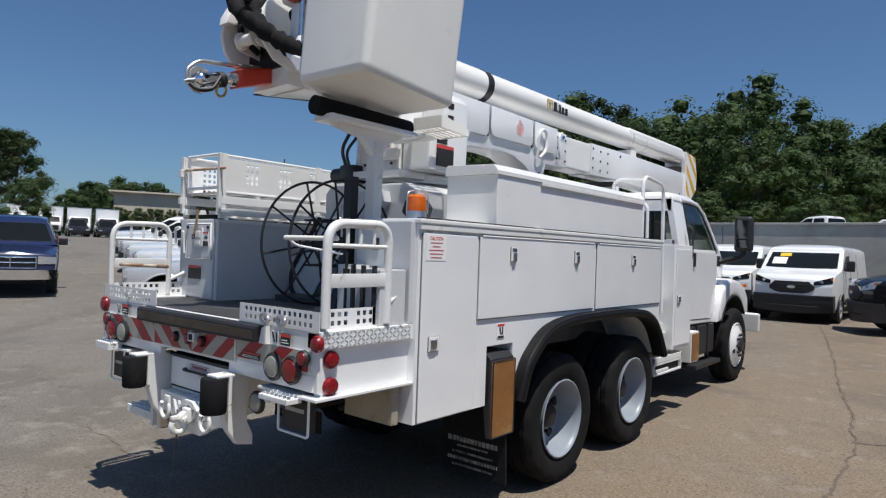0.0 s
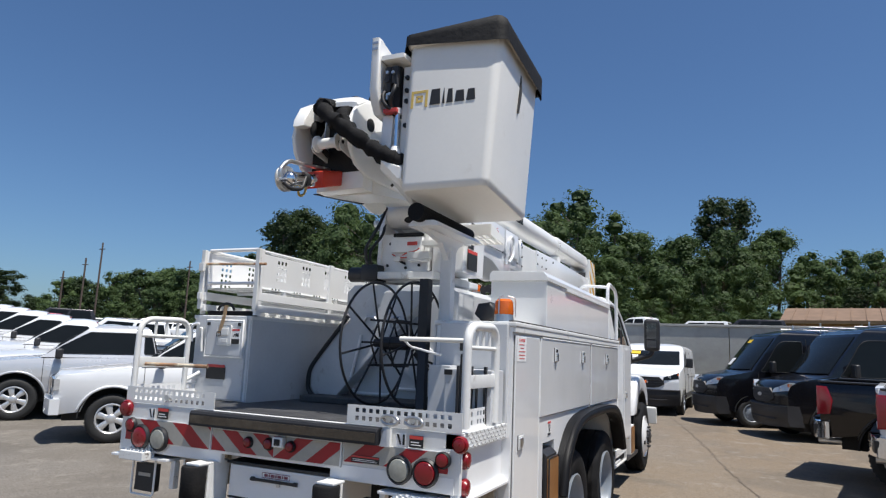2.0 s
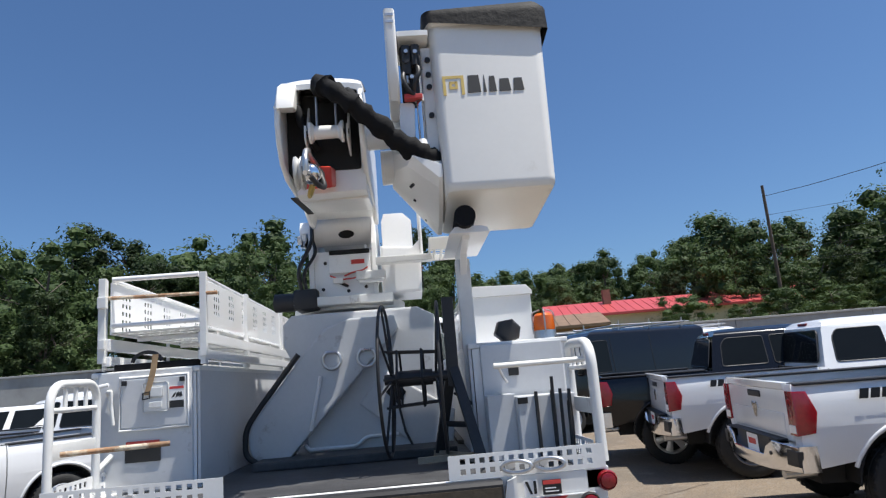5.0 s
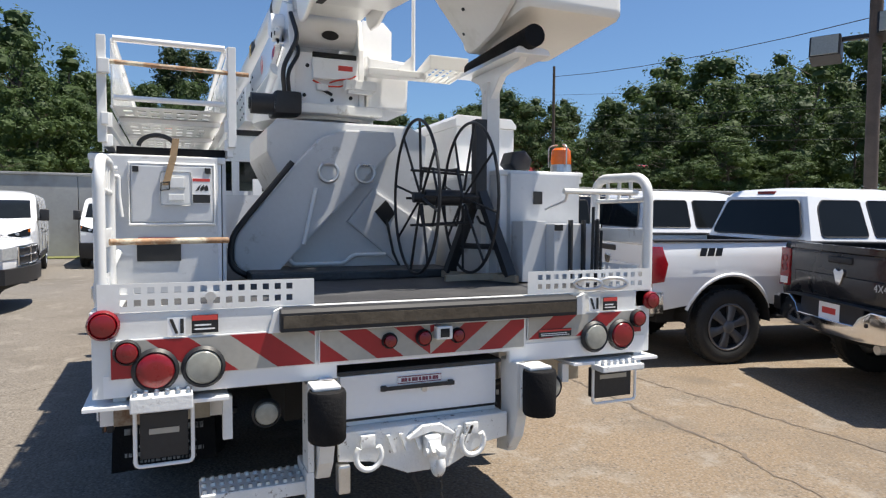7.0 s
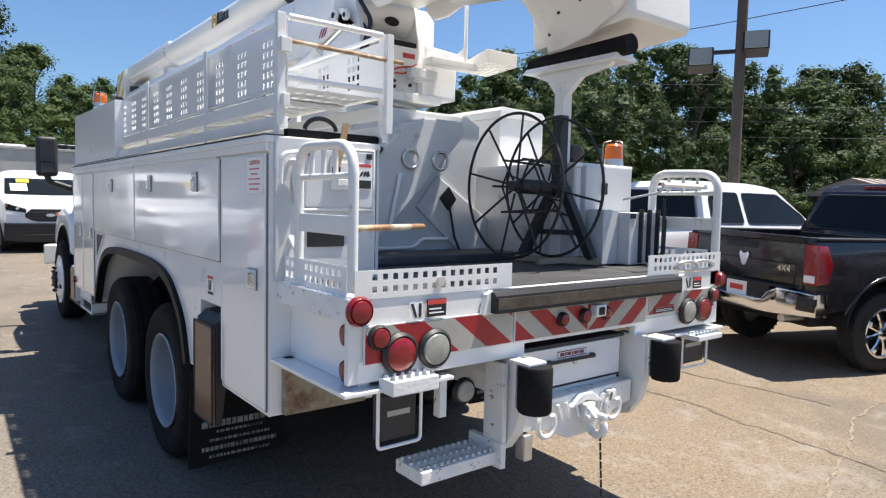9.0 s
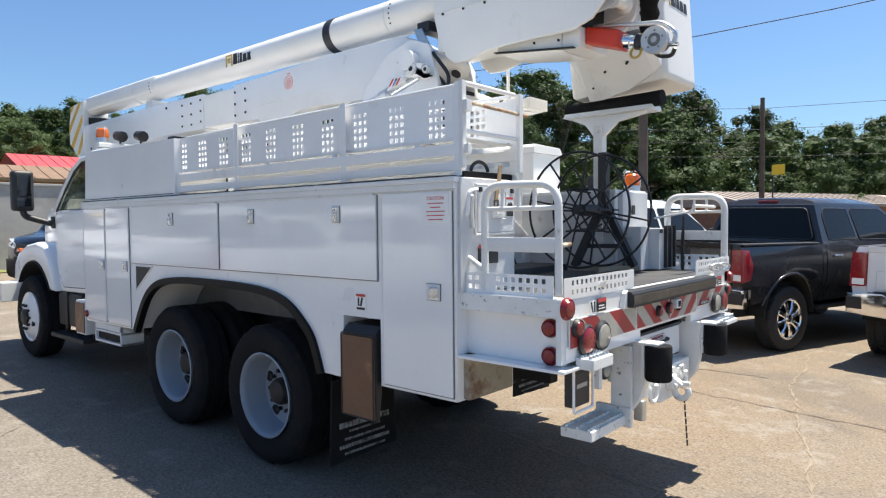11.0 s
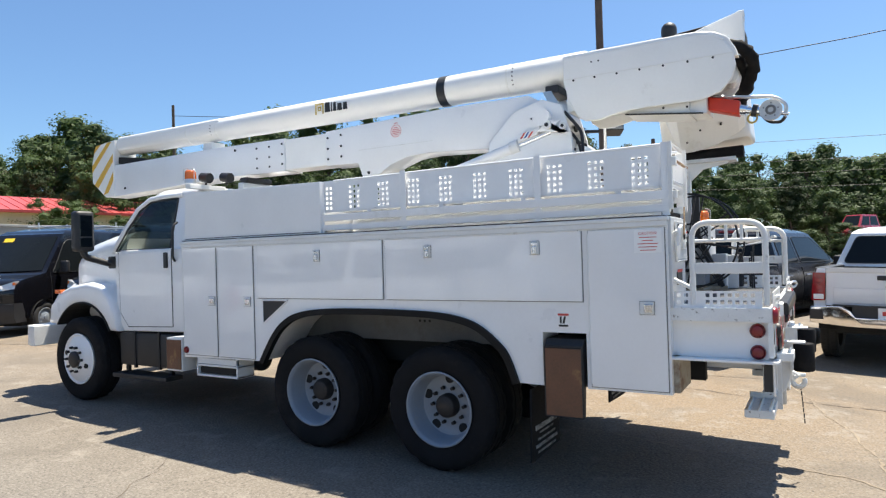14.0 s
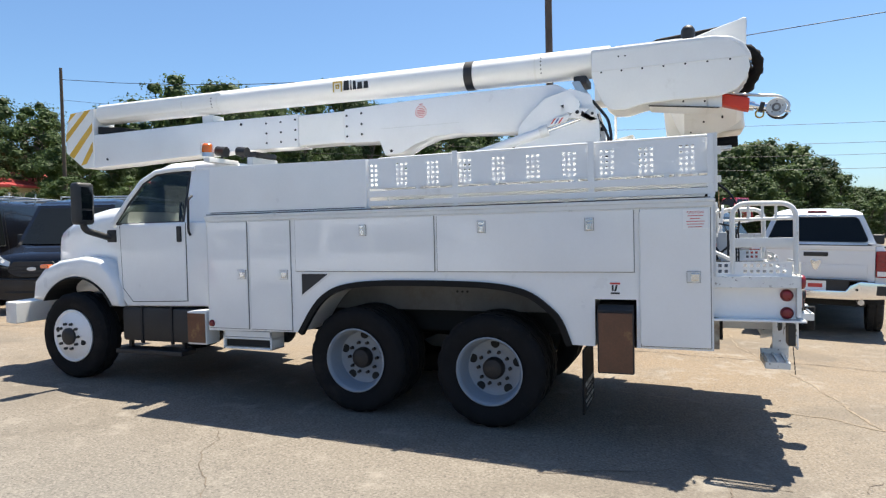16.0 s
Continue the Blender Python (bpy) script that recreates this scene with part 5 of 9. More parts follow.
        cyl(bm, (BX + s * 0.148, y, z), (BX + s * 0.158, y, z), 0.016, seg=10)
        part("boom_bolt", bm, DARK_STEEL, lb)
bm = B()
prism(bm, [(7.95, 3.285), (8.36, 3.245), (8.45, 3.02), (8.45, 2.74), (8.16, 2.525), (7.97, 2.525)], "x", BX - 0.165, BX + 0.165, 0.01)
elb = part("elbow_housing", bm, FIBRE, truck, "white elbow cover with yellow warning stripes")
bm = B()
for s in (-1, 1):
    x = BX + s * 0.1655
    for poly in (((8.0, 3.27), (8.10, 3.262), (8.44, 2.98), (8.45, 2.88)), ((7.98, 3.10), (7.98, 3.0), (8.32, 2.66), (8.40, 2.71)), ((7.98, 2.86), (7.98, 2.74), (8.10, 2.58), (8.20, 2.56)), ((8.24, 3.255), (8.35, 3.245), (8.40, 3.14))):
        prism(bm, list(poly), "x", x, x + s * 0.003)
box(bm, BX - 0.15, BX + 0.15, 8.451, 8.454, 2.80, 2.90)
box(bm, BX - 0.15, BX + 0.15, 8.451, 8.454, 2.96, 3.0)
part("warning_stripe", bm, YELLOW_TAPE, elb)
bm = B()
prism(bm, [(7.25, 2.965), (7.95, 2.965), (7.95, 3.06), (7.6, 3.02)], "x", BX - 0.1, BX + 0.1)
part("hinge_gap", bm, SHADOW_VOID, elb)
for s in (-1, 1):
    bm = B()
    x = BX + s * 0.1505
    xd = x + (0.0275 if s > 0 else 0.0)
    yd = 3.30 if s > 0 else 3.37
    lathe(bm, [(0.001, 0), (0.07, 0), (0.07, 0.002), (0.001, 0.002)], 24, Matrix.Translation((xd, yd, 2.855)) @ Matrix.Diagonal((s, 1, 1, 1)))
    dc = part("round_decal", bm, PAPER, lb, "round white safety decal with red print")
    bm = B()
    for i, w in enumerate((0.022, 0.040, 0.046, 0.040, 0.022)):
        box(bm, xd + s * 0.0022, xd + s * 0.0032, yd - w, yd + w, 2.812 + i * 0.018, 2.821 + i * 0.018)
    tube(bm, [(xd + s * 0.003, yd + 0.06 * math.cos(a), 2.855 + 0.06 * math.sin(a)) for a in np.linspace(0, math.tau, 28)[:-1]], 0.003, 4, True)
    box(bm, xd + s * 0.0005, xd + s * 0.0032, yd - 0.02, yd + 0.02, 2.930, 2.937)
    tagged(part("print_bars", bm, RED_INK, dc), kind="stuff")
# boom rest, lift cylinder and links
bm = B()
box(bm, BX - 0.17, BX + 0.17, 1.66, 1.78, 2.98, 3.05, 0.01)
part("boom_saddle", bm, BLACK, truck)
bm = B()
for s in (-1, 1):
    prism(bm, [(1.80, 3.0), (1.72, 3.0), (1.60, 2.78), (1.68, 2.76)], "x", BX + s * 0.17, BX + s * 0.185, 0.004)
part("saddle_link", bm, GALV, truck)
bm = B()
cyl(bm, (BX - 0.21, 2.75, 2.36), (BX - 0.21, 2.02, 2.555), 0.048, seg=20)
lc = part("lift_cylinder", bm, WHITE, truck, "white hydraulic lift cylinder", smooth=40)
bm = B()
cyl(bm, (BX - 0.21, 2.10, 2.534), (BX - 0.21, 2.02, 2.555), 0.058, seg=20)
part("gland_nut", bm, WHITE_WORN, lc, smooth=40)
bm = B()
cyl(bm, (BX - 0.21, 2.02, 2.555), (BX - 0.21, 1.72, 2.64), 0.028, seg=14)
part("piston_rod", bm, CHROME, lc, smooth=40)
bm = B()
prism(bm, arc(1.84, 2.71, 0.062, 60, 270, 10) + arc(1.60, 2.665, 0.055, 250, 430, 10), "x", BX - 0.275, BX - 0.245, 0.005)
pk = part("pivot_link", bm, WHITE, lc, smooth=40)
for y, z, r in ((1.73, 2.69, 0.040), (1.59, 2.665, 0.030)):
    bm = B()
    cyl(bm, (BX - 0.295, y, z), (BX - 0.272, y, z), r, seg=16)
    part("pivot_cap", bm, WHITE_WORN, pk)
    bm = B()
    cyl(bm, (BX - 0.300, y, z), (BX - 0.294, y, z), r * 0.45, seg=12)
    part("grease_fitting", bm, DARK_STEEL, pk)
for k, mt in enumerate((RED_INK, BLUE_INK, RED_INK)):
    bm = B()
    q = 1.99 - k * 0.035
    prism(bm, [(q, 2.60), (q - 0.018, 2.605), (q - 0.055, 2.655), (q - 0.037, 2.65)], "x", BX - 0.262, BX - 0.2585)
    part("striped_label", bm, mt, lc)
bm = B()
prism(bm, [(2.02, 2.575), (1.84, 2.62), (1.80, 2.68), (1.96, 2.655)], "x", BX - 0.258, BX - 0.23, 0.004)
part("rod_cover", bm, WHITE, lc)
# hose loops on the kerb side
bm = B()
tube(bm, bend([(BX + 0.17, 3.64, 2.60), (BX + 0.20, 3.635, 2.86), (BX + 0.21, 3.69, 2.925), (BX + 0.21, 3.77, 2.87), (BX + 0.21, 3.755, 2.70), (BX + 0.20, 3.65, 2.62)], 0.06), 0.017, 8)
part("boom_hose", bm, WHITE, lb, smooth=50)
bm = B()
tube(bm, bend([(BX + 0.16, 4.16, 2.955), (BX + 0.19, 4.05, 2.915), (BX + 0.19, 4.055, 2.72), (BX + 0.17, 4.10, 2.66)], 0.06), 0.014, 8)
part("boom_hose", bm, WHITE, lb, smooth=50)
bm = B()
cyl(bm, (BX + 0.148, 4.20, 2.915), (BX + 0.162, 4.20, 2.915), 0.018, seg=12)
part("blue_cap", bm, BLUE_INK, lb)

# cab-roof boom rest
bm = B()
box(bm, -0.30, 0.18, 5.42, 5.50, 2.20, 2.50, 0.01)
box(bm, -0.28, -0.2, 5.42, 5.5, 1.8, 2.2)
box(bm, 0.08, 0.16, 5.42, 5.5, 1.8, 2.2)
part("boom_cradle", bm, WHITE_WORN, truck)
bm = B()
box(bm, -0.26, 0.14, 5.40, 5.52, 2.50, 2.565, 0.02)
part("cradle_pad", bm, BLACK, truck)
bm = B()
box(bm, -1.02, -0.55, 5.42, 5.50, 2.38, 2.43, 0.008)
part("light_bar_bracket", bm, WHITE_WORN, truck)
for x, y in ((-0.80, 5.36), (-0.66, 5.2)):
    bm = B()
    cyl(bm, (x, y + 0.02, 2.50), (x, y + 0.14, 2.52), 0.055, 0.05, 16)
    cyl(bm, (x, y + 0.08, 2.43), (x, y + 0.08, 2.48), 0.012, seg=8)
    part("work_light", bm, BLACK, truck, "round black work light", smooth=40)
for x, y, z in ((-0.95, 5.50, 2.44), (1.14, 0.72, 1.815)):
    bm = B()
    cyl(bm, (x, y, z), (x, y, z + 0.045), 0.062, 0.058, 20)
    bc = part("beacon_base", bm, GALV, truck, "amber warning beacon on a steel base")
    bm = B()
    lathe(bm, [(0.01, 0.045), (0.058, 0.045), (0.060, 0.06), (0.055, 0.125), (0.04, 0.14), (0.01, 0.142)], 24, Matrix.Translation((x, y, z)) @ Matrix.Rotation(radians(-90), 4, "Y"))
    part("amber_lens", bm, AMBER, bc, smooth=40)
    bm = B()
    for k in range(3):
        a = k * math.tau / 3 + 0.4
        c, s_ = math.cos(a) * 0.07, math.sin(a) * 0.07
        tube(bm, bend([(x + c, y + s_, z + 0.03), (x + c, y + s_, z + 0.15), (x + c * 0.3, y + s_ * 0.3, z + 0.16)], 0.02), 0.004, 6)
    part("guard_wire", bm, GALV, bc)

# ---- bucket ----
def bucket_ring(z, x0, x1, y0, y1, r, n=5):
    out = []
    for cx, cy, a in ((x1 - r, y1 - r, 0), (x0 + r, y1 - r, 90), (x0 + r, y0 + r, 180), (x1 - r, y0 + r, 270)):
        for i in range(n + 1):
            t = radians(a + 90 * i / n)
            out.append((cx + r * math.cos(t), cy + r * math.sin(t), z))
    return out


TILT = Matrix.Translation((0.9, 0.58, 2.535)) @ Matrix.Rotation(radians(-5.0), 4, "X") @ Matrix.Translation((-0.9, -0.58, -2.5))


def loft(bm, rings, m=Matrix(), cap0=True, cap1=True):
    vs = [[bm.verts.new(m @ Vector(p)) for p in ring] for ring in rings]
    n = len(vs[0])
    for A, C in zip(vs, vs[1:]):
        for k in range(n):
            bm.faces.new((A[k], A[(k + 1) % n], C[(k + 1) % n], C[k]))
    if cap0:
        bm.faces.new(vs[0][::-1])
    if cap1:
        bm.faces.new(vs[-1])
    return vs


bm = B()
X0, X1, Y0, Y1 = 0.615, 1.196, 0.235, 0.975
loft(bm, [bucket_ring(2.490, X0 + 0.05, X1 - 0.04, Y0 + 0.035, Y1 - 0.05, 0.03), bucket_ring(2.495, X0 + 0.02, X1 - 0.018, Y0 + 0.016, Y1 - 0.02, 0.04),
          bucket_ring(2.515, X0 + 0.012, X1 - 0.008, Y0, Y1, 0.045), bucket_ring(2.54, X0 + 0.008, X1 - 0.006, Y0 - 0.002, Y1, 0.045), bucket_ring(3.435, X0 - 0.012, X1 + 0.030, Y0 - 0.012, Y1 + 0.012, 0.06),
          bucket_ring(3.455, X0 - 0.03, X1 + 0.048, Y0 - 0.03, Y1 + 0.03, 0.06), bucket_ring(3.485, X0 - 0.03, X1 + 0.048, Y0 - 0.03, Y1 + 0.03, 0.06)], TILT)
bkt = part("bucket", bm, BOOT, truck, "white fibreglass personnel bucket", smooth=35)
# black cover draped over the rim
bm = B()
rng = random.Random(4)
base = bucket_ring(3.515, X0 - 0.042, X1 + 0.062, Y0 - 0.042, Y1 + 0.042, 0.06, 4)
hem, top, mid = [], [], []
for i, (x, y, z) in enumerate(base):
    drop = 0.075 + 0.02 * math.sin(i * 1.3) + rng.uniform(0, 0.025)
    if x > 1.1:
        drop += 0.05
    z += 0.030 * (x - 0.6) / 0.6 + rng.uniform(-0.004, 0.004)
    drop += 0.025 * (x - 0.6) / 0.6
    out = 1 + rng.uniform(0.0, 0.012)
    cx, cy = 0.9, 0.59
    hem.append((cx + (x - cx) * out, cy + (y - cy) * out, z - drop))
    mid.append((x, y, z - drop * 0.4))
    top.append((cx + (x - cx) * 0.93, cy + (y - cy) * 0.93, z + 0.014))
loft(bm, [hem, mid, base, top], TILT, cap0=False)
cov = part("bucket_cover", bm, VINYL, bkt, "black vinyl bucket cover", smooth=50)
bm = B()
tube(bm, bend([TILT @ Vector(p) for p in ((1.215, 0.62, 3.36), (1.225, 0.62, 3.25), (1.215, 0.61, 3.10))], 0.03), 0.012, 6)
tube(bm, [TILT @ Vector(p) for p in ((1.20, 0.50, 3.32), (1.195, 0.50, 3.02), (1.195, 0.53, 2.86))], 0.004, 6)
part("cover_strap", bm, BLACK, cov)
before = set(o.name for o in bkt.children)
mark(bkt, ("y", Y0 - 0.004, Y0 - 0.0065), 0.112, lambda u, v: (X0 + 0.042 + u, 3.018 + v))
for o in bkt.children:
    if o.name not in before:
        o.data.transform(TILT @ Matrix.Translation((0, -0.005, 0)))
# bucket mount
bm = B()
box(bm, 0.555, 0.622, 0.345, 0.80, 2.78, 3.40, 0.010)
mnt = part("bucket_mount", bm, WHITE_WORN, truck, "white bucket mounting bracket with bolts")
bm = B()
prism(bm, [(0.255, 3.16), (0.31, 3.085), (0.95, 3.02), (1.02, 3.28), (0.74, 3.43), (0.46, 3.52), (0.31, 3.56), (0.28, 3.575), (0.235, 3.575), (0.238, 3.24)], "x", 0.372, 0.432, 0.016, 3)
part("control_guard", bm, FIBRE, mnt, "tall white guard beside the bucket controls", smooth=40)
bm = B()
for z in (3.49, 3.53):
    box(bm, 0.380, 0.424, 0.2305, 0.2345, z, z + 0.016, 0.001)
part("grey_stripe", bm, GALV, mnt)
bm = B()
prism(bm, [(0.26, 3.425), (0.55, 3.405), (0.55, 3.44), (0.33, 3.462), (0.26, 3.455)], "x", 0.434, 0.60, 0.008, 2)
part("control_roof", bm, FIBRE, mnt, smooth=40)
bm = B()
box(bm, 0.445, 0.54, 0.34, 0.46, 3.10, 3.41, 0.012)
box(bm, 0.452, 0.50, 0.285, 0.345, 3.22, 3.39, 0.010)
cyl(bm, (0.525, 0.30, 3.27), (0.525, 0.30, 3.385), 0.026, seg=14)
cyl(bm, (0.475, 0.275, 3.30), (0.475, 0.30, 3.30), 0.020, seg=12)
tube(bm, bend([(0.46, 0.30, 3.24), (0.45, 0.27, 3.19), (0.47, 0.27, 3.13), (0.52, 0.31, 3.10)], 0.03), 0.013, 8)
tube(bm, bend([(0.53, 0.30, 3.28), (0.54, 0.265, 3.22), (0.51, 0.27, 3.16), (0.50, 0.31, 3.12)], 0.03), 0.014, 8)
tube(bm, bend([(0.50, 0.31, 3.36), (0.545, 0.28, 3.33), (0.55, 0.285, 3.24)], 0.03), 0.010, 8)
part("control_valve", bm, BLACK, mnt, "black hydraulic control valves and hoses", smooth=50)
bm = B()
for x, y, z in ((0.478, 0.283, 3.345), (0.525, 0.272, 3.335), (0.50, 0.285, 3.20)):
    cyl(bm, (x, y, z), (x, y - 0.014, z), 0.011, seg=10)
cyl(bm, (0.475, 0.29, 3.17), (0.475, 0.29, 3.21), 0.010, seg=10)
part("valve_fitting", bm, GALV, mnt, smooth=50)
bm = B()
box(bm, 0.452, 0.548, 0.288, 0.335, 3.085, 3.112, 0.004)
part("valve_foot", bm, RED_INK, mnt)
bm = B()
for x in (0.462, 0.545):
    cyl(bm, (x, 0.33, 3.455), (x, 0.33, 3.488), 0.011, 0.008, 10)
part("control_knob", bm, BLUE_INK, mnt, smooth=50)
bm = B()
for z in (3.005, 3.165, 3.235, 3.32):
    cyl(bm, (0.590, 0.344, z), (0.590, 0.330, z), 0.015, seg=10)
part("mount_bolt", bm, DARK_STEEL, mnt, smooth=40)
bm = B()
prism(bm, [(0.415, 2.86), (0.495, 2.86), (0.505, 3.07), (0.49, 3.085), (0.425, 3.085)], "y", 0.335, 0.50, 0.010, 2)
part("leveling_case", bm, WHITE, mnt, smooth=40)
bm = B()
cyl(bm, (0.532, 0.335, 2.865), (0.532, 0.335, 3.11), 0.017, seg=14)
part("level_cylinder", bm, CHROME, mnt, smooth=40)
bm = B()
cyl(bm, (0.532, 0.335, 2.815), (0.532, 0.335, 2.87), 0.045, 0.024, 16)
part("cylinder_foot", bm, WHITE, mnt, smooth=40)
bm = B()
cyl(bm, (0.532, 0.335, 3.085), (0.532, 0.335, 3.12), 0.026, seg=14)
part("cylinder_head", bm, WHITE, mnt, smooth=40)
bm = B()
sections = ((0.27, 0.47, 2.76, 2.765, 2.645), (0.32, 0.44, 2.80, 2.73, 2.60), (0.50, 0.385, 2.86, 2.77, 2.505), (0.70, 0.36, 2.97, 2.755, 2.462), (0.80, 0.355, 2.98, 2.76, 2.46), (0.88, 0.355, 2.98, 2.80, 2.62), (0.95, 0.36, 2.98, 2.83, 2.80))
loft(bm, [[(x, y, max(top, side + 0.004)), (x, y, side), (0.595, y, low), (0.618, y, low), (0.618, y, max(top - 0.05, low + 0.05))] for y, x, top, side, low in sections])
bmesh.ops.recalc_face_normals(bm, faces=bm.faces)
shr = part("pivot_shroud", bm, FIBRE, mnt, "white fibreglass shroud over the bucket pivot", smooth=25)
bm = B()
for y, u in ((0.45, 0.35), (0.62, 0.45), (0.74, 0.75)):
    p = Vector((0.40 + 0.2 * u, y, 2.77 - 0.29 * u))
    bm = B()
    cyl(bm, p + Vector((-0.02, 0, -0.016)), p + Vector((0.01, 0, 0.008)), 0.009, seg=8)
    part("shroud_rivet", bm, DARK_STEEL, shr)
bm = B()
cyl(bm, (0.23, 0.58, 3.00), (0.43, 0.58, 3.00), 0.075, seg=22)
cyl(bm, (0.30, 0.72, 2.86), (0.42, 0.72, 2.86), 0.10, seg=22)
part("jib_link", bm, FIBRE, mnt, smooth=40)
# ---- bucket rest column ----
bm = B()
box(bm, 0.68, 0.76, 0.75, 0.82, 1.21, 2.30, 0.006)
col = part("bucket_rest_column", bm, WHITE_WORN, truck, "white square steel column for the bucket rest")
bm = B()
prism(bm, [(0.748, 2.21), (0.822, 2.21), (0.90, 2.31), (1.0, 2.35), (1.0, 2.365), (0.42, 2.365), (0.44, 2.345), (0.64, 2.31)], "x", 0.70, 0.74, 0.004)
prism(bm, [(0.63, 2.365), (0.84, 2.365), (0.83, 2.39), (0.80, 2.40), (0.66, 2.40)], "y", 0.36, 1.05, 0.004)
part("cradle_plate", bm, WHITE, col)
bm = B()
cyl(bm, (0.713, 0.30, 2.442), (0.735, 1.06, 2.425), 0.055, seg=20)
part("rubber_roll", bm, RUBBER, col, "black rubber roll under the bucket", smooth=40)
bm = B()
prism(bm, [(0.885, 1.87), (0.95, 1.81), (1.02, 1.835), (1.035, 1.90), (0.99, 1.95), (0.91, 1.94)], "y", 0.86, 1.0, 0.02, 3)
cyl(bm, (0.95, 0.92, 1.80), (0.95, 0.92, 1.86), 0.015, seg=8)
part("rubber_cap", bm, BLACK, truck, smooth=40)

# ---- tail section ----
bm = B()
prism(bm, [(-1.185, 0.92), (-0.335, 0.92), (-0.335, 0.972), (0.425, 0.972), (0.425, 0.92), (1.185, 0.92), (1.185, 1.215), (-1.185, 1.215)], "y", 0.0, 0.03, 0.004)
tail = part("tail_panel", bm, WHITE_WORN, truck)
for x0, x1, z0 in ((-1.15, -0.34, 0.925), (-0.34, 0.43, 0.974), (0.43, 1.155, 0.925)):
    bm = B()
    box(bm, x0, x1, -0.004, 0.0, z0, 1.0)
    part("tail_flange", bm, WHITE, tail)
for s in (-1, 1):
    bm = B()
    xw = 1.125 if s < 0 else 1.168
    box(bm, s * (xw - 0.045), s * xw, 0.03, 0.60 if s < 0 else 0.66, 0.90, 1.135, 0.004)
    box(bm, s * 0.74, s * 1.215, -0.03, 0.60 if s < 0 else 0.66, 0.885, 0.90, 0.003)
    sp = part("tail_side", bm, WHITE, truck)
    bm = B()
    box(bm, s * 1.10, s * (1.19 if s < 0 else 1.20), 0.0, 0.60 if s < 0 else 0.66, 1.135, 1.222, 0.004)
    tr_ = part("kick_rail", bm, CHIPPED, truck, "chipped white steel kick rail")
    if s > 0:
        bm = B()
        for i in range(22):
            for j in range(4):
                y, z = 0.02 + i * 0.029, 1.148 + j * 0.021
                d = 1 if (i + j) % 2 else -1
                tube(bm, [(1.2005, y - 0.009, z - 0.006 * d), (1.2015, y + 0.009, z + 0.006 * d)], 0.0021, 5)
        part("tread_lug", bm, GALV, tr_)
    bm = B()
    box(bm, s * 1.165, s * 0.78, 0.55, 0.60, 0.66, 0.90, 0.004)
    part("rear_gusset", bm, BEIGE_RUST, truck, "beige scuffed and rusty gusset")
    bm = B()
    perforated(bm, (s * 1.16, 0.585 if s < 0 else 0.06, 1.222), (0, -1 if s < 0 else 1, 0), (0, 0, 1), 0.53, 0.105,
               [h for h in hole_grid(0.03, 0.022, 11, 2, 0.024, 0.0435) if not 0.13 < h[0] < 0.17], 0.004)
    part("side_kick_plate", bm, WHITE, truck, "white steel kick plate with square holes")
for x0, w in ((-1.165, 0.74), (0.515, 0.675)):
    bm = B()
    perforated(bm, (x0, 0.0, 1.218), (1, 0, 0), (0, 0, 1), w, 0.10, hole_grid(0.07 if w > 0.7 else 0.05, 0.02, 14, 2, 0.023, 0.0435 if w > 0.7 else 0.042), 0.004)
    kp = part("rear_kick_plate", bm, WHITE_WORN, truck, "white steel kick plate with square holes")
for x in (-0.80, 0.78, 0.92):
    bm = B()
    cyl(bm, (x, -0.02, 1.265), (x, 0.01, 1.265), 0.018, seg=12)
    part("plate_bolt", bm, GALV, truck)
for x in (0.80, 0.94):
    bm = B()
    pts = [(x + 0.055 * math.cos(a) * 1.1, -0.045 - 0.02 * math.cos(a), 1.258 + 0.024 * math.sin(a)) for a in np.linspace(0, math.tau, 18)[:-1]]
    tube(bm, pts, 0.008, 8, True)
    part("carabiner", bm, GALV, truck, "steel snap ring on the kick plate", smooth=50)
# tailboard channel
bm = B()
prism(bm, [(-0.06, 1.125), (-0.01, 1.125), (-0.01, 1.20), (0.05, 1.216), (-0.05, 1.208), (-0.06, 1.195)], "x", -0.56, 0.735, 0.004)
tb = part("tailboard", bm, DARK_STEEL, truck, "dark worn steel tailboard edge")
bm = B()
box(bm, -0.55, 0.725, -0.064, -0.0605, 1.14, 1.185)
part("tailboard_face", bm, BROWN_EDGE, tb)
for x, w in ((-0.60, 0.05), (0.737, 0.06)):
    bm = B()
    prism(bm, [(x, 1.12), (x + w, 1.12), (x + w, 1.215), (x + 0.02, 1.20)], "y", -0.03, -0.004)
    part("tailboard_bracket", bm, WHITE_WORN, truck)


def chevrons(x0, x1, z0, z1, lean, y, n, parent):
    """Red and silver slanted stripes between x0 and x1."""
    bmr, bms = B(), B()
    h = z1 - z0
    w = (x1 - x0) / n
    k = -2
    while x0 + k * w * 1.0 < x1 + h * 2:
        a = x0 + k * w
        poly = [(a, z0), (a + w, z0), (a + w + lean * h * 1.3, z1), (a + lean * h * 1.3, z1)]

        def clip(pts, inside, cut):
            res = []
            for p, q in zip(pts, pts[1:] + pts[:1]):
                if inside(p):
                    res.append(p)
                if inside(p) != inside(q):
                    f = (cut - p[0]) / (q[0] - p[0])
                    res.append((cut, p[1] + f * (q[1] - p[1])))
            return res
        out = clip(poly, lambda p: p[0] >= x0 - 1e-9, x0)
        if len(out) > 2:
            out = clip(out, lambda p: p[0] <= x1 + 1e-9, x1)
        if len(out) > 2:
            prism(bmr if k % 2 == 0 else bms, out, "y", y, y - 0.002)
        k += 1
    part("red_stripe", bmr, RED_TAPE, parent)
    part("silver_stripe", bms, SILVER_TAPE, parent)


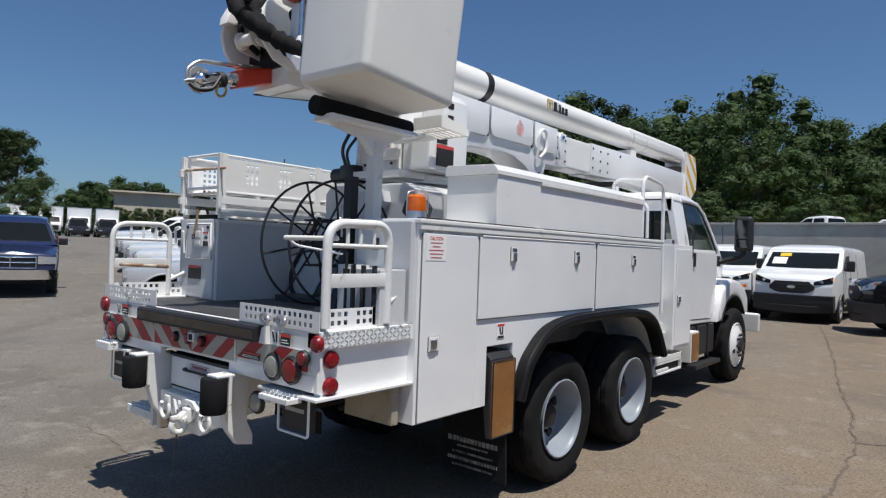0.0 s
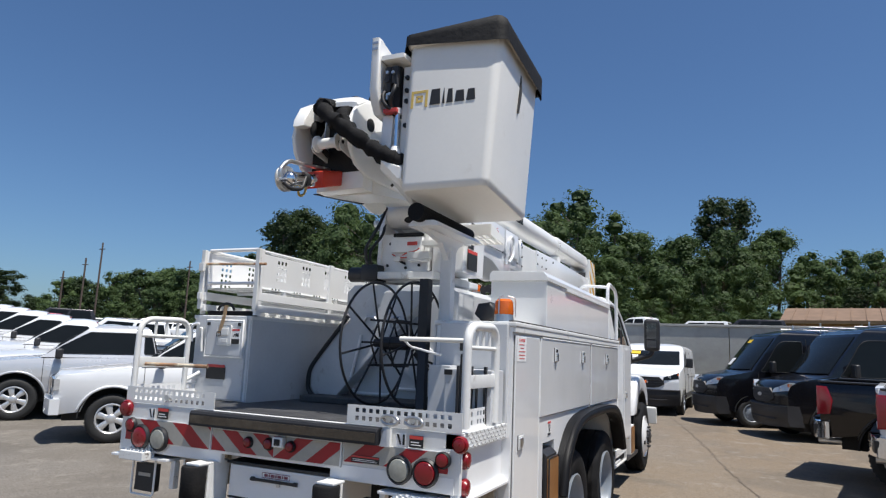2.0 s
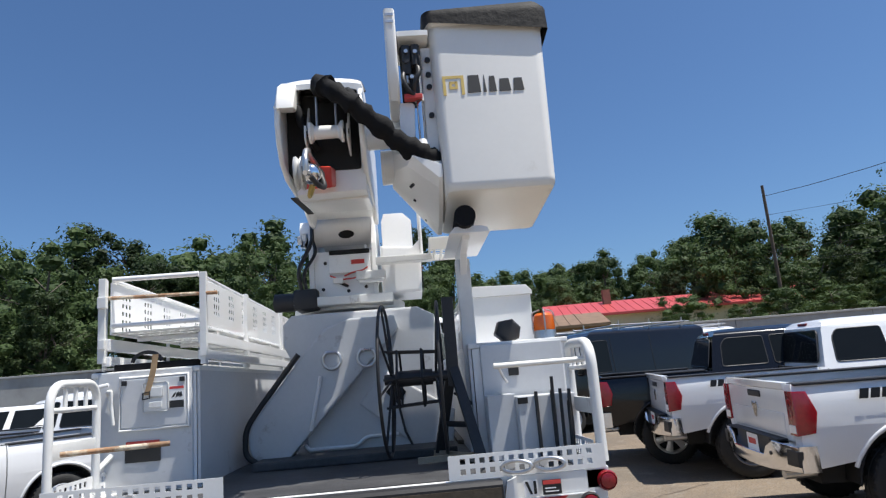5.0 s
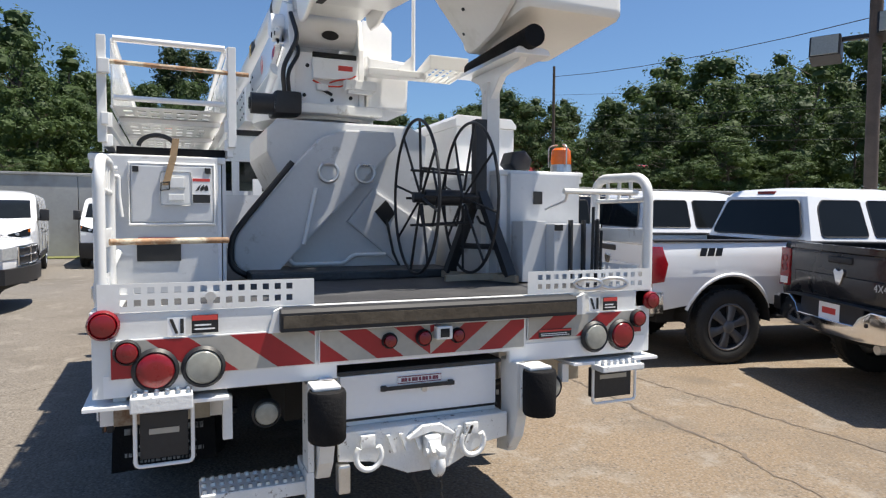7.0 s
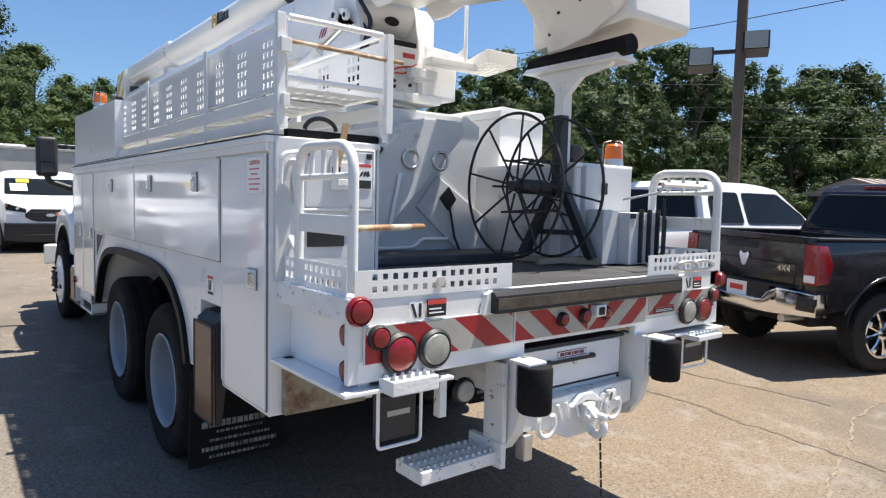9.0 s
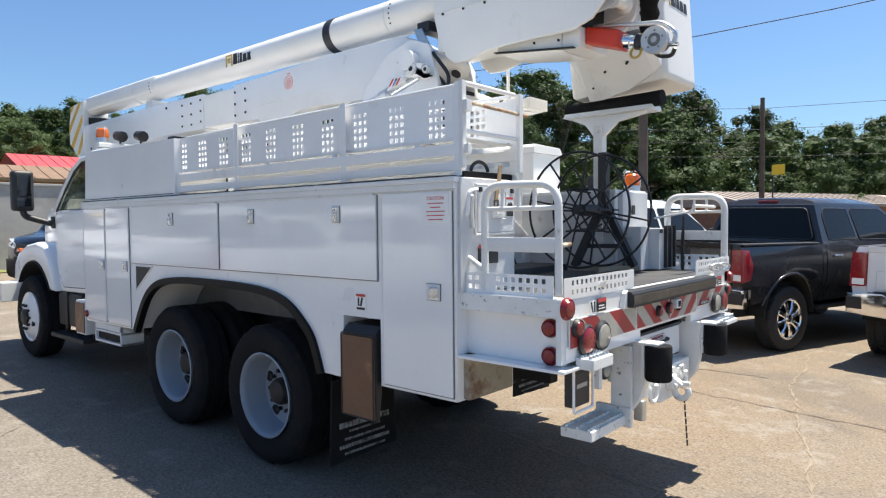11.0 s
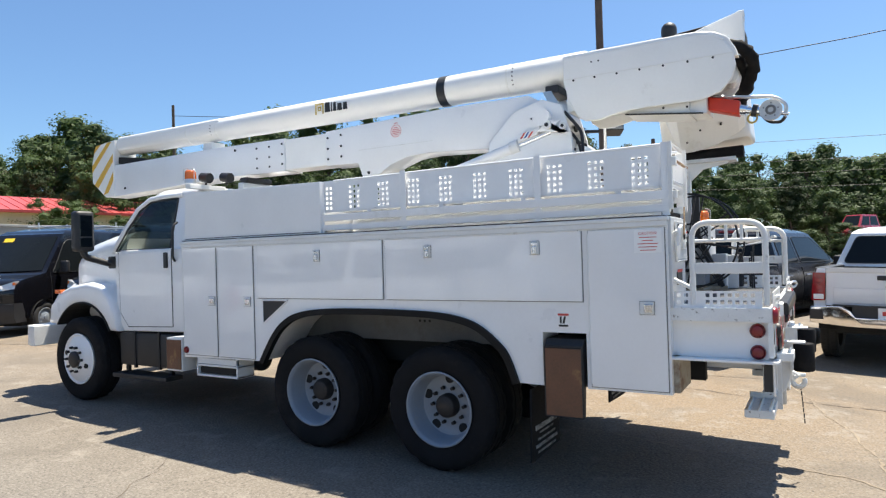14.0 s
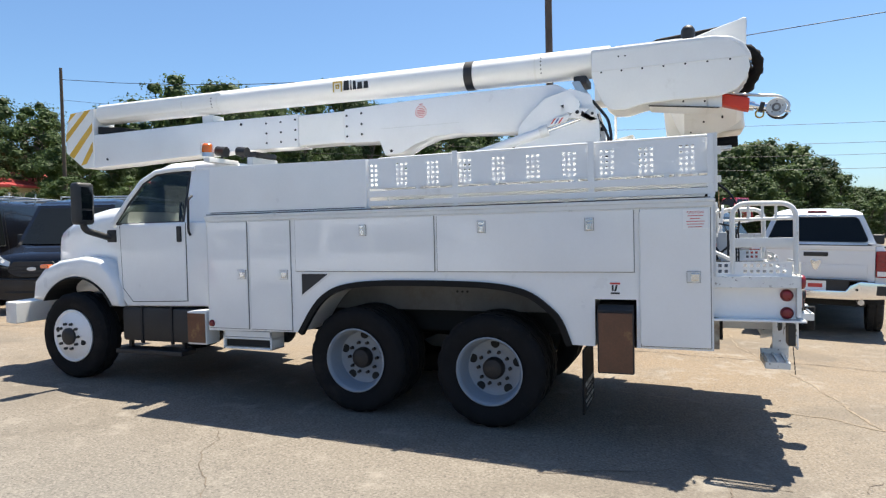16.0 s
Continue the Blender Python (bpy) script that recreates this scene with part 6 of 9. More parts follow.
bm = B()
box(bm, -1.13, -0.42, -0.012, -0.004, 0.985, 1.125, 0.002)
p1 = part("stripe_plate", bm, WHITE_WORN, truck, "red and silver reflective chevron plate")
chevrons(-1.125, -0.425, 0.99, 1.12, -1, -0.0125, 5, p1)
bm = B()
box(bm, -0.41, 0.50, -0.014, -0.004, 0.985, 1.118, 0.002)
p2 = part("stripe_plate", bm, WHITE_WORN, truck, "red and silver reflective chevron plate")
chevrons(-0.405, 0.05, 0.992, 1.112, -1, -0.0145, 4, p2)
chevrons(0.05, 0.49, 0.992, 1.112, 1, -0.0145, 4, p2)
bm = B()
box(bm, 0.51, 1.13, -0.012, -0.004, 1.015, 1.125, 0.002)
p3 = part("stripe_plate", bm, WHITE_WORN, truck, "red and silver reflective chevron plate")
chevrons(0.515, 1.125, 1.02, 1.12, 1, -0.0125, 5, p3)


def lamp(x, y, z, r, lens, parent, axis="y", s=1, grommet=True, name="tail_lamp"):
    rot = Matrix.Rotation(radians(-90), 4, "Z") if axis == "y" else Matrix.Diagonal((s, 1, 1, 1))
    m = Matrix.Translation((x, y, z)) @ rot
    bm = B()
    lathe(bm, [(r * 0.5, 0), (r * 1.24, 0), (r * 1.26, 0.012), (r * 1.08, 0.024), (r, 0.018), (r * 0.5, 0.01)], 28, m)
    g = part(name, bm, BLACK if grommet else RED_LENS, parent, smooth=40)
    bm = B()
    lathe(bm, [(r * 1.0, 0.008), (r, 0.02), (r * 0.9, 0.027), (r * 0.5, 0.031), (0.002, 0.032)], 28, m)
    part("lens", bm, lens, g, smooth=40)
    return g


for x, z, r, lens in ((-1.074, 1.082, 0.036, RED_LENS), (-0.985, 1.014, 0.062, RED_LENS), (-0.827, 1.014, 0.060, WHITE_LENS), (0.858, 1.013, 0.058, WHITE_LENS), (1.006, 1.014, 0.058, RED_LENS), (1.10, 1.085, 0.034, RED_LENS), (-0.127, 1.06, 0.026, RED_LENS), (0.02, 1.063, 0.028, RED_LENS), (0.17, 1.063, 0.026, RED_LENS)):
    lamp(x, -0.013, z, r, lens, truck)
lamp(-1.147, -0.001, 1.178, 0.042, RED_LENS, truck, grommet=False)
lamp(1.186, -0.001, 1.165, 0.034, RED_LENS, truck, grommet=False)
for s in (-1, 1):
    for z in (1.078, 0.946):
        lamp(s * (1.126 if s < 0 else 1.169), 0.09, z, 0.036, RED_LENS, truck, "x", s, False, "side_marker")
lamp(-1.225, 5.27, 0.73, 0.028, RED_LENS, truck, "x", -1, False, "side_marker")
bm = B()
box(bm, 0.065, 0.135, -0.055, -0.014, 1.055, 1.11, 0.006)
lt = part("tag_light", bm, WHITE_WORN, truck)
bm = B()
box(bm, 0.08, 0.12, -0.057, -0.0555, 1.065, 1.10)
part("tag_light_opening", bm, SHADOW_VOID, lt)
# decals on the tail
for x0, x1, z0, z1 in ((-0.865, -0.775, 1.135, 1.20), (0.905, 0.985, 1.13, 1.19), (0.565, 0.735, 1.025, 1.06)):
    bm = B()
    box(bm, x0, x1, -0.0165, -0.015, z0, z1)
    d = part("warning_label", bm, INK, truck, "small black and red warning decal")
    bm = B()
    box(bm, x0 + 0.002, x1 - 0.002, -0.0185, -0.0168, z1 - (z1 - z0) * 0.3, z1 - 0.002)
    part("label_header", bm, RED_INK, d)
    bm = B()
    for k in range(2):
        zz = z0 + (z1 - z0) * (0.18 + 0.22 * k)
        box(bm, x0 + 0.01, x1 - 0.012 * (k + 1), -0.0182, -0.0168, zz, zz + (z1 - z0) * 0.08)
    part("label_text", bm, PAPER, d)
for x0 in (-0.945, 0.825):
    bm = B()
    box(bm, x0, x0 + 0.06, -0.0165, -0.015, 1.13, 1.195)
    d = part("pinch_label", bm, PAPER, truck)
    bm = B()
    prism(bm, [(x0 + 0.006, 1.19), (x0 + 0.018, 1.19), (x0 + 0.036, 1.138), (x0 + 0.026, 1.138)], "y", -0.0168, -0.018)
    box(bm, x0 + 0.042, x0 + 0.054, -0.018, -0.0168, 1.138, 1.19)
    part("pinch_mark", bm, INK, d)
for s, y in ((-1, 1.311), (1, 1.50)):
    bm = B()
    box(bm, s * 1.2215, s * 1.223, y - 0.045, y + 0.045, 1.075, 1.175)
    d = part("pinch_label", bm, PAPER, truck)
    bm = B()
    box(bm, s * 1.2235, s * 1.2245, y - 0.04, y + 0.04, 1.155, 1.17)
    part("label_header", bm, RED_INK, d)
    bm = B()
    prism(bm, [(y - 0.02, 1.15), (y - 0.005, 1.15), (y + 0.008, 1.10), (y - 0.008, 1.10)], "x", s * 1.2235, s * 1.2245)
    box(bm, s * 1.2235, s * 1.2245, y + 0.012, y + 0.026, 1.10, 1.15)
    box(bm, s * 1.2235, s * 1.2245, y - 0.035, y + 0.035, 1.078, 1.092)
    part("pinch_mark", bm, INK, d)
for s, y, z in ((-1, 0.714, 1.655), (1, 0.80, 1.655)):
    bm = B()
    box(bm, s * 1.2345, s * 1.236, y - 0.088, y + 0.088, z - 0.075, z + 0.075)
    d = part("caution_label", bm, PAPER, truck, "white caution decal with red print")
    m = Matrix.Translation((s * 1.2368, y, z + 0.052)) @ Matrix.Rotation(radians(90 * s), 4, "Z") @ Matrix.Rotation(radians(90), 4, "X")
    lettering("CAUTION", 0.026, m, RED_INK, d)
    bm = B()
    for k, w in enumerate((0.055, 0.035, 0.065, 0.06, 0.05)):
        box(bm, s * 1.2364, s * 1.2372, y - w, y + w, z + 0.024 - k * 0.021, z + 0.029 - k * 0.021)
    part("label_text", bm, RED_INK, d)

# ---- underneath the tail ----
def shift_parts(ob, dy, names):
    """Move some parts of a thing, with what they carry, along y."""
    for c in ob.children:
        if c.name.split(".")[0] in names:
            shift(c, 0, dy, 0)


DULL_RED = material("dull_red_print", (0.24, 0.06, 0.09), 0.6, var=0.2)
bm = B()
box(bm, -0.32, 0.40, 0.075, 0.65, 0.70, 0.915, 0.006)
dr = part("tool_drawer", bm, WHITE, truck, "white tail drawer with a black bar handle")
bm = B()
box(bm, -0.31, 0.39, 0.055, 0.0745, 0.735, 0.912, 0.004)
part("drawer_front", bm, WHITE, dr)
bm = B()
box(bm, -0.335, 0.415, 0.050, 0.60, 0.917, 0.932, 0.003)
part("drawer_lid", bm, DECK, dr)
bm = B()
box(bm, -0.145, 0.185, 0.012, 0.018, 0.840, 0.857, 0.002)
for x in (-0.13, 0.17):
    box(bm, x - 0.012, x + 0.012, 0.017, 0.0305, 0.837, 0.860, 0.002)
part("bar_handle", bm, BLACK, dr)
bm = B()
box(bm, -0.07, 0.13, 0.0265, 0.0295, 0.860, 0.893)
nb = part("name_plate", bm, PAPER, dr)
bm = B()
for a in range(11):
    w = 0.010 if a % 3 else 0.014
    box(bm, -0.052 + a * 0.0155, -0.052 + a * 0.0155 + w, 0.0245, 0.026, 0.869, 0.884)
tagged(part("plate_text", bm, DULL_RED, nb), kind="stuff")
bm = B()
tube(bm, [(-0.067, 0.0262, 0.863), (0.127, 0.0262, 0.863), (0.127, 0.0262, 0.890), (-0.067, 0.0262, 0.890)], 0.002, 5, True)
part("plate_border", bm, DULL_RED, nb)
bm = B()
cyl(bm, (0.05, 0.02, 0.83), (0.05, 0.03, 0.83), 0.012, seg=10)
part("drawer_lock", bm, GALV, dr)
bm = B()
box(bm, -0.325, 0.405, 0.040, 0.0445, 0.722, 0.732)
part("drawer_sill", bm, DARK_STEEL, dr)
shift_parts(dr, 0.025, ("bar_handle", "name_plate", "drawer_lock", "drawer_sill"))
for x0, x1 in ((-0.43, -0.34), (0.42, 0.50)):
    bm = B()
    prism(bm, [(-0.06, 0.70), (-0.03, 0.60), (0.03, 0.52), (0.13, 0.50), (0.13, 0.56), (0.09, 0.64), (0.10, 0.93), (-0.06, 0.93)], "x", x0 + 0.015, x1 - 0.015, 0.008)
    part("bumper_post", bm, WHITE_WORN, truck, "white steel bumper post")
for x in (-0.405, 0.50):
    bm = B()
    lathe(bm, [(0.001, 0.725), (0.064, 0.725), (0.07, 0.735), (0.071, 0.905), (0.066, 0.915), (0.001, 0.915)], 28, Matrix.Translation((x, -0.135, 0)) @ Matrix.Rotation(radians(-90), 4, "Y"))
    bp = part("rubber_bumper", bm, RUBBER, truck, "black cylindrical rubber bumper", smooth=40)
    bm = B()
    box(bm, x - 0.055, x + 0.05, -0.15, -0.04, 0.915, 0.930, 0.005)
    box(bm, x - 0.05, x + 0.05, -0.075, -0.055, 0.73, 0.916, 0.004)
    part("bumper_bracket", bm, CHIPPED, bp)
# hitch plate and hook
bm = B()
prism(bm, [(-0.33, 0.70), (0.42, 0.705), (0.42, 0.60), (0.32, 0.585), (0.14, 0.50), (-0.04, 0.50), (-0.20, 0.57), (-0.33, 0.585)], "y", 0.0, 0.025, 0.006)
box(bm, -0.33, 0.42, 0.026, 0.20, 0.655, 0.70, 0.006)
hp = part("hitch_plate", bm, CHIPPED, truck, "white gusseted hitch plate")
for k, x in enumerate((-0.13, -0.075, -0.02, 0.13, 0.185, 0.24)):
    bm = B()
    d = 0.02 if x < 0.05 else -0.02
    prism(bm, [(x - 0.007, 0.675), (x + 0.007, 0.675), (x + 0.007 + d * 1.4, 0.60), (x - 0.007 + d * 1.4, 0.60)], "y", -0.024, 0.001)
    part("gusset", bm, CHIPPED, hp)
bm = B()
prism(bm, [(0.015, 0.70), (0.095, 0.70), (0.16, 0.655), (0.155, 0.645), (0.055, 0.672), (-0.045, 0.645), (-0.05, 0.655)], "y", -0.03, 0.002, 0.004)
part("gusset_cap", bm, CHIPPED, hp)
bm = B()
box(bm, 0.02, 0.09, -0.05, 0.0, 0.57, 0.66, 0.012, 3)
prism(bm, [(0.0, 0.64), (-0.06, 0.64), (-0.10, 0.61), (-0.075, 0.585), (-0.03, 0.60), (0.0, 0.59)], "x", 0.03, 0.08, 0.008)
tube(bm, [(0.055, -0.085 + 0.042 * math.cos(a), 0.565 + 0.042 * math.sin(a)) for a in np.linspace(2.6, 6.9, 14)], 0.019, 10)
cyl(bm, (0.015, -0.06, 0.60), (0.10, -0.06, 0.60), 0.014, seg=12)
box(bm, 0.045, 0.075, -0.135, -0.07, 0.60, 0.625, 0.006)
part("pintle_hook", bm, CHIPPED, hp, "white-painted steel pintle hook", smooth=50)
for x in (-0.215, 0.24):
    bm = B()
    tube(bm, [(x + 0.052 * math.cos(a), -0.028, 0.605 + 0.055 * math.sin(a)) for a in np.linspace(radians(-220), radians(40), 18)], 0.012, 8)
    box(bm, x - 0.03, x + 0.03, -0.024, 0.0, 0.635, 0.685, 0.005)
    part("safety_ring", bm, CHIPPED, hp, smooth=50)
bm = B()
for i in range(7):
    cyl(bm, (0.065, -0.10 - 0.003 * i, 0.53 - i * 0.042), (0.067, -0.10 - 0.003 * i, 0.495 - i * 0.042), 0.005, seg=6)
tagged(part("safety_chain", bm, DARK_STEEL, hp), kind="stuff")
bm = B()
box(bm, -0.335, -0.285, -0.02, 0.04, 0.46, 0.575, 0.01)
part("trailer_socket", bm, GALV, hp)


def tread_step(x0, x1, y0, y1, z0, z1, name):
    bm = B()
    box(bm, x0, x1, y0, y1, z0, z1 - 0.012, 0.005)
    st = part(name, bm, CHIPPED, truck, "white steel step with serrated tread")
    bm = B()
    nx, ny = int((x1 - x0) / 0.03), max(2, int((y1 - y0) / 0.05))
    for i in range(nx):
        for j in range(ny):
            x, y = x0 + 0.015 + i * (x1 - x0 - 0.03) / max(nx - 1, 1), y0 + 0.025 + j * (y1 - y0 - 0.05) / max(ny - 1, 1)
            cyl(bm, (x, y, z1 - 0.013), (x, y, z1), 0.011, 0.008, 8)
    tagged(part("tread_lug", bm, GALV, st), kind="stuff")
    return st


tread_step(-0.84, -0.45, 0.03, 0.21, 0.465, 0.53, "low_step")
bm = B()
box(bm, -0.455, -0.425, 0.0, 0.21, 0.45, 0.56, 0.005)
box(bm, -0.45, -0.425, 0.0, 0.12, 0.56, 0.90, 0.005)
part("step_post", bm, CHIPPED, truck)
tread_step(-1.065, -0.865, -0.10, -0.005, 0.885, 0.95, "small_step")
tread_step(0.85, 1.08, -0.10, -0.005, 0.86, 0.90, "small_step")
for x0, x1, z0, z1 in ((-1.06, -0.86, 0.665, 0.86), (0.87, 1.12, 0.69, 0.86)):
    bm = B()
    box(bm, x0 + 0.02, x1 - 0.02, 0.02, 0.07, z0 + 0.02, z1 - 0.01, 0.004)
    ph = part("tail_light_box", bm, BLACK, truck, "black box in a white wire guard")
    bm = B()
    tube(bm, bend([(x0 + 0.005, 0.01, z1 + 0.03), (x0 + 0.005, 0.01, z0), (x1 - 0.005, 0.01, z0), (x1 - 0.005, 0.01, z1 + 0.03)], 0.02), 0.007, 8)
    part("wire_guard", bm, WHITE, ph)
    bm = B()
    box(bm, x0 + 0.05, x1 - 0.05, 0.0165, 0.0195, z0 + 0.11, z0 + 0.13)
    part("box_label", bm, SILVER_TAPE, ph)
lamp(-0.595, 0.09, 0.79, 0.045, WHITE_LENS, truck, name="work_lamp")
lamp(0.655, 0.04, 0.785, 0.050, WHITE_LENS, truck, name="work_lamp")
bm = B()
box(bm, 0.62, 0.86, 0.30, 0.315, 0.60, 0.72, 0.004)
part("splash_plate", bm, RUBBER, truck)
for x, z in ((-0.76, 0.72), (0.72, 0.80)):
    bm = B()
    box(bm, x, x + 0.035, 0.03, 0.07, z, 0.885, 0.003)
    part("hanger", bm, CHIPPED, truck)
for s in (-1, 1):
    bm = B()
    tube(bm, [(s * 1.08, 0.66, 0.74), (s * 0.66, 0.62, 0.66)], 0.016, 8)
    part("brace", bm, DARK_STEEL, truck)

# mud flaps with pale printed bars
FADED_PRINT = material("faded_white_print", (0.26, 0.26, 0.25), 0.7, var=0.5, vscale=20, dirt=(0.04, 0.04, 0.04), dscale=14, dlow=0.5, dhigh=0.62)
for s in (-1, 1):
    bm = B()
    prism(bm, [(s * 0.72, 0.62), (s * 1.24, 0.62), (s * 1.26, 0.10), (s * 0.70, 0.12)], "y", 1.56, 1.575)
    fl_ = part("mud_flap", bm, RUBBER, truck, "black mud flap with white printed bars")
    bm = B()
    for k, (w, h) in enumerate(((0.21, 0.034), (0.13, 0.012), (0.17, 0.014), (0.21, 0.022), (0.17, 0.014))):
        z = 0.33 - k * 0.045
        x = s * 0.98 - w
        rng = random.Random(k)
        while x < s * 0.98 + w:
            l_ = rng.uniform(0.014, 0.034) if h > 0.03 else rng.uniform(0.008, 0.026)
            box(bm, x, min(x + l_, s * 0.98 + w), 1.553, 1.559, z - h / 2, z + h / 2)
            x += l_ + 0.008
    tagged(part("printing", bm, FADED_PRINT, fl_), kind="stuff")

# ---- rear grab rails ----
for s in (-1, 1):
    r = 0.019 if s < 0 else 0.024
    x = -1.155 if s < 0 else 1.19
    bm = B()
    tube(bm, bend([(x, 0.03, 1.24), (x, 0.03, 1.755), (x, 0.455, 1.765), (x, 0.455, 1.24)], 0.11, 7), r, 12)
    rl = part("grab_rail", bm, WHITE_WORN, truck, "white tubular corner grab rail", smooth=50)
    bm = B()
    for z, t in ((1.645, 0.012), (1.47, 0.012)):
        if z < 1.5:
            box(bm, x - 0.006, x + 0.006, 0.03, 0.455, z - 0.035, z + 0.035, 0.003)
        else:
            tube(bm, [(x, 0.03, z), (x, 0.455, z)], t, 8)
    for y in (0.16, 0.25, 0.345):
        tube(bm, [(x, y, 1.645), (x, y, 1.762)], 0.010, 8)
    tube(bm, [(x, 0.455, 1.34), (x - s * 0.02, 0.575, 1.40)], 0.014, 8)
    part("cross_bar", bm, WHITE_WORN, rl, smooth=50)
bm = B()
tube(bm, [(-1.13, 0.08, 1.46), (-0.72, 0.22, 1.46)], 0.012, 10)
part("rusty_bar", bm, RUSTY, truck, "rusty steel bar on the grab rail", smooth=50)
bm = B()
tube(bm, [(0.76, 0.10, 1.68), (1.18, 0.10, 1.68)], 0.013, 10)
part("pale_bar", bm, BOOT, truck, smooth=50)
bm = B()
tube(bm, bend([(0.86, 0.42, 1.60), (0.80, 0.14, 1.64), (0.78, 0.10, 1.68)], 0.03), 0.007, 8)
part("hook_rod", bm, WHITE, truck)
bm = B()
tube(bm, bend([(-1.20, 0.53, 1.62), (-1.20, 0.52, 1.74), (-1.13, 0.52, 1.75)], 0.03), 0.01, 8)
part("hook_rod", bm, WHITE, truck)

# ---- cab ----
bm = B()
CABX = 0.985
prism(bm, [(5.50, 0.86), (6.66, 0.84), (6.78, 1.0), (6.80, 1.70), (6.70, 1.765), (5.50, 1.765)], "x", -CABX, CABX, 0.03, 3)
cab = part("cab_lower", bm, WHITE, truck, smooth=35)


def cab_ring(z, y0, y1, hx):
    return bucket_ring(z, -hx, hx, y0, y1, 0.09, 4)


bm = B()
loft(bm, [cab_ring(2.325, 5.46, 6.31, 0.86), cab_ring(2.37, 5.46, 6.26, 0.86), cab_ring(2.415, 5.50, 6.17, 0.82), cab_ring(2.435, 5.58, 6.02, 0.72)])
part("cab_roof", bm, WHITE, truck, smooth=50)
bm = B()
for s in (-1, 1):
    # pillars: rear, centre, front
    rows = [[(s * x, y, z) for x, y in ((0.955 - 0.184 * (z - 1.765), 5.46), (0.955 - 0.184 * (z - 1.765), 5.835 - 0.05 * (z - 1.765)), (0.89 - 0.184 * (z - 1.765), 5.835 - 0.05 * (z - 1.765)), (0.89 - 0.184 * (z - 1.765), 5.46))] for z in (1.74, 2.0, 2.34)]
    loft(bm, rows)
    tube(bm, [(s * (0.952 - 0.184 * (z - 1.765)), y, z) for y, z in ((6.86, 1.74), (6.69, 1.99), (6.50, 2.22), (6.30, 2.325), (6.05, 2.345), (5.75, 2.345))], 0.034, 10)
box(bm, -0.9, 0.9, 5.46, 5.49, 1.74, 1.86)
box(bm, -0.85, 0.85, 5.46, 5.49, 2.20, 2.34)
bmesh.ops.recalc_face_normals(bm, faces=bm.faces)
part("cab_pillar", bm, WHITE, truck, smooth=50)
for s in (-1, 1):
    bm = B()
    q = [Vector((s * (0.958 - 0.184 * (z - 1.765)), y, z)) for y, z in ((5.85, 1.765), (6.80, 1.76), (6.65, 1.985), (6.46, 2.205), (6.28, 2.30), (5.82, 2.322))]
    bm.faces.new([bm.verts.new(p) for p in (q[::-1] if s < 0 else q)])
    w = part("side_window", bm, GLASS, truck)
    w.visible_shadow = False
    bm = B()
    tube(bm, [*q, q[0]], 0.012, 6)
    part("window_seal", bm, BLACK, w)
bm = B()
bm.faces.new([bm.verts.new(p) for p in ((0.93, 6.87, 1.755), (-0.93, 6.87, 1.755), (-0.83, 6.29, 2.33), (0.83, 6.29, 2.33))])
ws = part("windshield", bm, GLASS, truck)
ws.visible_shadow = False
bm = B()
bm.faces.new([bm.verts.new(p) for p in ((-0.8, 5.475, 1.86), (0.8, 5.475, 1.86), (0.75, 5.475, 2.20), (-0.75, 5.475, 2.20))])
rw = part("rear_window", bm, GLASS_DARK, truck)
rw.visible_shadow = False
# door lines, handle, interior
for s in (-1, 1):
    bm = B()
    x0 = s * (CABX + 0.0005)
    loop = [(5.80, 0.92), (6.56, 0.90), (6.70, 1.05), (6.72, 1.72), (5.80, 1.74)]
    prism(bm, loop, "x", x0, x0 + s * 0.007, 0.004)
    dr_ = part("cab_door", bm, WHITE, truck)
    bm = B()
    tube(bm, [(s * (CABX + 0.001), *p) for p in [(5.795, 0.915), (6.565, 0.895), (6.705, 1.045), (6.725, 1.74)]], 0.004, 5)
    tube(bm, [(s * (CABX + 0.001), 5.795, 0.915), (s * (CABX + 0.001), 5.795, 1.755)], 0.004, 5)
    part("door_gap", bm, SHADOW_VOID, dr_)
    bm = B()
    box(bm, s * (CABX + 0.006), s * (CABX + 0.028), 5.845, 5.905, 1.55, 1.72, 0.012)
    part("door_handle", bm, BLACK, dr_)
    bm = B()
    tube(bm, bend([(s * 0.99, 5.73, 1.62), (s * 1.02, 5.73, 1.66), (s * 1.02, 5.72, 2.0), (s * 0.96, 5.72, 2.04)], 0.03), 0.013, 8)
    part("cab_grab_bar", bm, BLACK, truck, smooth=50)
bm = B()
for x in (-0.5, 0.4):
    box(bm, x - 0.28, x + 0.28, 5.65, 6.15, 1.38, 1.52, 0.05)
    box(bm, x - 0.28, x + 0.28, 5.56, 5.70, 1.45, 2.08, 0.05)
    box(bm, x - 0.13, x + 0.13, 5.56, 5.66, 2.08, 2.2, 0.03)
part("cab_seat", bm, SEAT, truck, smooth=40)
bm = B()
for s in (-1, 1):
    box(bm, s * 0.885, s * 0.905, 5.52, 6.70, 1.0, 1.75)
box(bm, -0.80, 0.80, 5.52, 6.20, 2.305, 2.318)
box(bm, -0.88, 0.88, 5.505, 5.52, 1.0, 1.85)
box(bm, -0.88, 0.88, 5.5, 6.7, 0.99, 1.0)
part("cab_lining", bm, SEAT, truck)
bm = B()
box(bm, -0.92, 0.92, 6.45, 6.75, 1.45, 1.75, 0.06)
part("dashboard", bm, BLACK, truck)
bm = B()
lathe(bm, [(0.20, -0.012), (0.215, 0.0), (0.20, 0.012), (0.185, 0.0)], 28, Matrix.Translation((-0.48, 6.30, 1.80)) @ Matrix.Rotation(radians(90 + 35), 4, "Z") @ Matrix.Rotation(radians(0), 4, "Y"), True)
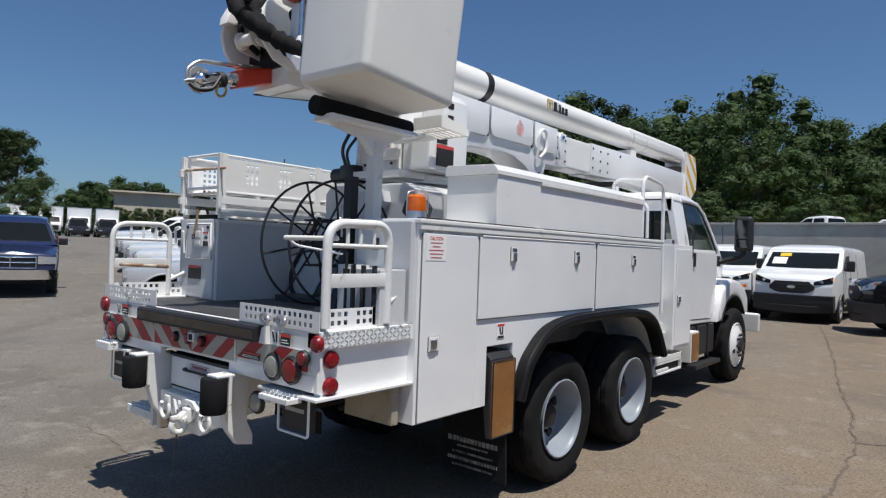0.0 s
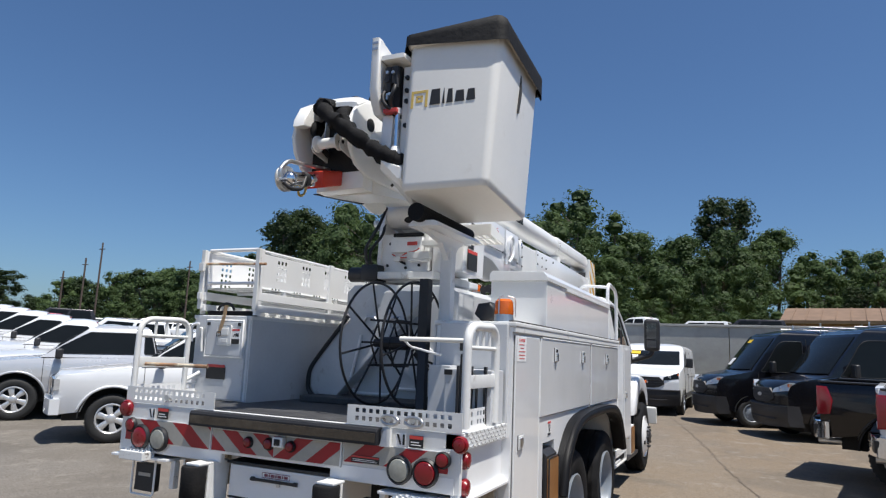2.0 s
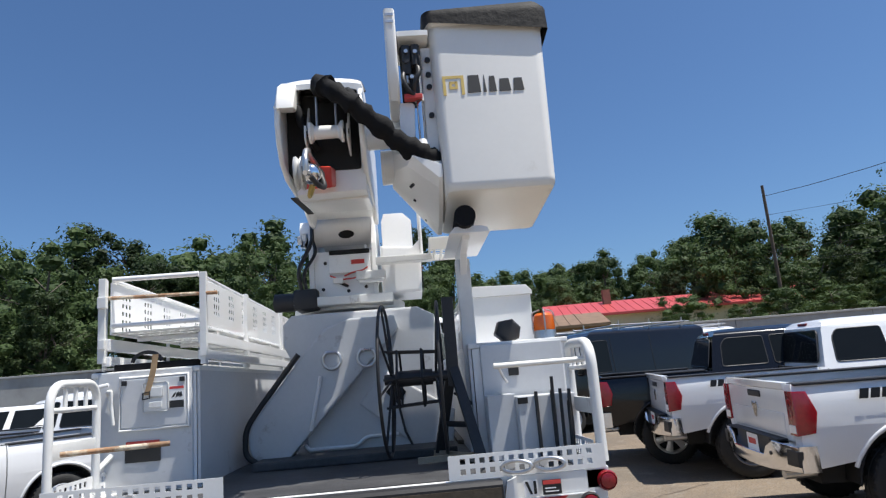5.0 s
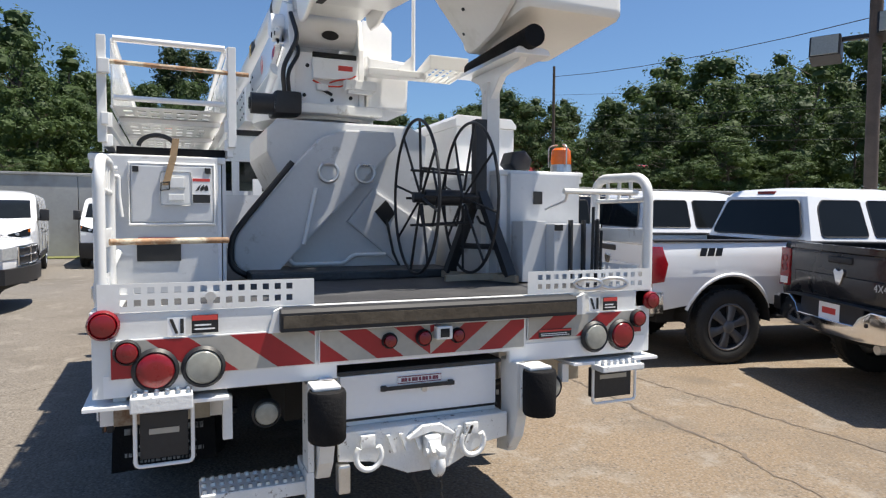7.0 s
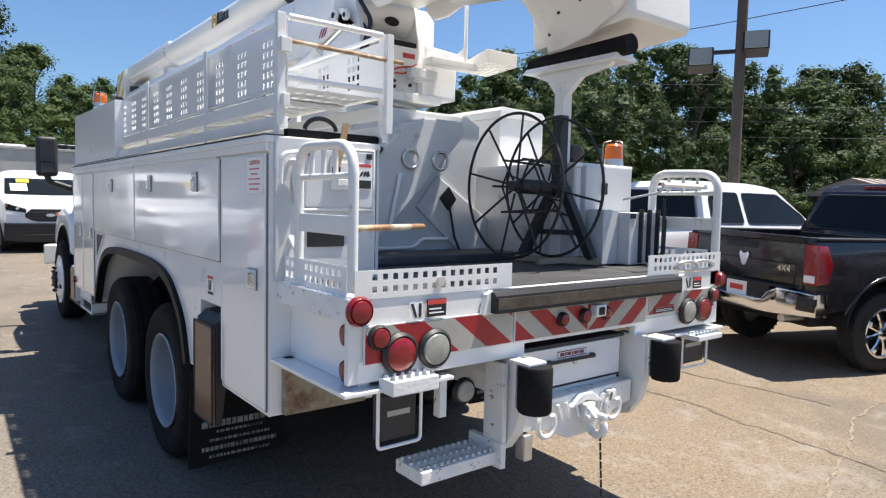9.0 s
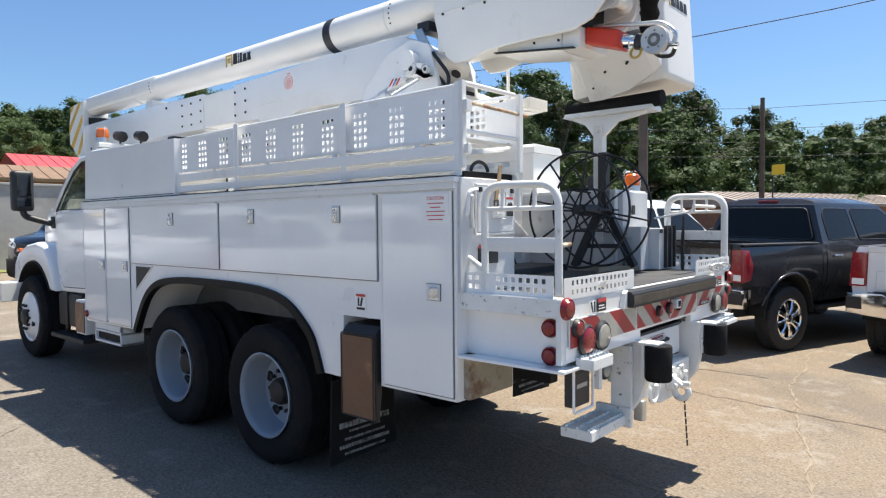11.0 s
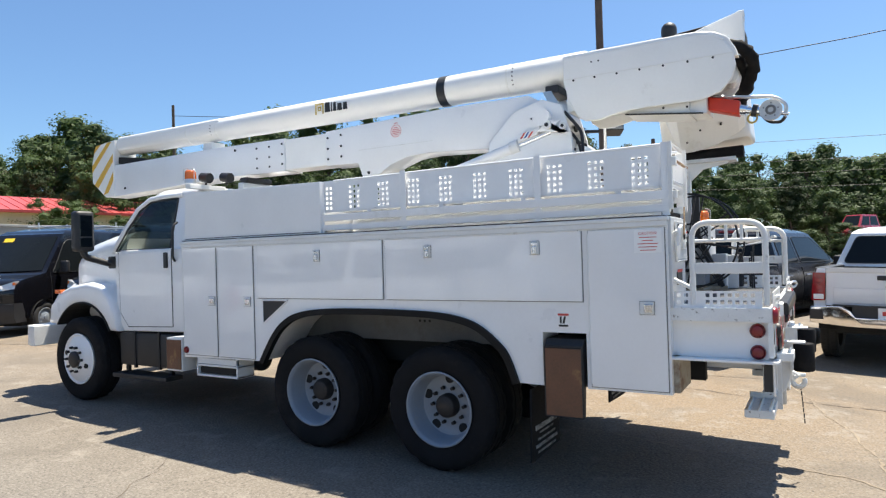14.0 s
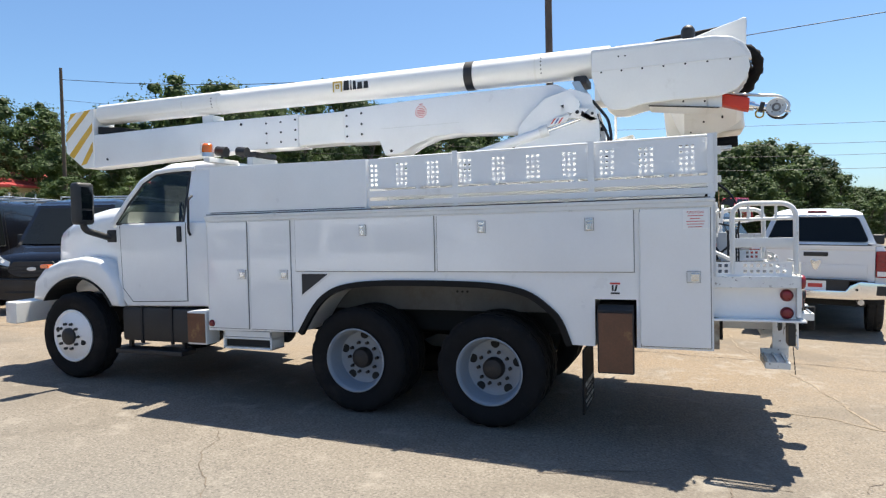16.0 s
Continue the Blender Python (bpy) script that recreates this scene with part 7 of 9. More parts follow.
for a in (0.3, 2.3, 4.4):
    tube(bm, [(-0.48, 6.30, 1.80), (-0.48 + 0.16 * math.cos(a), 6.30 + 0.11 * math.cos(a), 1.80 + 0.2 * math.sin(a))], 0.012, 6)
part("steering_wheel", bm, BLACK, truck, smooth=50)
# bonnet and wings
bm = B()
vs = [bucket_ring(0, -1, 1, -1, 1, 0.4, 4)]
rings = []
for y, hx, z0, z1 in ((6.72, 0.88, 0.95, 1.99), (7.2, 0.82, 0.95, 1.96), (7.7, 0.76, 0.92, 1.88), (8.0, 0.70, 0.90, 1.76), (8.12, 0.62, 0.92, 1.58)):
    r = 0.20
    ring = []
    for cx, cz, a in ((hx - r, z1 - r, 0), (-hx + r, z1 - r, 90), (-hx + r, z0 + r, 180), (hx - r, z0 + r, 270)):
        for i in range(6):
            t = radians(a + 18 * i)
            ring.append((cx + r * math.cos(t), y, cz + r * math.sin(t)))
    rings.append(ring[::-1])
loft(bm, rings)
part("bonnet", bm, WHITE, truck, smooth=45)
for s in (-1, 1):
    bm = B()
    top = [(6.70, 0.84), (6.72, 1.06), (6.82, 1.24), (6.98, 1.36), (7.25, 1.40), (7.60, 1.36), (7.86, 1.27), (8.02, 1.12), (8.06, 0.90)]
    prism(bm, top + arc(7.36, 0.56, 0.60, 33, 152, 14), "x", s * 0.62, s * 1.06, 0.06, 3)
    wg = part("front_wing", bm, WHITE, truck, smooth=45)
    bm = B()
    strip(bm, arc(7.36, 0.56, 0.60, 33, 152, 14), s * 0.66, s * 1.062, -0.012, 0.002)
    part("wing_lip", bm, SHADOW_VOID, wg)
    bm = B()
    box(bm, s * 0.42, s * 0.80, 8.02, 8.14, 1.05, 1.24, 0.03)
    part("headlamp", bm, WHITE_LENS, truck)
    bm = B()
    box(bm, s * 1.0, s * 1.066, 7.78, 7.90, 1.27, 1.315, 0.008)
    part("marker_lamp", bm, AMBER, wg)
bm = B()
for k in range(6):
    box(bm, -0.40, 0.40, 8.11, 8.15, 1.0 + k * 0.055, 1.03 + k * 0.055, 0.005)
part("grille", bm, CHROME, truck)
bm = B()
prism(bm, [(-1.16, 8.30), (-1.10, 8.46), (-0.7, 8.56), (0.7, 8.56), (1.10, 8.46), (1.16, 8.30), (1.16, 8.20), (-1.16, 8.20)], "z", 0.62, 0.87, 0.012)
part("front_bumper", bm, WHITE_WORN, truck)
for s in (-1, 1):
    bm = B()
    box(bm, s * 1.15, s * 1.37, 6.89, 7.02, 1.76, 2.22, 0.05, 4)
    mr = part("wing_mirror", bm, BLACK, truck, "tall black wing mirror", smooth=40)
    bm = B()
    box(bm, s * 1.19, s * 1.33, 6.884, 6.889, 1.93, 2.17, 0.002)
    box(bm, s * 1.19, s * 1.33, 6.884, 6.889, 1.81, 1.915, 0.002)
    part("mirror_glass", bm, MIRROR, mr)
    bm = B()
    tube(bm, bend([(s * 1.26, 6.96, 1.78), (s * 1.24, 6.95, 1.70), (s * 1.0, 6.90, 1.62), (s * 0.95, 6.86, 1.62)], 0.05), 0.036, 10)
    box(bm, s * 0.93, s * 0.99, 6.78, 6.92, 1.56, 1.70, 0.012)
    part("mirror_arm", bm, BLACK, mr, smooth=50)
bm = B()
box(bm, -0.05, 0.05, 5.40, 5.46, 1.2, 2.0)
for s in (-1, 1):
    tube(bm, bend([(s * 0.6, 5.40, 1.3), (s * 0.6, 5.38, 2.28), (s * 0.3, 5.38, 2.34)], 0.1), 0.02, 8)
part("cab_guard", bm, WHITE, truck)

# ================= cable reel on its stand =================
reel = thing("cable_reel", "empty black wire cable reel on a black stand in the bed", "reel", m=Matrix.Translation((0.40, 0.71, 1.215)))
AX = Vector((0.998, -0.06, 0)).normalized()
AY = Vector((-AX.y, AX.x, 0))
HZ = 0.445


def rp(a, u, w):
    return AX * a + AY * u + Vector((0, 0, HZ + w))


for a in (-0.15, 0.15):
    bm = B()
    tube(bm, [rp(a, 0.40 * math.cos(t), 0.40 * math.sin(t)) for t in np.linspace(0, math.tau, 49)[:-1]], 0.0085, 8, True)
    rg = part("reel_rim", bm, DARK_STEEL, reel, smooth=60)
    bm = B()
    for k in range(8):
        t = k * math.tau / 8 + 0.2
        tube(bm, [rp(a * 0.8, 0.04 * math.cos(t), 0.04 * math.sin(t)), rp(a, 0.40 * math.cos(t), 0.40 * math.sin(t))], 0.007, 6)
    part("spoke", bm, DARK_STEEL, rg)
for k in range(6):
    t = k * math.tau / 6
    bm = B()
    tube(bm, [rp(-0.15, 0.17 * math.cos(t), 0.17 * math.sin(t)), rp(0.15, 0.15 * math.cos(t), 0.15 * math.sin(t))], 0.007, 6)
    part("drum_bar", bm, DARK_STEEL, reel)
for a in (-0.08, 0.05):
    bm = B()
    tube(bm, [rp(a, 0.17 * math.cos(t), 0.17 * math.sin(t)) for t in np.linspace(0, math.tau, 7)[:-1]], 0.007, 6, True)
    part("drum_hoop", bm, DARK_STEEL, reel)
bm = B()
cyl(bm, rp(-0.16, 0, 0), rp(0.24, 0, 0), 0.028, seg=16)
cyl(bm, rp(-0.10, 0, 0), rp(0.10, 0, 0), 0.042, seg=16)
part("axle", bm, BLACK, reel, smooth=40)
LEG = Vector((0.455, -0.89, 0))
top = rp(0.21, 0, 0.0)
for k in (-1, 1):
    bm = B()
    foot = top + LEG * 0.21 * k
    foot.z = 0.035
    tube(bm, [top + LEG * 0.015 * k + Vector((0, 0, 0.03)), foot], 0.036, 4)
    part("stand_leg", bm, BLACK, reel)
bm = B()
tube(bm, [top - Vector((0, 0, 0.06)), top + Vector((0, 0, 0.42))], 0.044, 4)
part("stand_post", bm, BLACK, reel)
bm = B()
low = top + Vector((0, 0, -0.26))
tube(bm, [low - LEG * 0.15, low + LEG * 0.15], 0.016, 6)
part("stand_brace", bm, BLACK, reel)
bm = B()
tube(bm, [rp(0.21, 0.02, -0.10), rp(0.26, 0.10, -0.13), rp(0.30, 0.02, -0.16), rp(0.24, -0.1, -0.15)], 0.008, 6)
part("crank", bm, BLACK, reel)
bm = B()
base = Vector((top.x, top.y, 0.022))
tube(bm, [base - LEG * 0.25, base + LEG * 0.25], 0.026, 4)
part("timber_foot", bm, PLANK, reel)
bm = B()
tube(bm, [base + Vector((-0.22, -0.06, 0)), base + Vector((0.10, -0.10, 0.01))], 0.022, 4)
part("timber_foot", bm, PLANK, reel)
rod = thing("steel_rods", "thin dark steel rods standing beside a grab rail", "rods", m=Matrix.Translation((1.05, 0.28, 1.212)))
for k in range(3):
    bm = B()
    tube(bm, [(k * 0.04, 0.02 * k, 0), (k * 0.04 + 0.005, 0.02 * k, 0.40 - 0.06 * k)], 0.008, 6)
    part("rod", bm, DARK_STEEL, rod)

# ================= parked vehicles =================
PAINT_WHITE = material("white_car_paint", (0.78, 0.79, 0.80), 0.22, coat=0.6, var=0.02)
PAINT_SILVER = material("silver_white_paint", (0.62, 0.63, 0.65), 0.25, metal=0.25, coat=0.6, var=0.02)
SMOKED_ALLOY = material("smoked_alloy", (0.15, 0.15, 0.16), 0.38, metal=0.55, var=0.2, vscale=6)
PAINT_DARK = material("dark_grey_paint", (0.020, 0.019, 0.021), 0.25, spec=0.4, coat=0.45, var=0.05)
PAINT_BLACK = material("black_car_paint", (0.006, 0.006, 0.008), 0.2, coat=0.5, spec=0.3, var=0.05)
PAINT_BLUE = material("navy_car_paint", (0.012, 0.02, 0.07), 0.2, coat=0.8, var=0.05)
PAINT_RED = material("red_car_paint", (0.36, 0.02, 0.03), 0.25, coat=0.6, var=0.05)
ALLOY = material("alloy_wheel", (0.68, 0.68, 0.68), 0.28, metal=0.55, var=0.1)
HEADLIGHT = material("headlight_lens", (0.55, 0.57, 0.58), 0.08, metal=0.3, coat=0.8, var=0.15, vscale=20)
TYRE_CAR = material("car_tyre", (0.02, 0.02, 0.02), 0.75, var=0.25, bump=0.3)
CAR_RED_LENS = material("red_car_lens", (0.28, 0.006, 0.012), 0.15, coat=0.7, var=0.15, vscale=30)
STICKER = material("yellow_sticker", (0.75, 0.50, 0.03), 0.5, var=0.05)


def car_wheel(c, s, R, parent, spokes=6, mat=None, steel=False):
    """A road wheel with its tyre at the hub c; s: outward side."""
    m = Matrix.Translation(c) @ Matrix.Diagonal((s, 1, 1, 1))
    bm = B()
    ri = R * 0.60
    lathe(bm, [(ri, -0.02), (ri + 0.012, 0.0), (ri + 0.03, 0.012), (R - 0.06, 0.016), (R - 0.02, 0.002), (R, -0.03), (R, -0.09), (R - 0.010, -0.094), (R - 0.010, -0.12), (R, -0.124), (R, -0.19), (R - 0.03, -0.22), (ri, -0.21)], 32, m, True)
    for k in range(40):
        a = math.tau * k / 40
        u, v = Vector((0, math.cos(a), math.sin(a))), Vector((0, -math.sin(a), math.cos(a)))
        for x0, x1, sh in ((-0.01, -0.07, 0.0), (-0.14, -0.20, 0.04)):
            q = [m @ (u * (R + d) + v * (w + sh) + Vector((x, 0, 0))) for d in (-0.012, 0.006) for x, w in ((x0, -0.012), (x1, -0.012), (x1, 0.012), (x0, 0.012))]
            vv = [bm.verts.new(p) for p in q]
            for f in ((4, 5, 6, 7), (0, 1, 5, 4), (1, 2, 6, 5), (2, 3, 7, 6), (3, 0, 4, 7)):
                bm.faces.new([vv[i] for i in f])
    bmesh.ops.recalc_face_normals(bm, faces=bm.faces)
    w = part("wheel", bm, TYRE_CAR, parent, smooth=40)
    bm = B()
    lathe(bm, [(ri + 0.014, 0.006), (ri, 0.012), (ri - 0.014, 0.0), (ri - 0.022, -0.05), (ri - 0.03, -0.10), (0.03, -0.10), (0.03, -0.12), (ri, -0.12), (ri + 0.012, -0.02)], 28, m, True)
    bmesh.ops.recalc_face_normals(bm, faces=bm.faces)
    part("rim", bm, mat or ALLOY, w, smooth=40)
    bm = B()
    if steel:
        lathe(bm, [(ri - 0.02, -0.045), (ri - 0.05, -0.02), (ri * 0.55, -0.006), (ri * 0.42, 0.004), (0.06, 0.006), (0.055, 0.03), (0.01, 0.034), (0.01, -0.05), (ri - 0.03, -0.07)], 28, m)
        for k in range(10):
            a = math.tau * k / 10
            p = Vector((-0.016, ri * 0.72 * math.cos(a), ri * 0.72 * math.sin(a)))
            cyl(bm, m @ p, m @ (p + Vector((0.012, 0, 0))), 0.018, seg=8)
    else:
        for k in range(spokes):
            a = math.tau * k / spokes + 0.3
            u, v = Vector((0, math.cos(a), math.sin(a))), Vector((0, -math.sin(a), math.cos(a)))
            wi = 0.30 / spokes
            rows = []
            for d, wd, x in ((0.05, wi * 0.75, 0.0), (ri * 0.55, wi * 0.85, 0.006), (ri - 0.008, wi * 1.25, -0.008)):
                rows.append([m @ (u * d + v * sg + Vector((x - dx, 0, 0))) for sg, dx in ((-wd, 0.012), (-wd * 0.6, 0.0), (wd * 0.6, 0.0), (wd, 0.012), (wd, 0.045), (-wd, 0.045))])
            sp = B()
            loft(sp, rows)
            bmesh.ops.recalc_face_normals(sp, faces=sp.faces)
            part("spoke", sp, mat or ALLOY, w, smooth=35)
        lathe(bm, [(0.075, -0.04), (0.075, 0.0), (0.06, 0.012), (0.035, 0.02), (0.005, 0.022)], 18, m)
    bmesh.ops.recalc_face_normals(bm, faces=bm.faces)
    part("wheel_disc" if steel else "hub_cap", bm, mat or ALLOY, w, smooth=35)
    bm = B()
    lathe(bm, [(ri - 0.015, -0.075), (0.04, -0.07), (0.04, -0.09), (ri - 0.015, -0.095)], 20, m, True)
    part("brake_disc", bm, SHADOW_VOID, w)
    return w


def slices(bm, xs=(), ys=(), zs=()):
    """Cuts a mesh along planes, so that its faces can be curved."""
    for vals, nrm in ((xs, (1, 0, 0)), (ys, (0, 1, 0)), (zs, (0, 0, 1))):
        for c in vals:
            bmesh.ops.bisect_plane(bm, geom=bm.verts[:] + bm.edges[:] + bm.faces[:], plane_co=[c * k for k in nrm], plane_no=nrm)


def rounded(pts, r, n=4):
    """A closed outline with its corners rounded."""
    pts = [Vector(p) for p in pts]
    out = []
    for i, p in enumerate(pts):
        a, b = pts[i - 1], pts[(i + 1) % len(pts)]
        k = min(r, (a - p).length * 0.45, (b - p).length * 0.45)
        s, e = p + (a - p).normalized() * k, p + (b - p).normalized() * k
        for j in range(n + 1):
            f = j / n
            out.append((1 - f) ** 2 * s + 2 * f * (1 - f) * p + f * f * e)
    return out


def glazing(parent, pts, way, name="side_window", r=0.05, mat=None, seal=0.009):
    """A pane in a rubber seal; pts: its corners, way: the outward direction."""
    way = Vector(way).normalized()
    line = rounded(pts, r)
    bm = B()
    top = [bm.verts.new(p + way * 0.004) for p in line]
    low = [bm.verts.new(p - way * 0.012) for p in line]
    fs = [bm.faces.new(top), bm.faces.new(low[::-1])]
    for i in range(len(line)):
        fs.append(bm.faces.new((top[i], top[(i + 1) % len(line)], low[(i + 1) % len(line)], low[i])))
    bmesh.ops.recalc_face_normals(bm, faces=fs)
    g = part(name, bm, mat or TINT, parent)
    bm = B()
    tube(bm, line, seal, 6, True)
    part("window_seal", bm, BLACK, g, smooth=60)
    return g


def skin(bm, xs, zlo, zhi, yfun, thick=0.02, rows=3):
    """A plate that lies on a curved nose: columns at xs, between two heights, at depth yfun(x, z)."""
    grid = []
    for x in xs:
        a, b = zlo(x), zhi(x)
        grid.append([bm.verts.new((x, yfun(x, a + (b - a) * k / rows), a + (b - a) * k / rows)) for k in range(rows + 1)])
    fs = []
    for A, C in zip(grid, grid[1:]):
        for k in range(rows):
            fs.append(bm.faces.new((A[k], C[k], C[k + 1], A[k + 1])))
    r = bmesh.ops.extrude_face_region(bm, geom=fs)
    for v in r["geom"]:
        if isinstance(v, bmesh.types.BMVert):
            v.co.y -= thick
    bmesh.ops.recalc_face_normals(bm, faces=bm.faces)
    return bm


def greenhouse(bm, low, high, bev=0.06):
    """low, high: (y0, y1, half width, z). Returns the five panels as quads, outward."""
    (a0, a1, aw, az), (b0, b1, bw, bz_) = low, high
    P = [Vector(p) for p in ((-aw, a0, az), (aw, a0, az), (aw, a1, az), (-aw, a1, az), (-bw, b0, bz_), (bw, b0, bz_), (bw, b1, bz_), (-bw, b1, bz_))]
    V = [bm.verts.new(p) for p in P]
    for f in ((0, 1, 5, 4), (1, 2, 6, 5), (2, 3, 7, 6), (3, 0, 4, 7), (4, 5, 6, 7), (3, 2, 1, 0)):
        bm.faces.new([V[i] for i in f])
    bmesh.ops.bevel(bm, geom=[e for e in bm.edges if any(v.co.z > az + 0.01 for v in e.verts)], offset=bev, segments=3, affect="EDGES", profile=0.6)
    return {"rear": (P[0], P[1], P[5], P[4]), "right": (P[1], P[2], P[6], P[5]), "front": (P[2], P[3], P[7], P[6]), "left": (P[3], P[0], P[4], P[7])}


def pane(q, u0, u1, v0, v1, parent, mat=None, off=0.006, name="window"):
    bm = B()
    patch(bm, q, u0, u1, v0, v1, off, 0.004)
    return part(name, bm, mat or TINT, parent)


def plate_bars(parent, x, y, z, s):
    bm = B()
    box(bm, x - 0.15, x + 0.15, y, y + s * 0.006, z - 0.075, z + 0.075, 0.002)
    p = part("number_plate", bm, PAPER, parent)
    bm = B()
    box(bm, x - 0.10, x + 0.10, y + s * 0.0065, y + s * 0.0075, z - 0.03, z + 0.03)
    part("plate_bar", bm, RED_INK, p)


def pickup(paint, label, cab="crew", bumper=CHROME, L=5.75, R=0.40, lift=0.0, spokes=6, wheel=None, emblem=True, bed=1.72):
    """A pickup that heads along +y, standing on z = 0."""
    t = thing("pickup_truck", label, "pickup truck")
    r0, f0 = -L / 2, L / 2
    ra, fa = r0 + 1.02, f0 - 0.98
    zb, zt, zr = 0.46 + lift, 1.24 + lift, 1.87 + lift
    cy0 = r0 + (bed if cab == "crew" else 2.05)
    hub = R
    ar = R + 0.12

    def wide(z):
        return float(np.interp(z - lift, [0.4, 0.62, 0.85, 1.05, 1.18, 1.26, 1.32], [0.905, 0.955, 0.985, 0.978, 0.955, 0.92, 0.90]))

    def house_w(z):
        k = 0.925 - 0.25 * (z - zt) / (zr - zt)
        return k - (0.12 * ((z - (zr - 0.08)) / 0.08) ** 2 if z > zr - 0.08 else 0)

    def wheel_arch(y):
        return [(a, c) for a, c in arc(y, hub + lift * 0.25, ar, 178, 2, 16) if c > zb]
    cuts = [zb + 0.1, zb + 0.25, zb + 0.4, zb + 0.52, zb + 0.62, zb + 0.7]
    # bed: two flanks, floor, front wall
    for s in (-1, 1):
        bm = B()
        prism(bm, [(r0 + 0.04, zb), *wheel_arch(ra), (cy0 - 0.015, zb), (cy0 - 0.015, zt), (r0 + 0.03, zt + 0.02), (r0 + 0.02, zt)], "x", s * 0.80, s * 1.0)
        slices(bm, zs=cuts)
        for v in bm.verts:
            if abs(v.co.x) > 0.9:
                v.co.x = s * (wide(v.co.z) - (0.02 if v.co.y < r0 + 0.05 else 0))
        part("bed_side", bm, paint, t, smooth=40)
        bm = B()
        box(bm, s * 0.78, s * 0.945, r0 + 0.04, cy0 - 0.03, zt + 0.002, zt + 0.028, 0.01)
        part("bed_rail_cap", bm, BLACK, t)
    bm = B()
    box(bm, -0.80, 0.80, cy0 - 0.06, cy0 - 0.02, zb, zt)
    box(bm, -0.80, 0.80, r0 + 0.08, cy0, 0.70 + lift, 0.74 + lift)
    part("bed_floor", bm, SHADOW_VOID, t)
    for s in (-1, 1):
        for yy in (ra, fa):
            # black lining and half-disc colour in the shade inside each arch
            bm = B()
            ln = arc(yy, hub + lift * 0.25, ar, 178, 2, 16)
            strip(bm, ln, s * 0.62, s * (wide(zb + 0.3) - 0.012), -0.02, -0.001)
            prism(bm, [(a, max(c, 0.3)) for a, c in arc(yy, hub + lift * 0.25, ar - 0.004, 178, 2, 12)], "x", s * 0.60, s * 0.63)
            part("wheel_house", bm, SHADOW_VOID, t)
            bm = B()
            tube(bm, [(s * (wide(c) - 0.004), a, c) for a, c in arc(yy, hub + lift * 0.25, ar + 0.012, 172, 8, 18) if c > zb], 0.022, 8)
            part("arch_lip", bm, paint, t, smooth=60)
    # tailgate with a pressed panel
    bm = B()
    box(bm, -0.795, 0.795, r0 + 0.01, r0 + 0.07, 0.72 + lift, zt + 0.02, 0.02, 3)
    box(bm, -0.70, 0.70, r0 + 0.002, r0 + 0.02, 0.76 + lift, 0.98 + lift, 0.016, 3)
    prism(bm, [(r0 - 0.012, zt + 0.03), (r0 - 0.006, zt - 0.03), (r0 + 0.03, zt - 0.06), (r0 + 0.07, zt + 0.03)], "x", -0.79, 0.79, 0.006)
    tg = part("tailgate", bm, paint, t, smooth=35)
    bm = B()
    box(bm, -0.17, 0.17, r0 + 0.0, r0 + 0.014, 1.10 + lift, 1.165 + lift, 0.012, 3)
    part("tailgate_handle", bm, BLACK, tg, smooth=40)
    if emblem:
        bm = B()
        prism(bm, [(-0.075, 1.02 + lift), (-0.03, 0.90 + lift), (0, 0.885 + lift), (0.03, 0.90 + lift), (0.075, 1.02 + lift), (0.055, 1.055 + lift), (0.02, 1.03 + lift), (-0.02, 1.03 + lift), (-0.055, 1.055 + lift)], "y", r0 - 0.008, r0 + 0.006, 0.004)
        part("emblem", bm, CHROME, tg)
    for s in (-1, 1):
        bm = B()
        prism(bm, [(r0 - 0.004, 0.79 + lift), (r0 + 0.16, 0.81 + lift), (r0 + 0.20, 1.0 + lift), (r0 + 0.13, 1.19 + lift), (r0 - 0.002, 1.195 + lift)], "x", s * 0.80, s * 0.985, 0.022, 3)
        for v in bm.verts:
            if abs(v.co.x) > 0.9:
                v.co.x = s * min(abs(v.co.x), wide(v.co.z) + 0.006)
        tl_ = part("tail_lamp", bm, CAR_RED_LENS, t, smooth=35)
        bm = B()
        box(bm, s * 0.82, s * 0.95, r0 - 0.010, r0 + 0.01, 0.81 + lift, 0.885 + lift, 0.006)
        part("reversing_lens", bm, PAPER, tl_)
        bm = B()
        for z in (0.985, 1.085):
            tube(bm, [(s * 0.885 + 0.045 * math.cos(a), r0 - 0.006, z + lift + 0.040 * math.sin(a)) for a in np.linspace(0, math.tau, 17)[:-1]], 0.004, 5, True)
        part("lamp_ring", bm, RED_LENS, tl_)
    # rear bumper: dips in the middle round the plate
    bm = B()
    prism(bm, [(-1.0, 0.47 + lift), (-0.99, 0.70 + lift), (-0.60, 0.725 + lift), (-0.47, 0.66 + lift), (-0.41, 0.575 + lift), (0.41, 0.575 + lift), (0.47, 0.66 + lift), (0.60, 0.725 + lift), (0.99, 0.70 + lift), (1.0, 0.47 + lift), (0.5, 0.44 + lift), (-0.5, 0.44 + lift)], "y", r0 - 0.15, r0 + 0.02, 0.014, 3)
    slices(bm, xs=(-0.8, -0.6, -0.3, 0, 0.3, 0.6, 0.8))
    for v in bm.verts:
        v.co.y += 0.13 * (abs(v.co.x) / 1.0) ** 2.5
    bp = part("rear_bumper", bm, bumper, t, smooth=35)
    bm = B()
    box(bm, -0.46, 0.46, r0 - 0.075, r0 + 0.0, 0.50 + lift, 0.745 + lift, 0.02)
    box(bm, -0.70, 0.70, r0 - 0.09, r0 + 0.06, 0.725 + lift, 0.742 + lift, 0.006)
    part("bumper_step", bm, BLACK, bp)
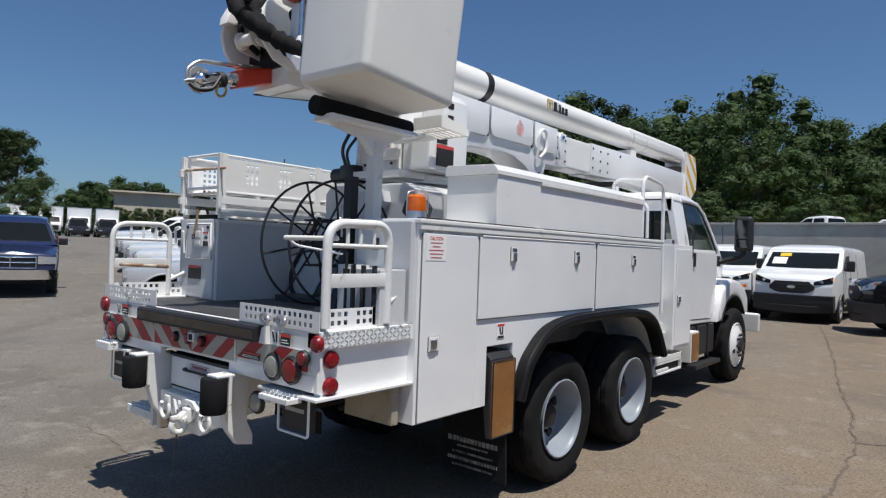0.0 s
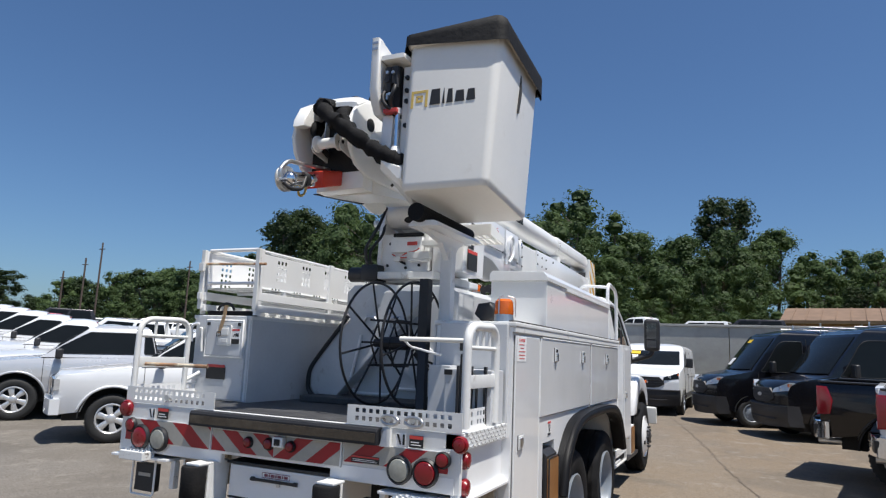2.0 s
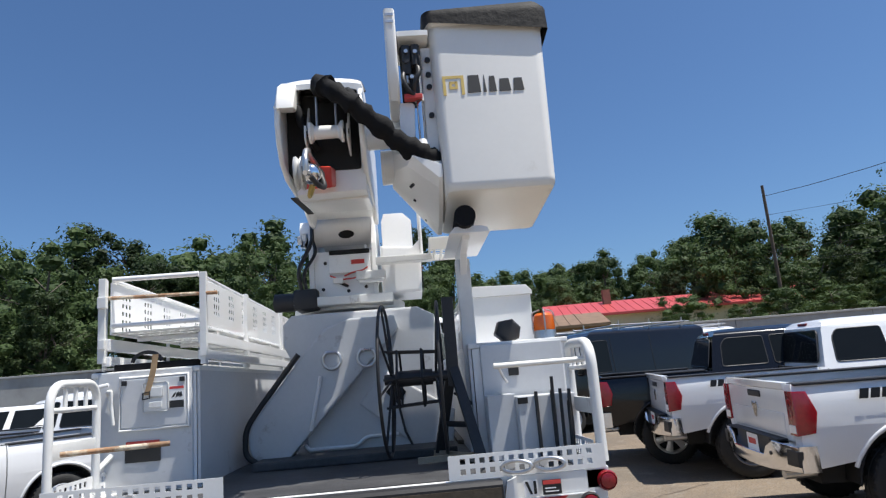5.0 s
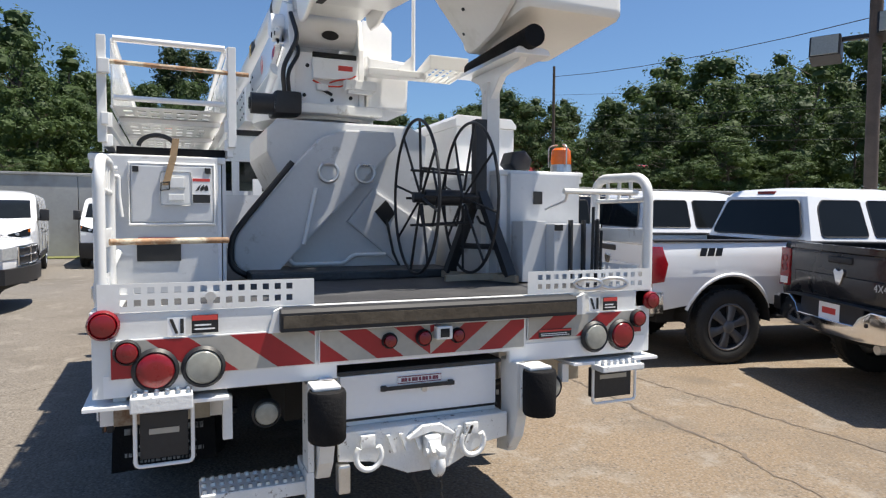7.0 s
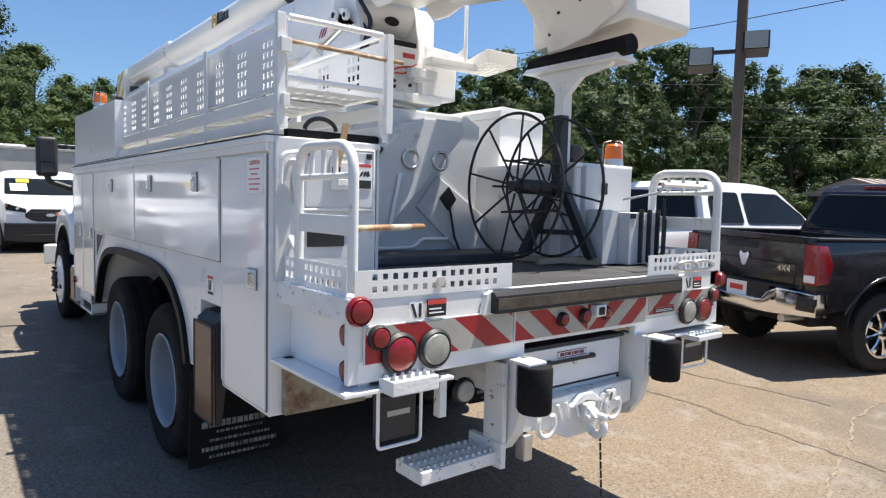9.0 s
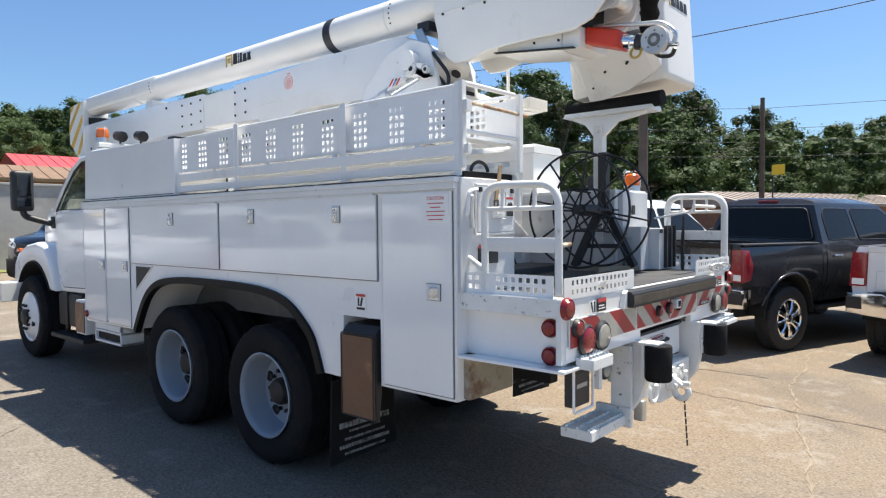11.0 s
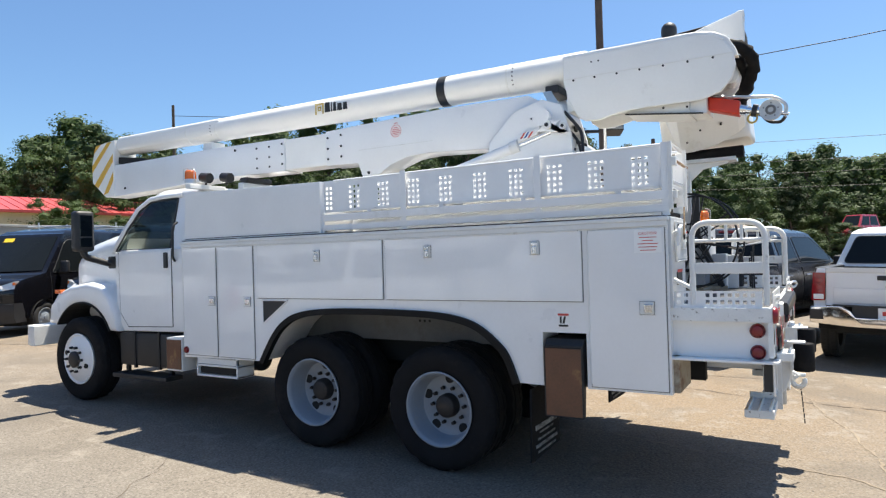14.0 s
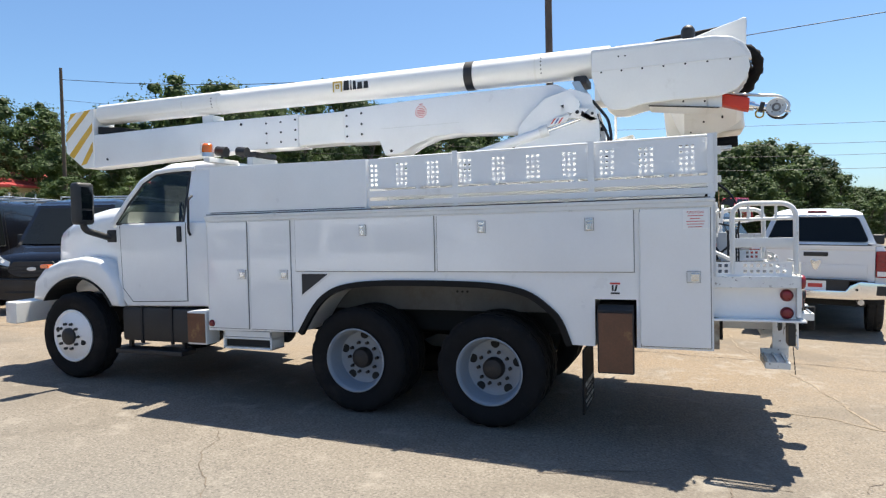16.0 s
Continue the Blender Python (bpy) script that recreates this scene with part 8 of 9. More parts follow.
    for s in (-1, 1):
        bm = B()
        prism(bm, [(s * 0.80, 0.52 + lift), (s * 0.995, 0.52 + lift), (s * 0.995, 0.66 + lift), (s * 0.82, 0.67 + lift)], "y", r0 - 0.075, r0 - 0.02, 0.01)
        for v in bm.verts:
            v.co.y += 0.16 * (abs(v.co.x) - 0.8)
        part("bumper_corner", bm, BLACK, bp)
        bm = B()
        cyl(bm, (s * 0.56, r0 - 0.125, 0.60 + lift), (s * 0.56, r0 - 0.108, 0.60 + lift), 0.02, seg=10)
        part("parking_sensor", bm, BLACK, bp)
    plate_bars(bp, 0, r0 - 0.077, 0.645 + lift, -1)
    bm = B()
    cyl(bm, (0.62, r0 - 0.05, 0.40 + lift), (0.60, r0 + 0.7, 0.42 + lift), 0.045, seg=14)
    part("exhaust_pipe", bm, GALV, t, smooth=40)
    # cab body and front end
    bm = B()
    prof = [(cy0, zb), *wheel_arch(fa), (f0 - 0.10, zb), (f0 - 0.02, zb + 0.10), (f0, 0.78 + lift), (f0 - 0.01, 1.0 + lift), (f0 - 0.10, 1.12 + lift), (f0 - 0.95, 1.21 + lift), (f0 - 1.36, zt), (cy0, zt)]
    prism(bm, prof, "x", -1, 1)
    slices(bm, xs=(-0.75, -0.45, 0, 0.45, 0.75), ys=(f0 - 0.7, f0 - 0.4, f0 - 0.2), zs=cuts)
    for v in bm.verts:
        k = max(0.0, (v.co.y - (f0 - 0.7)) / 0.7)
        if abs(v.co.x) > 0.99:
            v.co.x = math.copysign(wide(v.co.z) * (1 - 0.05 * k * k), v.co.x)
        if v.co.y > f0 - 0.65:
            v.co.y -= 0.15 * k * v.co.x ** 2
        if v.co.z > 1.1 + lift and v.co.y > f0 - 1.4:
            v.co.z -= 0.05 * v.co.x ** 2
    bd = part("body", bm, paint, t, smooth=40)
    bm = B()
    ga, gb = (f0 - 1.36, zt - 0.02), (f0 - 2.16, zr - 0.07)
    ha, hb = (cy0 + 0.02, zt - 0.02), (cy0 + 0.16, zr - 0.09)
    prism(bm, [ha, ga, gb, (gb[0] - 0.20, zr - 0.015), (gb[0] - 0.45, zr), (cy0 + 0.50, zr), (cy0 + 0.26, zr - 0.02), hb], "x", -1, 1)
    slices(bm, xs=(-0.5, 0, 0.5), zs=[zt + 0.2, zt + 0.4, zr - 0.08, zr - 0.05, zr - 0.025])
    for v in bm.verts:
        edge = abs(v.co.x) > 0.99
        if edge:
            v.co.x = math.copysign(house_w(v.co.z), v.co.x)
        elif v.co.z > zr - 0.03:
            v.co.z += 0.03 * (1 - v.co.x ** 2 * 1.5)
        if v.co.y < hb[0] + 0.02 and v.co.z < zr - 0.03:
            v.co.y += 0.05 * v.co.x ** 2
    part("cab", bm, paint, t, smooth=40)

    def on(a, b, z):
        return a[0] + (b[0] - a[0]) * (z - a[1]) / (b[1] - a[1])
    z0, z1 = zt + 0.055, zr - 0.135
    w0, w1 = house_w(z0), house_w(z1)
    glazing(t, [(-w0 + 0.10, on(ha, hb, z0) + 0.0, z0), (w0 - 0.10, on(ha, hb, z0), z0), (w1 - 0.10, on(ha, hb, z1), z1), (-w1 + 0.10, on(ha, hb, z1), z1)], (0, -1, 0.2), "rear_window", 0.07)
    glazing(t, [(-w0 + 0.06, on(ga, gb, z0), z0), (w0 - 0.06, on(ga, gb, z0), z0), (w1 - 0.07, on(ga, gb, z1), z1), (-w1 + 0.07, on(ga, gb, z1), z1)], (0, 0.6, 0.8), "windshield", 0.06)
    ym = cy0 + 0.98 if cab == "crew" else cy0 + 0.36
    if cab == "crew":
        rear = [(cy0 + 0.24, z0), (ym - 0.05, z0), (ym - 0.05, z1), (cy0 + 0.36, z1), (cy0 + 0.28, z1 - 0.10)]
    else:
        rear = [(cy0 + 0.10, z0), (ym - 0.04, z0), (ym - 0.04, z1), (cy0 + 0.20, z1)]
    front = [(ym + 0.05, z0), (f0 - 1.60, z0), (f0 - 1.66, z0 + 0.12), (on(ga, gb, z1) - 0.12, z1), (ym + 0.05, z1)]
    for s in (-1, 1):
        for w in (rear, front):
            glazing(t, [(s * (house_w(z) + 0.002), y, z) for y, z in w], (s, 0, 0.3), "side_window")
    bm = B()
    box(bm, -0.15, 0.15, cy0 + 0.20, cy0 + 0.30, zr - 0.055, zr - 0.018, 0.01)
    part("brake_light", bm, RED_LENS, t)
    for s in (-1, 1):
        bm = B()
        for y in ((cy0 + 0.10, ym, f0 - 1.42) if cab == "crew" else (ym - 0.02, f0 - 1.42)):
            tube(bm, [(s * (wide(z) + 0.001), y, z) for z in np.linspace(zb + 0.06, zt - 0.02, 8)], 0.006, 4)
        tube(bm, [(s * (wide(zb + 0.08) + 0.001), cy0 + 0.10, zb + 0.08), (s * (wide(zb + 0.08) + 0.001), f0 - 1.5, zb + 0.08)], 0.005, 4)
        part("door_gap", bm, SHADOW_VOID, bd)
        for y in ((cy0 + 0.26, ym + 0.10) if cab == "crew" else (ym + 0.10,)):
            bm = B()
            box(bm, s * (wide(1.08 + lift) - 0.01), s * (wide(1.08 + lift) + 0.03), y, y + 0.19, 1.065 + lift, 1.10 + lift, 0.012, 3)
            part("door_handle", bm, CHROME if paint is PAINT_DARK else paint, bd, smooth=40)
        bm = B()
        box(bm, s * (wide(zt) + 0.06), s * (wide(zt) + 0.27), f0 - 1.74, f0 - 1.61, 1.20 + lift, 1.40 + lift, 0.045, 4)
        tube(bm, [(s * 0.90, f0 - 1.62, 1.24 + lift), (s * 1.02, f0 - 1.66, 1.25 + lift)], 0.022, 6)
        part("wing_mirror", bm, BLACK, t, smooth=40)
        bm = B()
        skin(bm, [s * x for x in (0.56, 0.68, 0.80, 0.90, 0.955)], lambda x: 0.84 + lift, lambda x: (1.03 - 0.05 * (abs(x) - 0.56)) + lift, lambda x, z: f0 + 0.012 - 0.15 * x * x, 0.08)
        part("headlamp", bm, HEADLIGHT, t, smooth=40)
        bm = B()
        box(bm, s * 0.72, s * 0.97, ra + 0.62, fa - 0.62, 0.36 + lift, 0.41 + lift, 0.015)
        part("running_board", bm, BLACK, t)
        for y in (ra, fa):
            car_wheel((s * 0.955, y, R), s, R, t, spokes, wheel)
    bm = B()
    skin(bm, np.linspace(-0.52, 0.52, 7), lambda x: 0.74 + lift, lambda x: 1.03 + lift, lambda x, z: f0 + 0.008 - 0.15 * x * x, 0.05)
    gr = part("grille", bm, BLACK, t)
    bm = B()
    for z in (0.74, 0.88, 1.01):
        tube(bm, [(x, f0 + 0.02 - 0.15 * x * x, z + lift) for x in np.linspace(-0.53, 0.53, 9)], 0.016, 6)
    for x in (-0.53, 0.0, 0.53):
        tube(bm, [(x, f0 + 0.02 - 0.15 * x * x, 0.74 + lift), (x, f0 + 0.02 - 0.15 * x * x, 1.02 + lift)], 0.018, 6)
    part("grille_bar", bm, CHROME, gr, smooth=50)
    bm = B()
    skin(bm, np.linspace(-0.98, 0.98, 13), lambda x: 0.46 + lift, lambda x: 0.70 + lift, lambda x, z: f0 + 0.09 - 0.19 * x * x, 0.14)
    part("front_bumper", bm, bumper, t, smooth=40)
    # plain block in shadow black stands for the shaded underside
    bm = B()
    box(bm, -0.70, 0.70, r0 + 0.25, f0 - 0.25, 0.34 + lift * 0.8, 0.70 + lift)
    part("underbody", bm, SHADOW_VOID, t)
    return t


def van(paint, label, H=2.15, rack=False, sticker=True):
    """A panel van that heads along +y."""
    t = thing("panel_van", label, "van")
    L = 5.5
    r0, f0 = -L / 2, L / 2
    R = 0.35
    ra, fa = r0 + 1.05, f0 - 0.98
    zb, hw = 0.36, 1.0
    zs_, ys_ = [0.50, 0.98, 1.12, 1.22, 1.36, H - 0.14], [f0, f0 + 0.01, f0 - 0.05, f0 - 0.20, f0 - 0.84, f0 - 1.66]

    def bow(x, y):
        return 0.22 * min(1.0, max(0.0, (y - (f0 - 1.9)) / 1.2)) * x * x

    def nose(x, z, off=0.0):
        y = float(np.interp(z, zs_, ys_))
        return y - bow(x, y) + off

    def wide(z, y=0.0):
        k = max(0.0, (y - (f0 - 1.1)) / 1.1)
        w = hw * (1 - 0.11 * max(0.0, z - 1.1) - 0.09 * max(0.0, 0.62 - z)) - 0.10 * k * k
        return w - (0.16 * ((z - (H - 0.14)) / 0.14) ** 2 if z > H - 0.14 else 0)
    prof = [(r0, zb + 0.08), *[(y, max(z, zb)) for y, z in arc(ra, R, R + 0.08, 172, 8, 12)], *[(y, max(z, zb)) for y, z in arc(fa, R, R + 0.08, 172, 8, 12)],
            (f0 - 0.10, zb), (f0 - 0.02, zb + 0.10), *[(y, z) for z, y in zip(zs_, ys_)], (f0 - 1.85, H - 0.05), (f0 - 2.2, H), (r0 + 0.14, H), (r0 + 0.03, H - 0.08), (r0, 1.2)]
    bm = B()
    prism(bm, prof, "x", -1, 1)
    slices(bm, xs=(-0.8, -0.6, -0.3, 0, 0.3, 0.6, 0.8), ys=(f0 - 0.3, f0 - 0.6, f0 - 1.0, f0 - 1.6), zs=(0.55, 0.7, 0.9, 1.1, 1.5, 1.75, H - 0.14, H - 0.09, H - 0.04))
    for v in bm.verts:
        y = v.co.y
        if abs(v.co.x) > 0.99:
            v.co.x = math.copysign(wide(v.co.z, y), v.co.x)
        else:
            v.co.x *= wide(v.co.z, y)
            if v.co.z > H - 0.01:
                v.co.z += 0.03 * (1 - v.co.x ** 2)
        v.co.y = y - bow(v.co.x, y)
    bd = part("body", bm, paint, t, smooth=40)
    za, zc = 1.40, H - 0.20
    bm = B()
    skin(bm, np.linspace(-0.86, 0.86, 11), lambda x: za + 0.02 * x * x, lambda x: zc, lambda x, z: nose(x * (1 - 0.13 * (z - za)), z, 0.016), 0.02, 4)
    for v in bm.verts:
        v.co.x *= 1 - 0.13 * (v.co.z - za)
    w = part("windshield", bm, TINT, t, smooth=40)
    if sticker:
        bm = B()
        skin(bm, np.linspace(0.30, 0.58, 5), lambda x: zc - 0.11, lambda x: zc - 0.02, lambda x, z: nose(x, z, 0.024), 0.004)
        part("price_sticker", bm, STICKER, w, "yellow sticker")
        bm = B()
        skin(bm, np.linspace(0.36, 0.72, 5), lambda x: za + 0.10, lambda x: za + 0.28, lambda x, z: nose(x, z, 0.024), 0.004)
        part("window_paper", bm, PAPER, w, "white paper sheet")
    for s in (-1, 1):
        yb = f0 - 2.25
        glazing(t, [(s * (wide(z, y) + 0.003), y - bow(wide(z, y), y), z) for y, z in ((yb, 1.36), (f0 - 1.05, 1.36), (f0 - 1.18, 1.48), (f0 - 1.62, H - 0.36), (f0 - 1.78, H - 0.28), (yb, H - 0.27))], (s, 0, 0.1), "side_window", 0.06)
        bm = B()
        for y in (f0 - 0.98, yb - 0.10, f0 - 3.6):
            tube(bm, [(s * (wide(z, y) + 0.001), y - bow(wide(z, y), y), z) for z in np.linspace(0.5, H - 0.2 if y < yb else 1.34, 10)], 0.006, 4)
        tube(bm, [(s * (wide(1.05) + 0.002), r0 + 0.3, 1.05), (s * (wide(1.05) + 0.002), f0 - 2.4, 1.05)], 0.008, 4)
        part("door_gap", bm, SHADOW_VOID, bd)
        bm = B()
        box(bm, s * (hw - 0.01), s * (hw + 0.03), f0 - 2.2, f0 - 2.02, 1.12, 1.16, 0.012, 3)
        part("door_handle", bm, BLACK, t)
        bm = B()
        box(bm, s * (hw + 0.01), s * (hw + 0.20), f0 - 1.50, f0 - 1.39, 1.34, 1.62, 0.04, 4)
        tube(bm, [(s * 0.90, f0 - 1.40, 1.36), (s * 1.04, f0 - 1.44, 1.40)], 0.035, 6)
        part("wing_mirror", bm, BLACK, t, smooth=40)
        bm = B()
        skin(bm, [s * x for x in (0.50, 0.60, 0.72, 0.82, 0.90)], lambda x: 0.97 + 0.16 * (abs(x) - 0.50), lambda x: 1.06 + 0.34 * (abs(x) - 0.50), lambda x, z: nose(x, min(z, 1.10), 0.014), 0.12)
        hl = part("headlamp", bm, TINT if paint is not PAINT_BLACK else HEADLIGHT, t, smooth=40)
        bm = B()
        c = Vector((s * 0.66, nose(0.66, 1.06, 0.0), 1.065))
        cyl(bm, c, c + Vector((0, 0.022, 0)), 0.045, seg=14)
        part("reflector", bm, CHROME, hl)
        bm = B()
        skin(bm, [s * x for x in (0.86, 0.90)], lambda x: 1.11, lambda x: 1.17, lambda x, z: nose(x, 1.10, 0.02), 0.06)
        part("turn_signal", bm, AMBER, hl)
        bm = B()
        box(bm, s * (wide(0.53) - 0.02), s * (wide(0.53) + 0.02), ra + 0.48, fa - 0.48, 0.46, 0.60, 0.015)
        part("side_moulding", bm, BLACK, t)
        for y in (ra, fa):
            car_wheel((s * 0.965, y, R), s, R, t, 8, RIM_GREY, steel=True)
            # arch inside closed off in black, shade put into its colour
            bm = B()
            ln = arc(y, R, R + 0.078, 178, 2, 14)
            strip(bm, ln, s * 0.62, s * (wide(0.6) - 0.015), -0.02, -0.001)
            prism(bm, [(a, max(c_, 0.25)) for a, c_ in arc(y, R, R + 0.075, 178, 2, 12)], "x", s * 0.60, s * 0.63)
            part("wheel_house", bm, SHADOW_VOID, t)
        bm = B()
        box(bm, s * 0.78, s * 0.93, r0 - 0.01, r0 + 0.05, 0.80, 1.35, 0.01)
        part("tail_lamp", bm, RED_LENS, t)
    bm = B()
    skin(bm, np.linspace(-0.52, 0.52, 9), lambda x: 0.76 + 0.10 * max(0, abs(x) - 0.34) / 0.18, lambda x: 1.06 - 0.12 * max(0, abs(x) - 0.40) / 0.12, lambda x, z: nose(x, min(z, 0.98), 0.014), 0.06)
    gr = part("grille", bm, BLACK, t)
    bm = B()
    for z in (0.83, 0.90, 0.97):
        tube(bm, [(x, nose(x, z, 0.018), z) for x in np.linspace(-0.46, 0.46, 9)], 0.010, 6)
    part("grille_bar", bm, DARK_STEEL, gr)
    bm = B()
    lathe(bm, [(0.002, 0.0), (0.05, 0.0), (0.05, 0.012), (0.002, 0.016)], 18, Matrix.Translation((0, nose(0, 0.91, 0.016), 0.915)) @ Matrix.Rotation(radians(90), 4, "Z") @ Matrix.Diagonal((1, 1.9, 0.8, 1)))
    part("grille_badge", bm, ALLOY, gr)
    bm = B()
    skin(bm, np.linspace(-0.93, 0.93, 13), lambda x: 0.26 + 0.05 * x * x, lambda x: 0.72, lambda x, z: nose(x, 0.5, 0.05 if z > 0.4 else 0.0), 0.30, 4)
    part("front_bumper", bm, BLACK, t, smooth=40)
    bm = B()
    tube(bm, [(x, nose(x, 0.5, 0.055), 0.70) for x in np.linspace(-0.9, 0.9, 11)], 0.018, 6)
    tube(bm, [(x, nose(x, 0.5, 0.058), 0.44) for x in np.linspace(-0.6, 0.6, 9)], 0.012, 6)
    part("bumper_lip", bm, BLACK, t, smooth=50)
    # underside as one block, its shade put into the black colour
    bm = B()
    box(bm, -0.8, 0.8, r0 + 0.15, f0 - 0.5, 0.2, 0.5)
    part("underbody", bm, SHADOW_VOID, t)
    if rack:
        for y in (r0 + 0.6, r0 + 1.7, r0 + 2.7):
            bm = B()
            tube(bm, [(-0.85, y, H + 0.10), (0.85, y, H + 0.10)], 0.022, 8)
            for s in (-1, 1):
                tube(bm, [(s * 0.72, y, H - 0.04), (s * 0.74, y, H + 0.22)], 0.020, 8)
            part("roof_bar", bm, GALV, t, "bright steel ladder rack bar", smooth=50)
        for s in (-1, 1):
            bm = B()
            tube(bm, [(s * 0.80, r0 + 0.4, H + 0.10), (s * 0.80, r0 + 3.0, H + 0.10)], 0.018, 8)
            part("rack_rail", bm, GALV, t, smooth=50)
    return t


def box_truck(paint, label):
    """A small delivery truck with a tall square body, heading along +y."""
    t = thing("box_truck", label, "truck")
    bm = B()
    box(bm, -1.12, 1.12, -3.2, 1.15, 0.95, 3.05, 0.03)
    part("cargo_box", bm, paint, t)
    bm = B()
    for z in (0.97, 3.03):
        box(bm, -1.135, 1.135, -3.21, 1.165, z - 0.03, z + 0.03, 0.006)
    part("box_trim", bm, GALV, t)
    bm = B()
    prism(bm, [(1.2, 0.5), (3.3, 0.5), (3.4, 0.75), (3.36, 1.15), (2.5, 1.35), (1.95, 2.05), (1.2, 2.1)], "x", -0.98, 0.98, 0.06, 3)
    part("cab", bm, paint, t, smooth=40)
    glazing(t, [(-0.84, 2.44, 1.42), (0.84, 2.44, 1.42), (0.78, 2.02, 1.96), (-0.78, 2.02, 1.96)], (0, 0.8, 0.6), "windshield")
    bm = B()
    box(bm, -0.75, 0.75, 3.30, 3.41, 0.62, 1.08, 0.03)
    part("grille", bm, BLACK, t)
    for s in (-1, 1):
        glazing(t, [(s * 0.985, 1.4, 1.4), (s * 0.985, 2.3, 1.4), (s * 0.985, 1.98, 1.92), (s * 0.985, 1.4, 1.94)], (s, 0, 0), "side_window")
        for y in (-1.9, 2.55):
            car_wheel((s * 0.98, y, 0.38), s, 0.38, t, 8, RIM_GREY, steel=True)
    # block coloured as dark as the shade below the cargo box
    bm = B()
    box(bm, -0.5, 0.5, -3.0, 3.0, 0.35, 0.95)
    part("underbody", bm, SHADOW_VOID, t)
    return t


def shell(bm, prof, hw, taper=0.06, z_mid=0.8, bev=0.05):
    """A car body slab from its side profile, with leaning flanks."""
    prism(bm, prof, "x", -hw, hw, bev, 3)
    for v in bm.verts:
        v.co.x *= 1 - taper * abs(v.co.z - z_mid) / 0.6


def small_car(paint, label, suv=False):
    """A parked car or estate for the far rows, heading along +y."""
    t = thing("parked_car", label, "car")
    L, R = 4.6, 0.33
    r0, f0 = -L / 2, L / 2
    ra, fa = r0 + 0.9, f0 - 0.9
    zb, hw = 0.32, 0.9
    zs = 1.0 if suv else 0.92
    top = 1.72 if suv else 1.42
    prof = [(r0, 0.55), (r0 + 0.05, zb), *[(y, max(z, zb)) for y, z in arc(ra, R, R + 0.07, 170, 10, 8)], *[(y, max(z, zb)) for y, z in arc(fa, R, R + 0.07, 170, 10, 8)],
            (f0 - 0.08, zb), (f0, 0.55), (f0 - 0.05, 0.74), (f0 - 1.1, zs), (r0 + 0.05, zs)]
    bm = B()
    shell(bm, prof, hw, 0.05, 0.6, 0.05)
    part("body", bm, paint, t, smooth=35)
    bm = B()
    q = greenhouse(bm, (r0 + (0.1 if suv else 0.55), f0 - 1.1, 0.85, zs - 0.02), (r0 + (0.35 if suv else 1.15), f0 - 1.95, 0.66, top), 0.05)
    part("cab", bm, paint, t, smooth=40)
    pane(q["rear"], 0.1, 0.9, 0.2, 0.9, t, name="rear_window")
    pane(q["front"], 0.07, 0.93, 0.1, 0.92, t, name="windshield")
    for k in ("left", "right"):
        pane(q[k], 0.08, 0.47, 0.14, 0.86, t, name="side_window")
        pane(q[k], 0.52, 0.92, 0.14, 0.86, t, name="side_window")
    for s in (-1, 1):
        for y in (ra, fa):
            bm = B()
            m = Matrix.Translation((s * 0.9, y, R)) @ Matrix.Diagonal((s, 1, 1, 1))
            lathe(bm, [(0.2, 0.0), (R - 0.03, 0.005), (R, -0.03), (R, -0.17), (0.2, -0.18)], 20, m)
            w = part("wheel", bm, TYRE_CAR, t, smooth=40)
            bm = B()
            lathe(bm, [(0.01, 0.006), (0.12, 0.012), (0.2, 0.006), (0.2, -0.02)], 16, m)
            part("rim", bm, ALLOY, w, smooth=40)
        bm = B()
        box(bm, s * 0.55, s * 0.86, f0 - 0.12, f0 - 0.01, 0.64, 0.76, 0.02)
        part("headlamp", bm, HEADLIGHT, t)
        bm = B()
        box(bm, s * 0.60, s * 0.86, r0 + 0.0, r0 + 0.06, 0.72, 0.88, 0.02)
        part("tail_lamp", bm, RED_LENS, t)
    return t


def settle(x, y, deg, base=None):
    """Pose on the lot that follows its slope; deg: turn about z."""
    z = ground_z(x, y) if base is None else base
    h = Vector((-math.sin(radians(deg)), math.cos(radians(deg))))
    if base is None:
        pitch = math.degrees(math.atan2(ground_z(x + h.x, y + h.y) - ground_z(x - h.x, y - h.y), 2))
        roll = -math.degrees(math.atan2(ground_z(x + h.y, y - h.x) - ground_z(x - h.y, y + h.x), 2))
    else:
        pitch = roll = 0
    return pose(x, y, z, pitch, roll, deg)


def tail_at(x, y, deg, L=5.75):
    """Centre of a pickup whose tailgate middle is at x, y."""
    h = Vector((-math.sin(radians(deg)), math.cos(radians(deg))))
    return x + h.x * L / 2, y + h.y * L / 2


ROW = "vehicles parked beside the bucket truck"
H8 = -104.0
dark = tagged(pickup(PAINT_DARK, "dark grey crew-cab pickup with chrome bumper, parked tail out", lift=0.16, R=0.43, spokes=8, wheel=CHROME), group=ROW)
m4 = Matrix.Translation((0.56, -2.878, 1.08)) @ Matrix.Rotation(radians(90), 4, "X")
lettering("4X4", 0.10, m4, CHROME, [o for o in dark.children if o.name.startswith("tailgate")][0])
dark.matrix_basis = settle(*tail_at(4.98, 1.84, -109), -109)
wr = tagged(pickup(PAINT_WHITE, "white crew-cab pickup with chrome bumper, parked tail out", lift=0.16, R=0.43), group=ROW)
wr.matrix_basis = settle(*tail_at(5.25, -1.05, -99), -99)
z71 = tagged(pickup(PAINT_WHITE, "white crew-cab pickup with off-road decal on the bed", bumper=CHROME, lift=0.15, R=0.43, L=6.1, bed=2.05, wheel=SMOKED_ALLOY), group=ROW)
